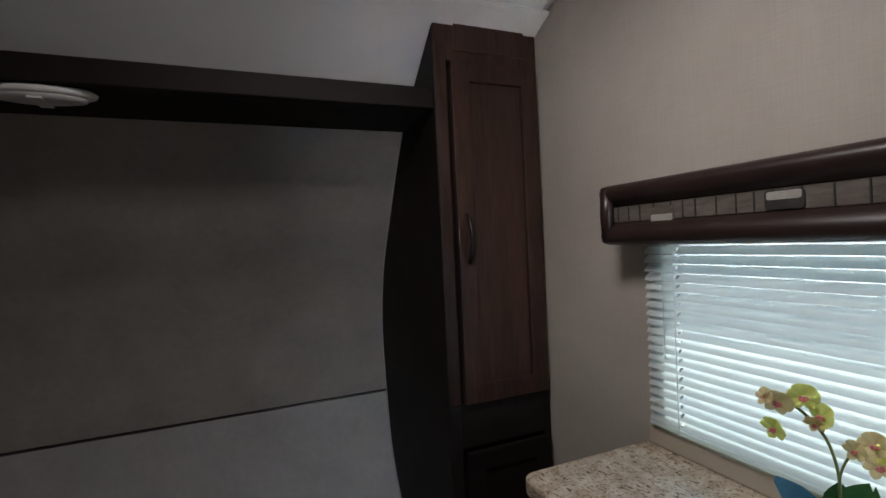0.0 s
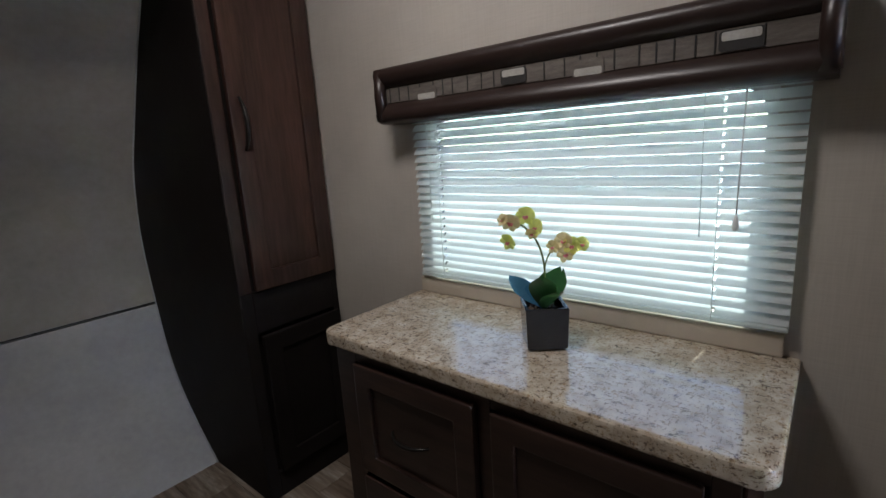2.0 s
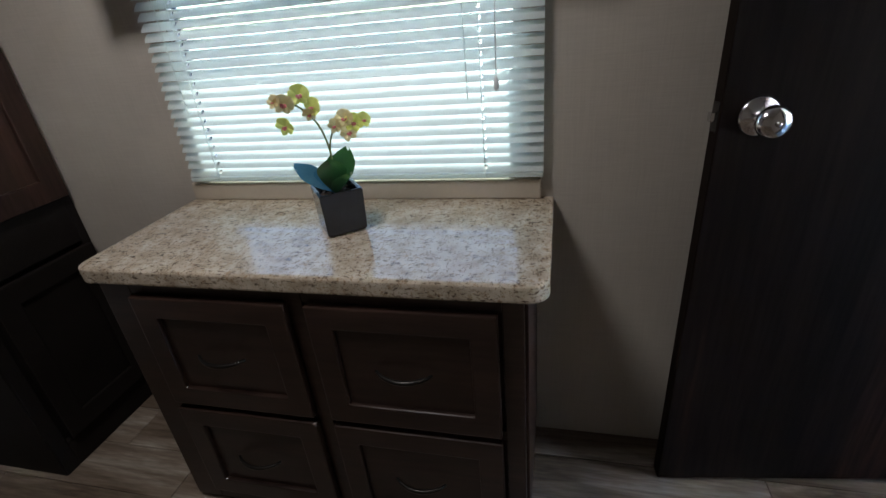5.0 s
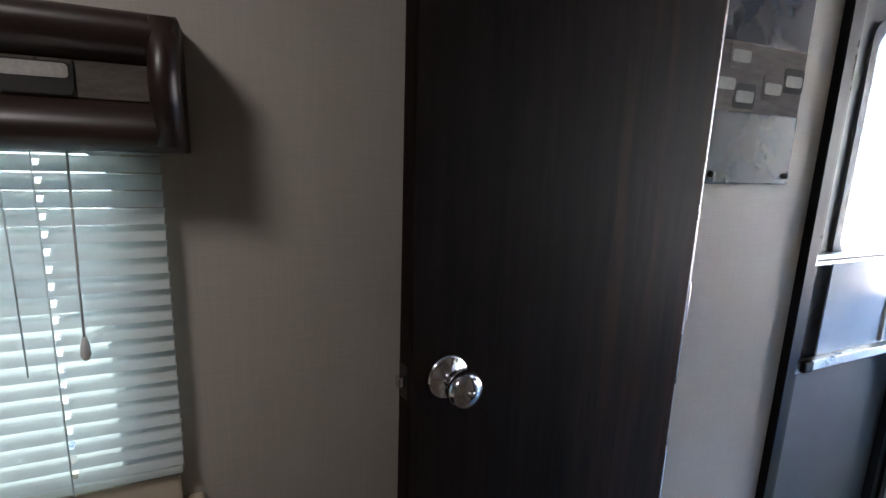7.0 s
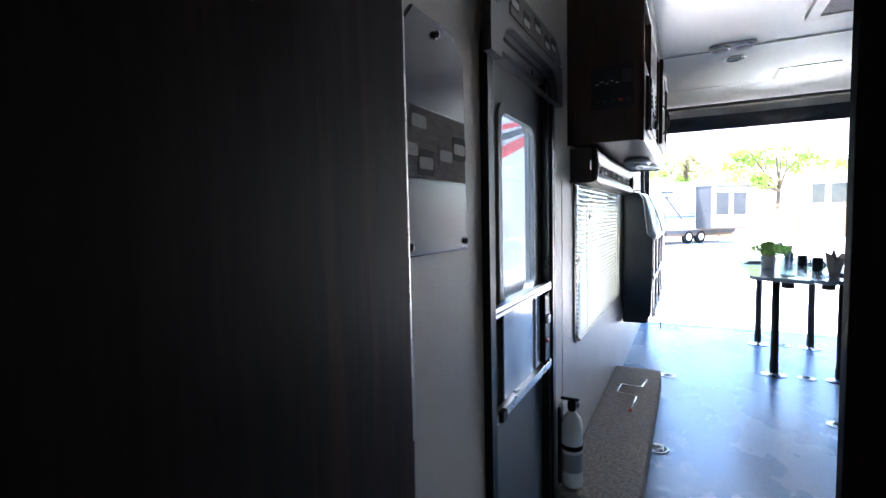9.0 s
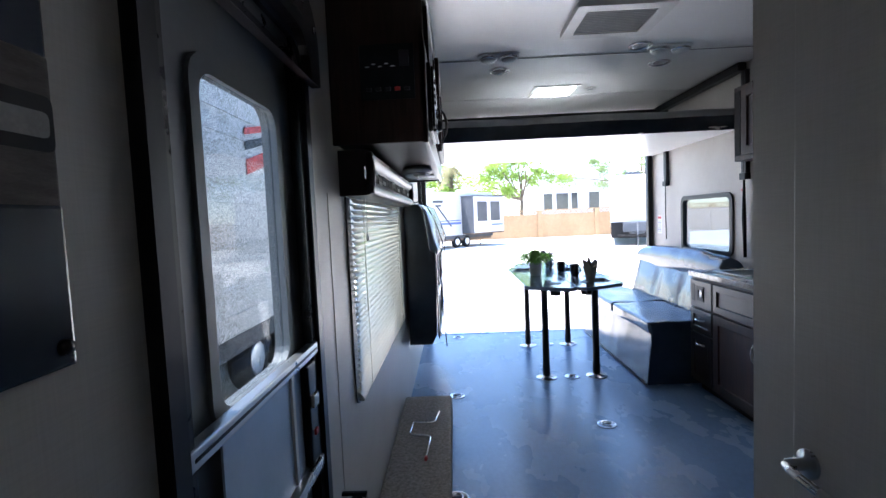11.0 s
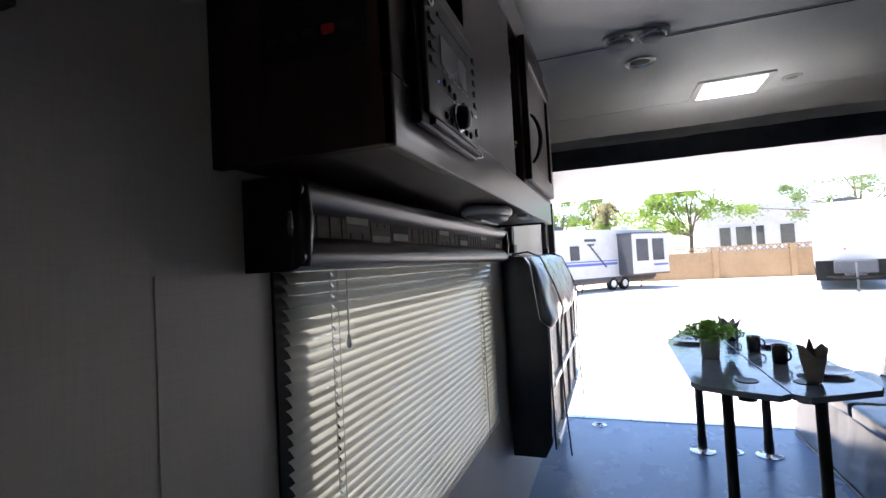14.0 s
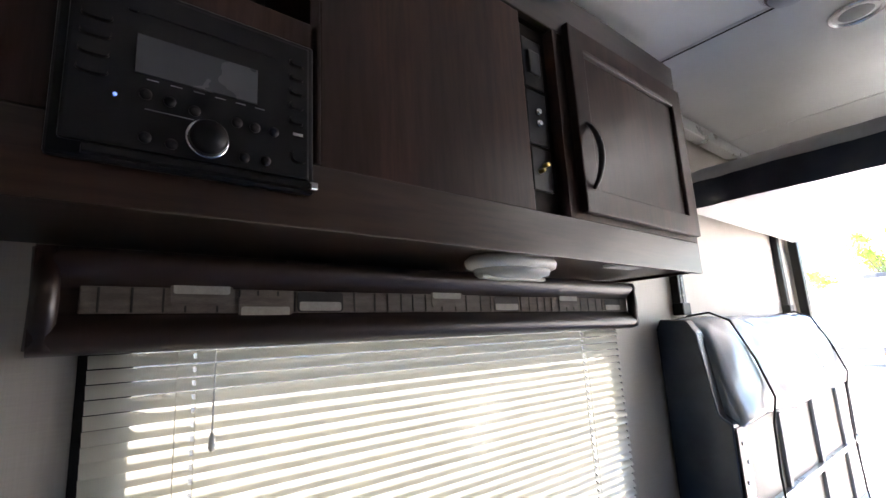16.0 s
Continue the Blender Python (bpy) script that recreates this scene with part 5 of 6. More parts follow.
def anchor(x, y):
    a = thing("floor_anchor", (x, y, 0), "chrome recessed tie-down ring in the floor", "tie-down", "floor anchors")
    part("dish", lathe([(0.058, 0.0), (0.060, 0.004), (0.052, 0.006), (0.045, 0.002), (0.002, 0.0015)], (x, y, 0), seg=28), CHROME, a)
    pts = [(x + 0.028 * math.cos(b), y + 0.028 * math.sin(b), 0.008) for b in [radians(20 * k) for k in range(17)]]
    part("ring", sweep(pts, 0.004, 8), CHROME, a)
    part("bar", box(x - 0.03, x + 0.03, y - 0.006, y + 0.006, 0.003, 0.012, 0.003), BLACK_STEEL, a)


for ax, ay in ((0.86, -3.83), (0.836, -5.54), (0.868, -2.55), (-0.06, -3.28), (-0.065, -4.165), (-0.06, -5.15)):
    anchor(ax, ay)

# ---- table ----
TZ = 0.805


def half_table(name, inner, outer_x, label):
    """One leaf of the split table: straight inner edge, tapered outer side."""
    t = thing(name, ((inner + outer_x) / 2, -4.6, 0), label, "table", "table leaves")
    s = 1 if outer_x > inner else -1
    line = [(inner, -3.64), (inner + s * 0.05, -3.60), (inner + s * 0.18, -3.66), (outer_x - s * 0.03, -3.74), (outer_x, -3.80), (outer_x, -4.85), (outer_x - s * 0.04, -5.0), (inner + s * 0.18, -5.38), (inner + s * 0.12, -5.42), (inner, -5.42)]
    if s < 0:
        line = line[::-1]
    tp = part("tabletop", prism(line, "z", TZ - 0.026, TZ, 0.004), TABLE_TOP, t)
    for ly in (-4.17, -5.13):
        lx = 0.137 if s > 0 else -0.262
        leg = part("leg", sweep([(lx, ly, 0.012), (lx, ly, 0.10), (lx, ly, 0.102), (lx, ly, TZ - 0.03)], 0.028, 20, radii=[0.030, 0.030, 0.027, 0.026]), BLACK_STEEL, t, "black steel pedestal leg")
        part("floor_socket", lathe([(0.082, 0.0), (0.084, 0.004), (0.078, 0.007), (0.036, 0.010), (0.034, 0.020)], (lx, ly, 0), seg=28), CHROME, leg, "chrome floor socket")
        part("top_socket", lathe([(0.034, TZ - 0.05), (0.075, TZ - 0.034), (0.080, TZ - 0.027)], (lx, ly, 0), seg=24), BLACK, leg)
    hx, hy = inner + s * 0.11, -3.84
    part("cup_holder", lathe([(0.040, TZ + 0.001), (0.046, TZ + 0.003), (0.048, TZ + 0.001), (0.046, TZ - 0.004)], (hx, hy, 0), seg=24), BLACK, tp, "black cup holder")
    part("cup_well", lathe([(0.036, TZ - 0.085), (0.038, TZ - 0.08), (0.040, TZ - 0.027)], (hx, hy, 0), seg=24), BLACK, tp)
    return t


half_table("table_leaf", 0.006, 0.345, "grey laminate table leaf on black pedestal legs")
half_table("table_leaf", 0.002, -0.36, "grey laminate table leaf on black pedestal legs")

# herb plant in a grey pot
TT = TZ + 0.001
hp = thing("herb_plant", (0.17, -4.35, TT), "bushy green artificial herb in a grey pot", "potted plant")
part("pot", lathe([(0.040, TT), (0.044, TT + 0.003), (0.052, TT + 0.105), (0.048, TT + 0.105), (0.046, TT + 0.09), (0.001, TT + 0.088)], (0.17, -4.35, 0), seg=28), GREY_PLASTIC, hp)
lv = bmesh.new()
rnd = random.Random(21)
for k in range(1100):
    a, r = rnd.uniform(0, 6.283), abs(rnd.gauss(0, 0.075))
    c = Vector((0.17 + math.cos(a) * r, -4.35 + math.sin(a) * r, TT + 0.105 + rnd.uniform(0.0, 0.085) * (1.15 - r * 3)))
    d = Vector((rnd.uniform(-1, 1), rnd.uniform(-1, 1), rnd.uniform(-0.3, 0.9))).normalized()
    s = d.orthogonal().normalized() * rnd.uniform(0.006, 0.012)
    l = rnd.uniform(0.014, 0.026)
    vs = [lv.verts.new(p) for p in (c, c + d * l * 0.5 + s, c + d * l, c + d * l * 0.5 - s)]
    lv.faces.new(vs)
tagged(part("foliage", lv, HERB, hp), kind="stuff")

# second plant: folded pale napkin flower behind
nf = thing("napkin_flower", (0.02, -4.62, TT), "pale folded napkin flower in a clear glass", "napkin")
part("glass", lathe([(0.026, TT), (0.030, TT + 0.004), (0.038, TT + 0.10), (0.036, TT + 0.10), (0.028, TT + 0.006), (0.001, TT + 0.005)], (0.02, -4.62, 0), seg=20), GLASS, nf)
for k in range(6):
    a = k * 1.05
    bm = bmesh.new()
    c = Vector((0.02, -4.62, TT + 0.06))
    tip = c + Vector((math.cos(a) * 0.085, math.sin(a) * 0.085, 0.115 + 0.02 * (k % 2)))
    sd = Vector((-math.sin(a), math.cos(a), 0)) * 0.03
    mid = (c + tip) / 2 + Vector((0, 0, 0.02))
    v = [bm.verts.new(p) for p in (c, mid + sd, tip, mid - sd, mid + Vector((0, 0, -0.012)))]
    bm.faces.new((v[0], v[1], v[4])), bm.faces.new((v[1], v[2], v[4])), bm.faces.new((v[2], v[3], v[4])), bm.faces.new((v[3], v[0], v[4]))
    part("fold", bm, CLOTH_PALE, nf)


def mug(x, y, h=0.085, r=0.036, turn=0.0):
    m = thing("mug", (x, y, TT), "black ceramic mug on the table", "mug", "mugs")
    part("cup", lathe([(r * 0.8, TT), (r * 0.9, TT + 0.003), (r, TT + h), (r - 0.004, TT + h), (r * 0.82, TT + 0.008), (0.001, TT + 0.006)], (x, y, 0), seg=28), POT_BLACK, m, smooth=True)
    pts = [(x + math.cos(turn) * (r + 0.022 * math.sin(b)), y + math.sin(turn) * (r + 0.022 * math.sin(b)), TT + h * 0.5 + 0.026 * math.cos(b)) for b in [math.pi * k / 8 for k in range(9)]]
    part("handle", sweep(pts, 0.0045, 8), POT_BLACK, m)


mug(-0.085, -4.55, turn=3.3), mug(-0.12, -4.22, 0.095, 0.036, 2.2), mug(-0.05, -4.90, turn=3.6)


def plate(x, y):
    p = thing("plate", (x, y, TT), "pale glazed dinner plate on the table", "plate", "plates")
    part("dish", lathe([(0.05, TT), (0.055, TT + 0.002), (0.105, TT + 0.016), (0.107, TT + 0.018), (0.102, TT + 0.017), (0.06, TT + 0.006), (0.001, TT + 0.005)], (x, y, 0), seg=36), PALE_GLAZE, p)


plate(-0.235, -4.02), plate(-0.22, -4.75), plate(0.2, -4.85)
nk = thing("napkin_cup", (-0.16, -3.80, TT), "taupe folded napkin standing in a cup holder", "napkin")
bm = bmesh.new()
rows = []
for k in range(8):
    t = k / 7
    row = []
    for j in range(20):
        a = 2 * math.pi * j / 20
        r = 0.028 + 0.022 * t + 0.010 * t * math.sin(5 * a + 0.6) + 0.004 * noise.noise((math.cos(a) * 3, math.sin(a) * 3, t * 4))
        row.append(bm.verts.new((-0.135 + r * math.cos(a), -3.835 + r * math.sin(a), TT + 0.004 + 0.135 * t + 0.028 * t * t * math.sin(2 * a + 1))))
    rows.append(row)
for a, b in zip(rows, rows[1:]):
    for j in range(20):
        bm.faces.new((a[j], a[(j + 1) % 20], b[(j + 1) % 20], b[j])).smooth = True
bm.faces.new(rows[0][::-1])
part("folded_cloth", bm, NAPKIN, nk)
part("tip", lathe([(0.02, TT + 0.10), (0.014, TT + 0.15), (0.004, TT + 0.185), (0.001, TT + 0.188)], (-0.13, -3.84, 0), seg=9), CLOTH, nk)

# ---- sofa ----
sf = thing("sofa", (-0.95, -4.75, 0), "black leatherette sofa bench with rounded backrest", "sofa")


def pillow(x0, x1, y0, y1, z0, z1, amount, seed, bev=0.035):
    """A soft upholstered block with sagging, creased faces."""
    bm = box(x0, x1, y0, y1, z0, z1, bev, 4)
    bmesh.ops.subdivide_edges(bm, edges=[e for e in bm.edges if e.calc_length() > 0.08], cuts=7, use_grid_fill=True)
    for v in bm.verts:
        p = v.co
        v.co = p + Vector((noise.noise((p.y * 6, p.z * 9, seed)), 0.5 * noise.noise((p.x * 6, p.z * 6, seed + 5)), noise.noise((p.x * 9, p.y * 6, seed + 9)))) * amount
    return bm


part("base", prism([(-0.555, 0.0), (-0.60, 0.42), (-1.30, 0.42), (-1.30, 0.0)], "y", -5.62, -3.92, 0.01), SOFA_VINYL, sf)
sk = bmesh.new()
rows = []
for k in range(60):
    y = -3.905 - 1.72 * k / 59
    rows.append([sk.verts.new((-0.598 + 0.045 * (1 - z / 0.40) + 0.012 * (1 - z / 0.42) * math.sin(y * 21) * noise.noise((y * 2, 1, 4)) + 0.006 * noise.noise((y * 7, z * 5, 2)), y, z)) for z in (0.012, 0.06, 0.12, 0.20, 0.28, 0.34, 0.40)])
for a, b in zip(rows, rows[1:]):
    for j in range(6):
        sk.faces.new((a[j], a[j + 1], b[j + 1], b[j])).smooth = True
part("skirt", sk, SOFA_VINYL, sf, "loose vinyl skirt")
part("skirt_piping", sweep([(-0.545, -3.90, 0.010), (-0.548, -5.62, 0.010)], 0.005, 8), GREY_PLASTIC, sf)
part("end_skirt", prism([(-0.56, 0.01), (-0.60, 0.42), (-0.92, 0.42), (-0.86, 0.01)], "y", -3.915, -3.895, 0.004), SOFA_VINYL, sf)
for k, (ya, yb) in enumerate(((-4.73, -3.90), (-5.60, -4.732))):
    part("seat_cushion", pillow(-1.06, -0.575, ya, yb, 0.385, 0.478, 0.012, 3 + k, 0.03), SOFA_VINYL, sf, smooth=True)


def channel_back(y0, y1, n):
    """A padded back in shallow upright channels, leaning on the wall."""
    bm = bmesh.new()
    rows = []
    for k in range(n * 10 + 1):
        y = y1 + (y0 - y1) * k / (n * 10)
        puff = 0.014 * abs(math.sin(math.pi * k / 10)) ** 0.5
        row = []
        for j in range(13):
            w = j / 12
            bulge = puff * math.sin(math.pi * min(1, w * 1.1 + 0.02)) + 0.006 * noise.noise((y * 8, w * 5, 4))
            row.append(bm.verts.new((-1.045 - 0.11 * w + bulge, y, 0.455 + 0.375 * w)))
        row += [bm.verts.new((-1.27, y, 0.83)), bm.verts.new((-1.27, y, 0.455))]
        rows.append(row)
    for a, b in zip(rows, rows[1:]):
        for j in range(len(a)):
            q = (j + 1) % len(a)
            bm.faces.new((a[j], a[q], b[q], b[j])).smooth = True
    bm.faces.new(rows[0][::-1]), bm.faces.new(rows[-1])
    bmesh.ops.recalc_face_normals(bm, faces=list(bm.faces))
    return bm


part("backrest", channel_back(-5.52, -3.94, 3), SOFA_VINYL, sf)
tr = bmesh.new()
rows = []
for k in range(41):
    t = k / 40
    y = -3.93 - 1.60 * t
    h = 0.055 + 0.075 * (math.sin(math.pi * min(1, max(0.02, t * 0.94 + 0.04))) ** 0.5)
    rows.append([tr.verts.new((-1.20 - 0.085 * math.cos(a) * (1 if math.cos(a) < 0 else 1) + 0.0, y, 0.835 + h * (math.sin(a) + 0.15 * noise.noise((y * 5, a, 3))))) for a in [2 * math.pi * j / 18 for j in range(18)]])
for a, b in zip(rows, rows[1:]):
    for j in range(18):
        tr.faces.new((a[j], a[(j + 1) % 18], b[(j + 1) % 18], b[j])).smooth = True
tr.faces.new(rows[0][::-1]), tr.faces.new(rows[-1])
part("head_roll", tr, SOFA_VINYL, sf, "padded top roll")
part("leg", box(-0.66, -0.64, -3.93, -3.91, 0.0, 0.20, 0.003), ALUMINIUM, sf)

# ---- kitchen ----
KF, KB, KY0, KY1 = -0.865, WEST + 0.002, -3.85, -3.045
kc = thing("kitchen_cabinet", (-1.1, -3.45, 0), "dark wood kitchen base cabinet with sink above", "cabinet")
part("carcass", box(KB, KF - 0.002, KY0 + 0.006, KY1, 0.07, 0.822, 0.003), WOOD_V, kc)
part("toe_kick", box(KB, KF - 0.06, KY0 + 0.01, KY1, 0.001, 0.07, 0.002), BLACK_WOOD, kc)
part("switch_panel", box(KF - 0.002, KF + 0.016, -3.84, -3.56, 0.615, 0.80, 0.003), WOOD_Y, kc)
so = part("socket", box(KF + 0.016, KF + 0.021, -3.745, -3.655, 0.665, 0.765, 0.004), BLACK, kc, "black power socket")
part("switch", box(KF + 0.021, KF + 0.030, -3.735, -3.705, 0.69, 0.74, 0.003), BLACK_STEEL, so)
part("switch", box(KF + 0.021, KF + 0.026, -3.695, -3.665, 0.69, 0.74, 0.003), NICKEL, so)
part("vent_slot", box(KF + 0.015, KF + 0.018, -3.82, -3.775, 0.655, 0.775, 0.001), BLACK, kc)
shaker(kc, "false_front", "x", KF - 0.002, 1, -3.545, -3.06, 0.615, 0.80, WOOD_Y, 0.045)
d1 = shaker(kc, "drawer", "x", KF - 0.002, 1, -3.84, -3.565, 0.44, 0.60, WOOD_Y, 0.04)
bow_handle("handle", d1, (KF + 0.017, -3.755, 0.53), (KF + 0.017, -3.65, 0.53), (0.026, 0, 0), NICKEL)
d2 = shaker(kc, "drawer", "x", KF - 0.002, 1, -3.84, -3.565, 0.09, 0.43, WOOD_Y, 0.05)
bow_handle("handle", d2, (KF + 0.017, -3.755, 0.36), (KF + 0.017, -3.65, 0.36), (0.026, 0, 0), NICKEL)
d3 = shaker(kc, "door", "x", KF - 0.002, 1, -3.545, -3.06, 0.09, 0.60, WOOD_V, 0.06)
bow_handle("handle", d3, (KF + 0.017, -3.09, 0.40), (KF + 0.017, -3.09, 0.53), (0.028, 0, 0), NICKEL)
SX0, SX1, SY0, SY1 = -1.29, -0.95, -3.70, -3.12
wk = thing("kitchen_worktop", (-1.1, -3.45, 0.825), "speckled laminate kitchen worktop round the sink", "worktop")
for nm, q in (("front_strip", (SX1, KF + 0.02, KY0 - 0.01, KY1)), ("back_strip", (KB, SX0, KY0 - 0.01, KY1)), ("end_strip", (SX0, SX1, KY0 - 0.01, SY0)), ("end_strip", (SX0, SX1, SY1, KY1))):
    part(nm, box(*q, 0.824, 0.860, 0.004), GRANITE, wk)
sn = thing("kitchen_sink", (-1.12, -3.4, 0.7), "cream double bowl drop-in kitchen sink", "sink")
part("rim", ring_prism(round_rect(SX0 - 0.018, SX1 + 0.018, SY0 - 0.018, SY1 + 0.018, 0.03), round_rect(SX0 + 0.02, SX1 - 0.02, SY0 + 0.02, SY1 - 0.02, 0.04), "z", 0.861, 0.870), SINK_CREAM, sn)
for ya, yb in ((SY0 + 0.012, -3.425), (-3.395, SY1 - 0.012)):
    bw = ring_prism(round_rect(SX0 + 0.012, SX1 - 0.012, ya, yb, 0.045), round_rect(SX0 + 0.02, SX1 - 0.02, ya + 0.008, yb - 0.008, 0.04), "z", 0.72, 0.866)
    prism(round_rect(SX0 + 0.014, SX1 - 0.014, ya + 0.002, yb - 0.002, 0.04), "z", 0.715, 0.724, bm=bw)
    part("bowl", bw, SINK_CREAM, sn)
part("divider", box(SX0 + 0.015, SX1 - 0.015, -3.428, -3.392, 0.80, 0.866, 0.008), SINK_CREAM, sn)
fc = thing("kitchen_faucet", (-1.325, -3.36, 0.861), "chrome high-arc kitchen faucet with two levers", "faucet")
part("deck_plate", prism(round_rect(-1.352, -1.298, -3.49, -3.23, 0.026), "z", 0.861, 0.874, 0.003), CHROME, fc)
arc = [(-1.325, -3.36, 0.87), (-1.325, -3.36, 1.07)] + [(-1.325 + 0.075 - 0.075 * math.cos(b), -3.36 - 0.035 * (1 - math.cos(b)), 1.10 + 0.085 * math.sin(b)) for b in [math.pi * k / 10 for k in range(11)]] + [(-1.172, -3.432, 1.06)]
part("spout", sweep(arc, 0.011, 12, radii=[0.016, 0.012] + [0.011] * 11 + [0.012]), CHROME, fc, smooth=True)
for yy in (-3.465, -3.255):
    part("valve", lathe([(0.020, 0.874), (0.018, 0.90), (0.014, 0.92), (0.015, 0.935), (0.004, 0.94)], (-1.325, yy, 0), seg=18), CHROME, fc)
    part("lever", sweep([(-1.325, yy, 0.932), (-1.30, yy + (0.02 if yy > -3.36 else -0.02), 0.945), (-1.28, yy + (0.05 if yy > -3.36 else -0.05), 0.95)], 0.006, 10, radii=[0.007, 0.008, 0.005]), CHROME, fc)

# stove
sv = thing("gas_stove", (-1.1, -2.75, 0), "black gas range with four knobs and oven", "stove")
VY0, VY1 = -3.042, -2.45
part("body", box(KB, KF - 0.01, VY0, VY1, 0.06, 0.835, 0.004), BLACK_STEEL, sv)
part("oven_door", box(KF - 0.01, KF + 0.022, VY0 + 0.01, VY1 - 0.01, 0.24, 0.70, 0.006), BLACK, sv, "black glass oven door")
part("oven_handle", sweep([(KF + 0.02, VY0 + 0.03, 0.665), (KF + 0.05, VY0 + 0.05, 0.67), (KF + 0.05, VY1 - 0.05, 0.67), (KF + 0.02, VY1 - 0.03, 0.665)], 0.010, 10), NICKEL, sv)
part("drawer_front", box(KF - 0.01, KF + 0.015, VY0 + 0.01, VY1 - 0.01, 0.07, 0.225, 0.005), BLACK, sv)
cpn = part("control_panel", prism([(KF - 0.01, 0.71), (KF + 0.028, 0.71), (KF + 0.012, 0.825), (KF - 0.01, 0.835)], "y", VY0 + 0.004, VY1 - 0.004, 0.004), BLACK_STEEL, sv)
for k in range(5):
    yy = VY0 + 0.08 + k * 0.108
    part("knob", lathe([(0.028, 0.0), (0.026, 0.018), (0.022, 0.026), (0.004, 0.028)], (KF + 0.018, yy, 0.765), axis="x", seg=20), BLACK, cpn)
    part("knob_mark", box(KF + 0.044, KF + 0.047, yy - 0.002, yy + 0.002, 0.768, 0.788, 0.0005), WHITE_PLASTIC, cpn)
part("cooktop", box(KB, KF + 0.01, VY0, VY1, 0.836, 0.852, 0.005), BLACK, sv)
for k, yy in enumerate((VY0 + 0.155, VY1 - 0.155)):
    gr = part("grate", sweep([(-1.30, yy - 0.13, 0.878), (-0.91, yy - 0.13, 0.878)], 0.006, 6), BLACK_STEEL, sv, "cast iron pan grate")
    for dy in (-0.065, 0.0, 0.065, 0.13):
        part("bar", sweep([(-1.30, yy + dy, 0.878), (-0.91, yy + dy, 0.878)], 0.005, 6), BLACK_STEEL, gr)
    for dx in (-1.30, -1.20, -1.10, -1.0, -0.91):
        part("bar", sweep([(dx, yy - 0.13, 0.876), (dx, yy + 0.13, 0.876)], 0.005, 6), BLACK_STEEL, gr)
    for dx in (-1.30, -0.91):
        for dy in (-0.13, 0.13):
            part("foot", box(dx - 0.006, dx + 0.006, yy + dy - 0.006, yy + dy + 0.006, 0.852, 0.876, 0.001), BLACK_STEEL, gr)
    for bx in (-1.20, -1.0):
        part("burner", lathe([(0.045, 0.852), (0.045, 0.862), (0.03, 0.866), (0.03, 0.870), (0.002, 0.871)], (bx, yy, 0), seg=20), DARK_METAL, sv)
pn = thing("saucepan", (-1.18, -2.87, 0.884), "black lidded saucepan on the stove", "pan")
part("pan", lathe([(0.085, 0.884), (0.095, 0.89), (0.10, 0.955), (0.103, 0.958)], (-1.16, -2.84, 0), seg=32), POT_BLACK, pn)
part("lid", lathe([(0.103, 0.958), (0.10, 0.966), (0.06, 0.985), (0.02, 0.992)], (-1.16, -2.84, 0), seg=32), POT_BLACK, pn)
part("lid_knob", lathe([(0.012, 0.991), (0.014, 1.005), (0.024, 1.012), (0.022, 1.022), (0.003, 1.026)], (-1.16, -2.84, 0), seg=20), CHROME, pn)
part("handle", sweep([(-1.10, -2.76, 0.945), (-1.02, -2.67, 0.955), (-0.96, -2.60, 0.958)], 0.011, 10), BLACK, pn)

# pantry block closing the kitchen row
pt = thing("pantry_cabinet", (-1.1, -1.9, 0), "dark wood tall pantry cabinet beside the stove", "cabinet")
part("carcass", box(KB, KF, -2.445, -1.43, 0.0, CEIL_Z - 0.004, 0.003), WOOD_V, pt)
for ya, yb in ((-2.42, -1.94), (-1.93, -1.46)):
    shaker(pt, "door", "x", KF, 1, ya, yb, 0.10, 2.28, WOOD_V, 0.06)

# upper kitchen cabinets
uc = thing("wall_cabinet", (-1.2, -3.36, 1.605), "dark wood kitchen wall cabinet with framed door", "cabinet")
UF = -1.085
part("carcass", box(KB, UF, -3.70, -3.03, 1.605, 2.09, 0.003), WOOD_V, uc)
ud = shaker(uc, "door", "x", UF, 1, -3.60, -3.045, 1.635, 2.065, WOOD_V, 0.06)
bow_handle("handle", ud, (UF + 0.019, -3.08, 1.68), (UF + 0.019, -3.08, 1.80), (0.026, 0, 0), BLACK_STEEL)
part("end_stile", box(UF, UF + 0.006, -3.69, -3.625, 1.64, 2.06, 0.002), BLACK_WOOD, uc)
puck_lamp("kitchen_lamp", -1.22, -3.30, 1.604, 0.07, 0.11, "white oval lamp under the kitchen cabinet", 0.03)
mw = thing("microwave", (-1.2, -2.74, 1.66), "black built-in microwave over the stove", "microwave")
part("body", box(KB, UF + 0.02, -3.025, -2.45, 1.66, 2.085, 0.004), BLACK, mw)
part("door_glass", box(UF + 0.02, UF + 0.032, -3.0, -2.62, 1.70, 2.05, 0.004), BLACK_STEEL, mw)
part("handle", box(UF + 0.032, UF + 0.05, -2.61, -2.59, 1.72, 2.03, 0.004), BLACK, mw)
hd = thing("range_hood", (-1.15, -2.74, 1.5), "black slanted range hood above the stove", "range hood")
part("hood", prism([(WEST + 0.002, 1.655), (UF + 0.03, 1.655), (-0.95, 1.56), (-0.95, 1.52), (WEST + 0.002, 1.52)], "y", -3.06, -2.45, 0.004), BLACK_STEEL, hd)
part("lip", box(-0.962, -0.945, -3.06, -2.45, 1.512, 1.522, 0.002), NICKEL, hd)

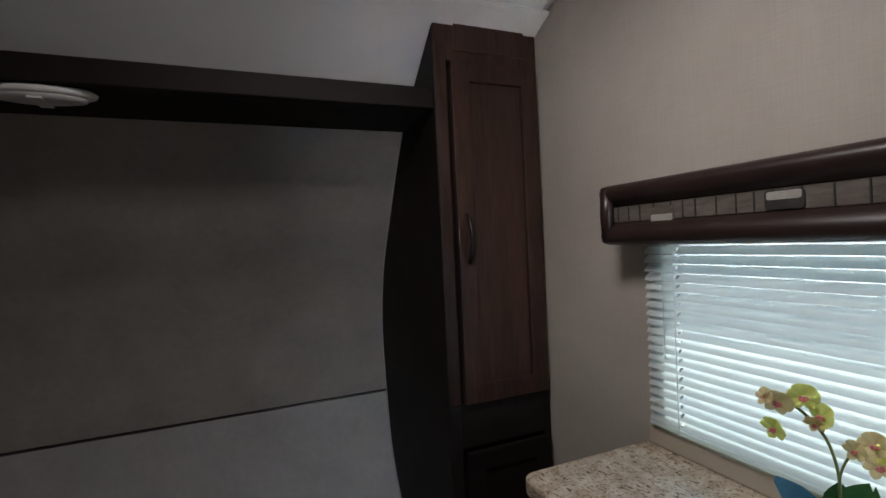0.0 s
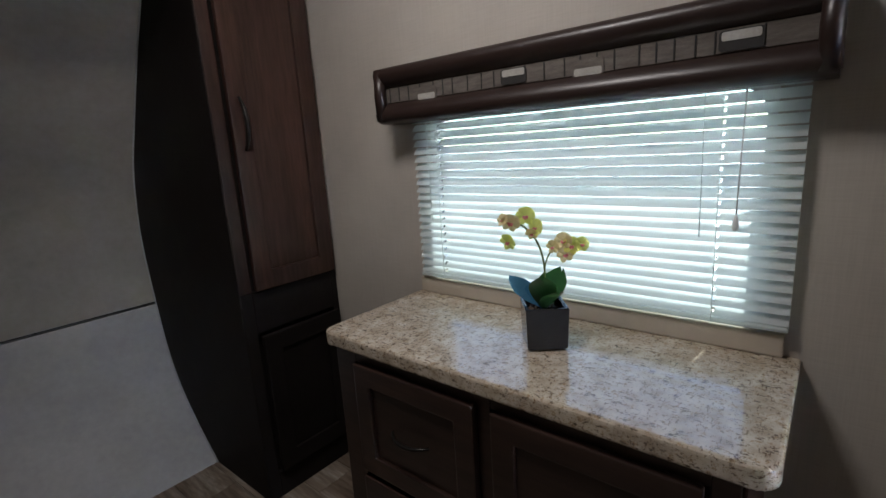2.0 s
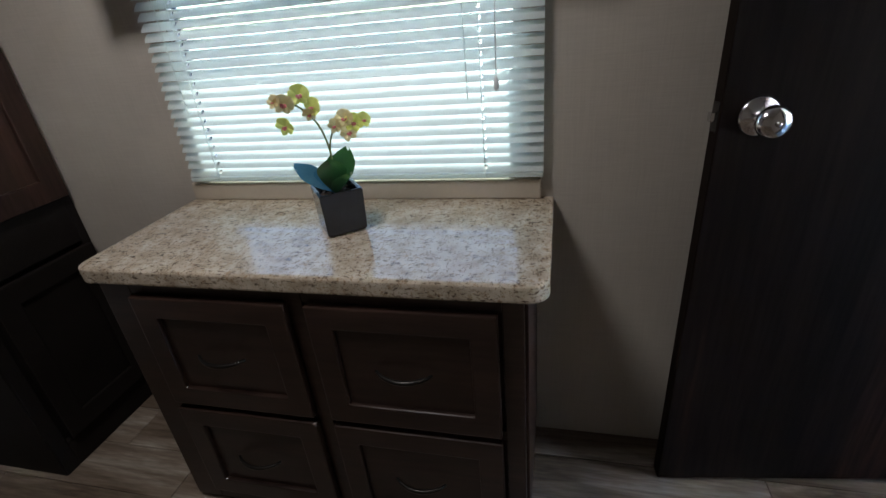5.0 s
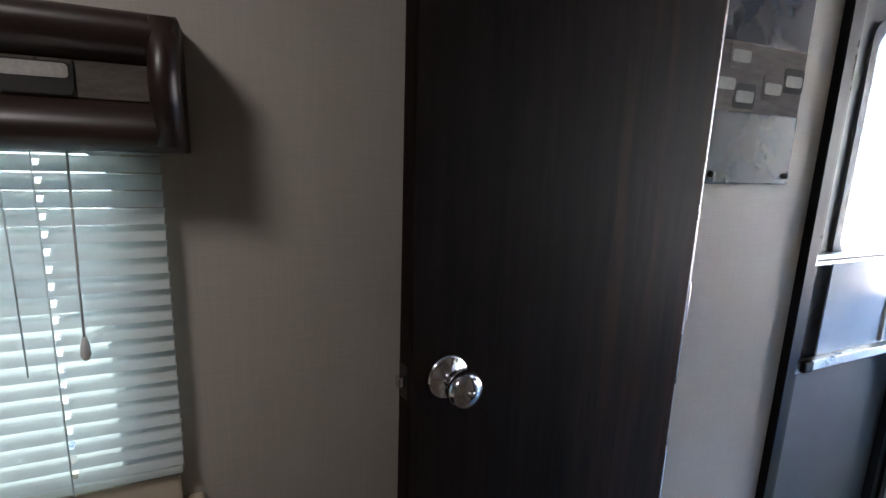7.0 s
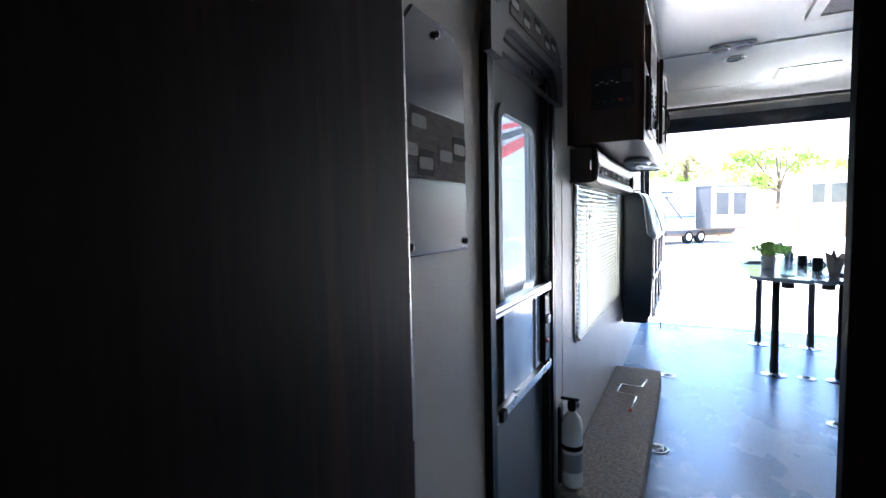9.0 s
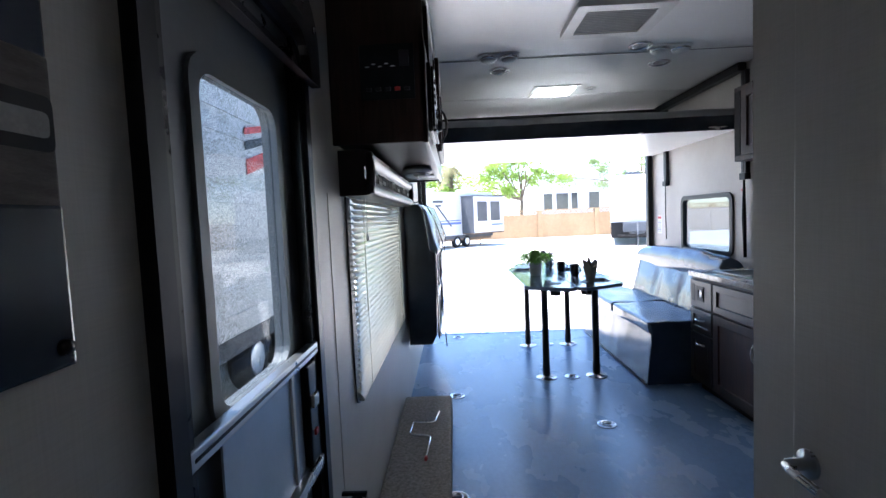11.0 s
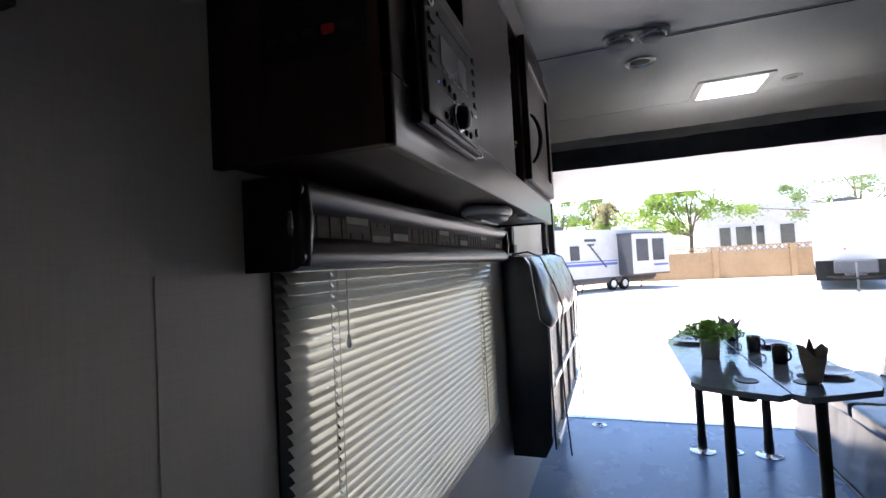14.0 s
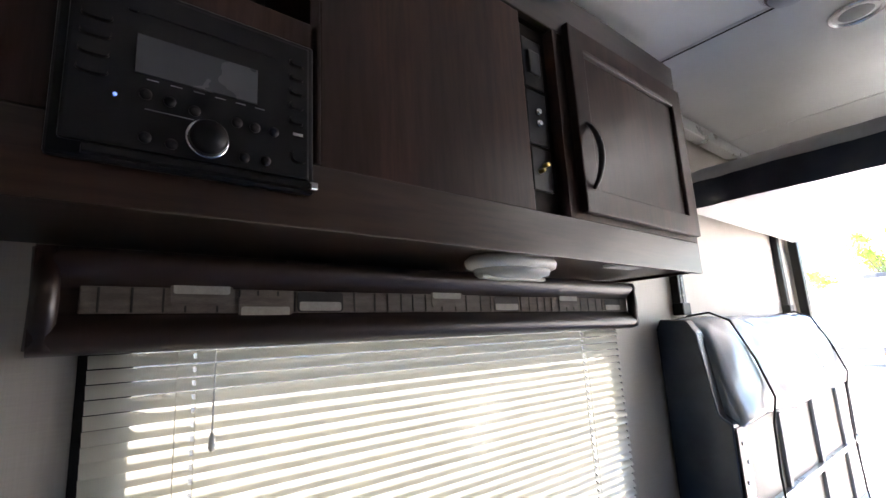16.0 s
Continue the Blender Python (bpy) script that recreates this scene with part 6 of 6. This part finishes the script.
# notices on the wall
ns = thing("warning_sticker", (WEST, -5.52, 1.1), "white wall notice with red header and unreadable lines", "sticker")
part("sheet", box(WEST + 0.0005, WEST + 0.0025, -5.60, -5.50, 1.05, 1.24, 0.0005), WHITE_PLASTIC, ns)
part("header_bar", box(WEST + 0.0026, WEST + 0.0036, -5.59, -5.51, 1.205, 1.23, 0.0002), RED, ns)
for k in range(7):
    part("text_bar", box(WEST + 0.0026, WEST + 0.0034, -5.59, -5.515, 1.07 + k * 0.018, 1.077 + k * 0.018, 0.0002), BLUE if k % 2 else GREY_PLASTIC, ns)
for k in range(3):
    solid("wall_mark", box(WEST + 0.0005, WEST + 0.0016, -4.10 + 0.02 * k, -4.087 + 0.02 * k, 1.42, 1.435, 0.0003), RED, "tiny red printed mark on the wall", "mark", "red wall marks")
for yy in (REAR - 0.0, ):
    for xx in (WEST + 0.03, EAST - 0.05):
        solid("trim_rear_post", box(xx - 0.02, xx + 0.03, REAR - 0.05, REAR + 0.02, 0.0, 1.98, 0.005), BLACK, "black rubber seal post of the rear doorway", "trim", kind="structure")

# straps hanging from the rear west rails
for yy, z1 in ((-4.02, 1.52), (-5.34, 1.56)):
    solid("hanging_strap", sweep([(WEST + 0.03, yy, z1 - 0.02), (WEST + 0.028, yy - 0.005, z1 - 0.3), (WEST + 0.03, yy + 0.01, 0.92 if yy > -5 else 1.0)], 0.012, 8, radii=[0.008, 0.016, 0.012] if yy > -5 else [0.005, 0.006, 0.006]), BLACK, "black strap hanging from the lift rail", "strap", "hanging straps")

# ---- yard ----


def yard_x(px, d):
    return 0.776 - d * (0.05 + px)


# block wall with posts and lattice top
FD = -37.5
fw = thing("block_wall", (-5, FD, GROUND), "tan block yard wall with posts and lattice coping", "wall")
for k in range(12):
    x0 = 12 - k * 4.4
    part("wall_panel", box(x0 - 4.40, x0 - 0.35, FD - 0.1, FD + 0.1, GROUND, 1.30, 0.02), FENCE, fw)
    part("post", box(x0 - 0.35, x0, FD - 0.2, FD + 0.2, GROUND, 1.62, 0.03), FENCE, fw)
    part("coping", box(x0 - 4.40, x0 - 0.35, FD - 0.12, FD + 0.12, 1.56, 1.64, 0.02), FENCE, fw)
    lat = bmesh.new()
    for j in range(10):
        xx = x0 - 0.55 - j * 0.41
        sweep([(xx - 0.15, FD, 1.30), (xx + 0.15, FD, 1.56)], 0.035, 5, bm=lat)
        sweep([(xx + 0.15, FD, 1.30), (xx - 0.15, FD, 1.56)], 0.035, 5, bm=lat)
    part("lattice", lat, FENCE, fw)

TR_WHITE = surface("trailer_siding", (0.40, 0.40, 0.405), (0.47, 0.47, 0.47), 1.5, 0.4, grain_amount=0.05, bump_amount=0.02)
TR_GREY = surface("trailer_grey", (0.055, 0.06, 0.068), (0.08, 0.085, 0.095), 1.5, 0.6, spec=0.2, grain_amount=0.05, bump_amount=0.02)
TYRE = surface("tyre_rubber", (0.014, 0.014, 0.015), (0.022, 0.022, 0.023), 8, 0.85, spec=0.08)
UNDERBODY = surface("brown_underbody", (0.09, 0.06, 0.04), (0.15, 0.105, 0.07), 3, 0.8, grain_amount=0.3)
DARK_GLASS = surface("dark_trailer_window", (0.03, 0.035, 0.04), (0.05, 0.055, 0.06), 1.0, 0.08, grain_amount=0.02, bump_amount=0.0, rough_var=0.02)


def local_frame(x, y, yaw):
    m = Matrix.Translation((x, y, GROUND)) @ pose(0, 0, 0, 0, 0, yaw)

    def at(bm):
        bmesh.ops.transform(bm, matrix=m, verts=bm.verts)
        return bm
    return at


def side_trailer():
    """The trailer parked alongside, seen through the entry door's window."""
    t = thing("travel_trailer", (4.2, -6.0, GROUND), "white travel trailer with red and dark slanted stripes parked alongside", "trailer")
    part("body", prism([(3.0, 0.25), (3.0, 2.75), (3.12, 2.92), (5.3, 2.92), (5.4, 2.75), (5.4, 0.25)], "y", -12.0, -0.6, 0.02), TR_WHITE, t)
    for k in range(10):
        part("siding_rib", box(2.99, 3.0, -11.95, -0.65, 0.45 + k * 0.22, 0.463 + k * 0.22, 0.003), TR_WHITE, t)
    for dz, h, m in ((0.0, 0.16, RED), (0.26, 0.09, TR_GREY), (0.42, 0.07, RED)):
        part("stripe", prism([(-5.4, 1.86 + dz), (-5.4, 1.86 + dz + h), (-8.2, 2.66 + dz * 0.6 + h), (-8.2, 2.66 + dz * 0.6)], "x", 2.984, 2.989), m, t)
    part("skirt", box(3.03, 5.37, -11.9, -0.7, 0.05, 0.25, 0.01), TR_GREY, t)
    for yy in (-5.6, -6.5):
        wh = part("wheel", lathe([(0.05, -0.1), (0.30, -0.1), (0.34, -0.06), (0.34, 0.06), (0.30, 0.1), (0.05, 0.1)], (3.2, yy, GROUND + 0.34), axis="x", seg=28), TYRE, t)
        part("rim", lathe([(0.02, -0.115), (0.16, -0.11), (0.19, -0.102)], (3.2, yy, GROUND + 0.34), axis="x", seg=24), ALUMINIUM, wh)
    for yy in (-1.5, -11.0):
        part("stand", box(3.3, 3.4, yy, yy + 0.1, GROUND, 0.26, 0.005), BLACK_STEEL, t)
    return t


side_trailer()


def travel_trailer(x, y, yaw):
    """A long trailer; its side with the slide-out looks along local +y, its length lies along local x."""
    at = local_frame(x, y, yaw)
    t = thing("travel_trailer", (x, y, GROUND), "white travel trailer with blue stripes and grey slide-out", "trailer")
    part("body", at(prism([(-3.40, 0.75), (4.6, 0.75), (4.6, 2.9), (4.3, 3.35), (-3.40, 3.35)], "y", -2.45, 0.0, 0.05)), TR_WHITE, t)
    for k in range(9):
        part("siding_rib", at(box(-0.25, 4.5, 0.0, 0.012, 0.95 + k * 0.2, 0.965 + k * 0.2, 0.004)), TR_WHITE, t)
    for za, zb in ((1.42, 1.55), (1.62, 1.68)):
        part("stripe", at(box(-0.2, 4.4, 0.013, 0.02, za, zb, 0.003)), BLUE, t)
    part("slash", at(prism([(0.6, 1.3), (0.75, 1.3), (2.0, 2.6), (1.85, 2.6)], "y", 0.013, 0.02)), TR_GREY, t)
    part("logo_bar", at(box(1.35, 2.2, 0.013, 0.02, 2.72, 2.86, 0.003)), TR_GREY, t)
    part("logo_bar", at(box(1.5, 2.0, 0.013, 0.02, 2.5, 2.6, 0.003)), TR_GREY, t)
    w = part("window", at(box(2.6, 3.25, 0.01, 0.03, 1.75, 2.5, 0.03)), DARK_GLASS, t)
    part("skirt", at(box(-3.38, 4.6, -2.4, -0.03, 0.55, 0.76, 0.01)), TR_GREY, t)
    so = part("slide_out", at(box(-3.3, -0.3, 0.0, 0.95, 0.85, 3.05, 0.03)), TR_WHITE, t)
    part("slide_end", at(box(-0.30, -0.27, 0.02, 0.97, 0.85, 3.05, 0.01)), TR_GREY, so, "grey slide-out end wall")
    for xa in (-2.9, -1.6):
        part("slide_window", at(box(xa, xa + 0.95, 0.95, 0.965, 1.55, 2.75, 0.03)), DARK_GLASS, so)
    part("slide_stripe", at(box(-3.2, -2.0, 0.951, 0.96, 1.25, 1.36, 0.003)), BLUE, so)
    for xa in (-0.75, 0.15):
        wh = part("wheel", at(lathe([(0.34, -0.3), (0.36, -0.26), (0.36, -0.12), (0.33, -0.08), (0.2, -0.07)], (xa, 0.05, 0.36), axis="y", seg=24)), TYRE, t)
        part("rim", at(lathe([(0.2, -0.075), (0.18, -0.055), (0.05, -0.04)], (xa, 0.05, 0.36), axis="y", seg=20)), WHITE_PLASTIC, wh)
    part("slide_skirt", at(box(-3.28, -0.32, 0.02, 0.96, 0.78, 0.86, 0.01)), UNDERBODY, so, "brown underside rail")
    part("chassis", at(box(-3.2, 4.4, -0.35, -0.05, 0.42, 0.56, 0.02)), UNDERBODY, t, "rusty brown chassis rail")
    for xa in (-2.4, 2.2, 3.8):
        part("stabiliser", at(sweep([(xa, -0.2, 0.5), (xa + 0.25, -0.15, 0.02)], 0.035, 6)), UNDERBODY, t)
    part("hatch_door", at(box(3.5, 4.2, 0.013, 0.022, 0.95, 1.35, 0.01)), TR_WHITE, t, "white storage hatch")
    part("slide_roof", at(box(-3.34, -0.24, 0.0, 1.0, 3.05, 3.11, 0.01)), TR_GREY, so)
    for xa in (-2.0, 1.5, 3.2):
        part("roof_unit", at(box(xa - 0.35, xa + 0.35, -1.6, -0.9, 3.35, 3.62, 0.06)), TR_GREY if xa == 3.2 else TR_WHITE, t)
    return t


def nose_trailer(x, y, yaw):
    """A tall trailer seen from its front cap, with drawbar and bottles."""
    at = local_frame(x, y, yaw)
    t = thing("travel_trailer", (x, y, GROUND), "white trailer with black lower nose and drawbar", "trailer")
    part("body", at(prism([(0.0, 0.9), (0.0, 2.4), (-0.15, 3.1), (-0.6, 3.55), (-1.2, 3.7), (-8.5, 3.7), (-8.5, 0.9)], "y", -1.25, 1.25, 0.06)), TR_WHITE, t)
    part("lower_nose", at(box(-8.4, 0.03, -1.24, 1.24, 0.40, 1.22, 0.03)), TYRE, t, "black lower body")
    part("roof_unit", at(box(-4.2, -3.2, -0.4, 0.4, 3.7, 4.0, 0.06)), TR_GREY, t)
    part("drawbar", at(sweep([(0.0, -0.9, 0.55), (1.25, 0.0, 0.55), (0.0, 0.9, 0.55)], 0.05, 8)), TYRE, t)
    part("jack", at(sweep([(1.2, 0, 0.02), (1.2, 0, 1.15)], 0.045, 10)), TR_GREY, t)
    for s in (-0.19, 0.19):
        part("gas_bottle", at(lathe([(0.14, 0.62), (0.155, 0.66), (0.155, 1.05), (0.10, 1.14), (0.05, 1.16)], (0.45, s, 0), seg=20)), TR_GREY, t)
    part("cover", at(box(0.25, 0.66, -0.66, 0.66, 0.72, 1.22, 0.06)), TR_GREY, t)
    part("clearance_light", at(box(0.005, 0.02, -0.3, -0.22, 1.65, 1.70, 0.004)), RED, t)
    return t


travel_trailer(0.58, -29.3, 48)
nose_trailer(-8.45, -24.9, 72)

# far white house with windows
ho = thing("house", (-13, -58, GROUND), "far white building with dark windows behind the wall", "house")
part("wall", box(-19.5, -8.6, -66, -58, GROUND, 4.9, 0.03), TR_WHITE, ho)
part("roof", prism([(-20, 4.9), (-8.2, 4.9), (-9.5, 5.9), (-18.5, 5.9)], "y", -66.3, -57.7), TR_WHITE, ho)
for xa, xb in ((-11.0, -10.0), (-12.9, -11.5), (-14.0, -13.3), (-16.6, -15.4)):
    wi = part("window", box(xa, xb, -58.0, -57.94, 1.7, 3.7, 0.01), DARK_GLASS, ho)
    part("frame", box(xa - 0.08, xb + 0.08, -57.99, -57.93, 3.7, 3.8, 0.01), TR_WHITE, wi)

BARK = surface("bark", (0.10, 0.075, 0.05), (0.17, 0.13, 0.09), 6, 0.9, stretch=(1, 1, 0.2), grain=30, grain_amount=0.5, bump_amount=0.6)
CROWN = slat_material("tree_leaf", (0.17, 0.26, 0.06), (0.26, 0.38, 0.07), 0.4, 0.6, 0.3)
CROWN_OLIVE = slat_material("olive_leaf", (0.16, 0.22, 0.11), (0.22, 0.30, 0.12), 0.4, 0.6, 0.3)
FROND = surface("palm_frond", (0.12, 0.13, 0.04), (0.24, 0.20, 0.09), 1.2, 0.7)


def tree(x, y, height, spread, seed, leaf, leaves=2600, clumps=26):
    rnd = random.Random(seed)
    t = thing("tree", (x, y, GROUND), "leafy yard tree with open uneven crown", "tree", "yard trees")
    base, fork = Vector((x, y, GROUND)), Vector((x + rnd.uniform(-0.3, 0.3), y, GROUND + height * 0.38))
    part("trunk", sweep([base, (base + fork) / 2 + Vector((0.12, 0, 0)), fork], 0.2, 10, radii=[0.24, 0.18, 0.14]), BARK, t)
    tips = []
    for k in range(clumps):
        a, el = rnd.uniform(0, 6.283), rnd.uniform(0.1, 1.5)
        l = height * rnd.uniform(0.34, 0.62)
        tip = fork + Vector((math.cos(a) * math.cos(el) * l * spread, math.sin(a) * math.cos(el) * l * spread, math.sin(el) * l))
        if k < 12:
            mid = (fork + tip) / 2 + Vector((rnd.uniform(-0.3, 0.3), rnd.uniform(-0.3, 0.3), 0.2))
            part("limb", sweep([fork, mid, tip], 0.06, 6, radii=[0.10, 0.055, 0.02]), BARK, t)
        tips.append((tip, rnd.uniform(0.45, 0.95)))
    bm = bmesh.new()
    for k in range(leaves):
        c, r = rnd.choice(tips)
        p = c + Vector((rnd.gauss(0, r * 0.55), rnd.gauss(0, r * 0.55), rnd.gauss(0, r * 0.42)))
        d = Vector((rnd.uniform(-1, 1), rnd.uniform(-1, 1), rnd.uniform(-1, 0.4))).normalized()
        s = d.orthogonal().normalized() * rnd.uniform(0.07, 0.12)
        l = rnd.uniform(0.18, 0.32)
        bm.faces.new([bm.verts.new(q) for q in (p, p + d * l * 0.5 + s, p + d * l, p + d * l * 0.5 - s)])
    tagged(part("crown", bm, leaf, t), kind="stuff")
    return t


tree(-5.3, -43, 8.2, 1.05, 5, CROWN, 6500, 40)
tree(-17.0, -46, 10.0, 1.3, 8, CROWN_OLIVE, 5200, 36)
tree(5.5, -50, 9.0, 1.2, 11, CROWN, 4200, 30)
tree(2.6, -54, 8.0, 1.1, 15, CROWN_OLIVE, 3000, 24)
pa = thing("palm_tree", (1.0, -47, GROUND), "palm with drooping dry fronds", "palm", "yard trees")
part("trunk", sweep([(1.0, -47, GROUND), (1.05, -47, 2.6), (1.0, -47, 6.2)], 0.2, 10, radii=[0.26, 0.2, 0.17]), BARK, pa)
rnd = random.Random(31)
for k in range(26):
    a, lift = rnd.uniform(0, 6.283), rnd.uniform(-0.9, 0.9)
    bm = bmesh.new()
    pts = []
    for j in range(7):
        t = j / 6
        pts.append(Vector((1.0 + math.cos(a) * 1.5 * t, -47 + math.sin(a) * 1.5 * t, 6.2 + 1.1 * lift * t - 1.3 * t * t)))
    for j in range(6):
        d = (pts[j + 1] - pts[j])
        s = d.cross(Vector((0, 0, 1))).normalized()
        for sg in (-1, 1):
            q = pts[j] + s * sg * 0.42 * math.sin(math.pi * (j + 1) / 7.5) + Vector((0, 0, -0.25))
            bm.faces.new([bm.verts.new(v) for v in (pts[j], pts[j + 1], q + d * 0.6)])
    part("frond", bm, FROND, pa)

# ---- bedroom floor planks ----
pb = thing("floor_bedroom", (0, 1, -0.01), "grey-brown wood plank vinyl floor of the bedroom", "floor", kind="structure")
plank_mesh = mesh_of("plank", box(-0.072, 0.072, -0.45, 0.45, -0.010, 0.0, 0.0012, 1), PLANK)
rnd = random.Random(77)
for i in range(18):
    xx = WEST + 0.073 + i * 0.1455
    off = rnd.uniform(0, 0.9)
    for j in range(5):
        y0 = max(-0.598, -0.60 - off + j * 0.902)
        y1 = min(2.5, -0.60 - off + j * 0.902 + 0.90)
        if y1 - y0 > 0.02:
            p = new("plank", plank_mesh)
            under(p, pb)
            p.matrix_basis = pose(xx, (y0 + y1) / 2, 0.0) @ Matrix.Diagonal((1, (y1 - y0) / 0.9, 1, 1))
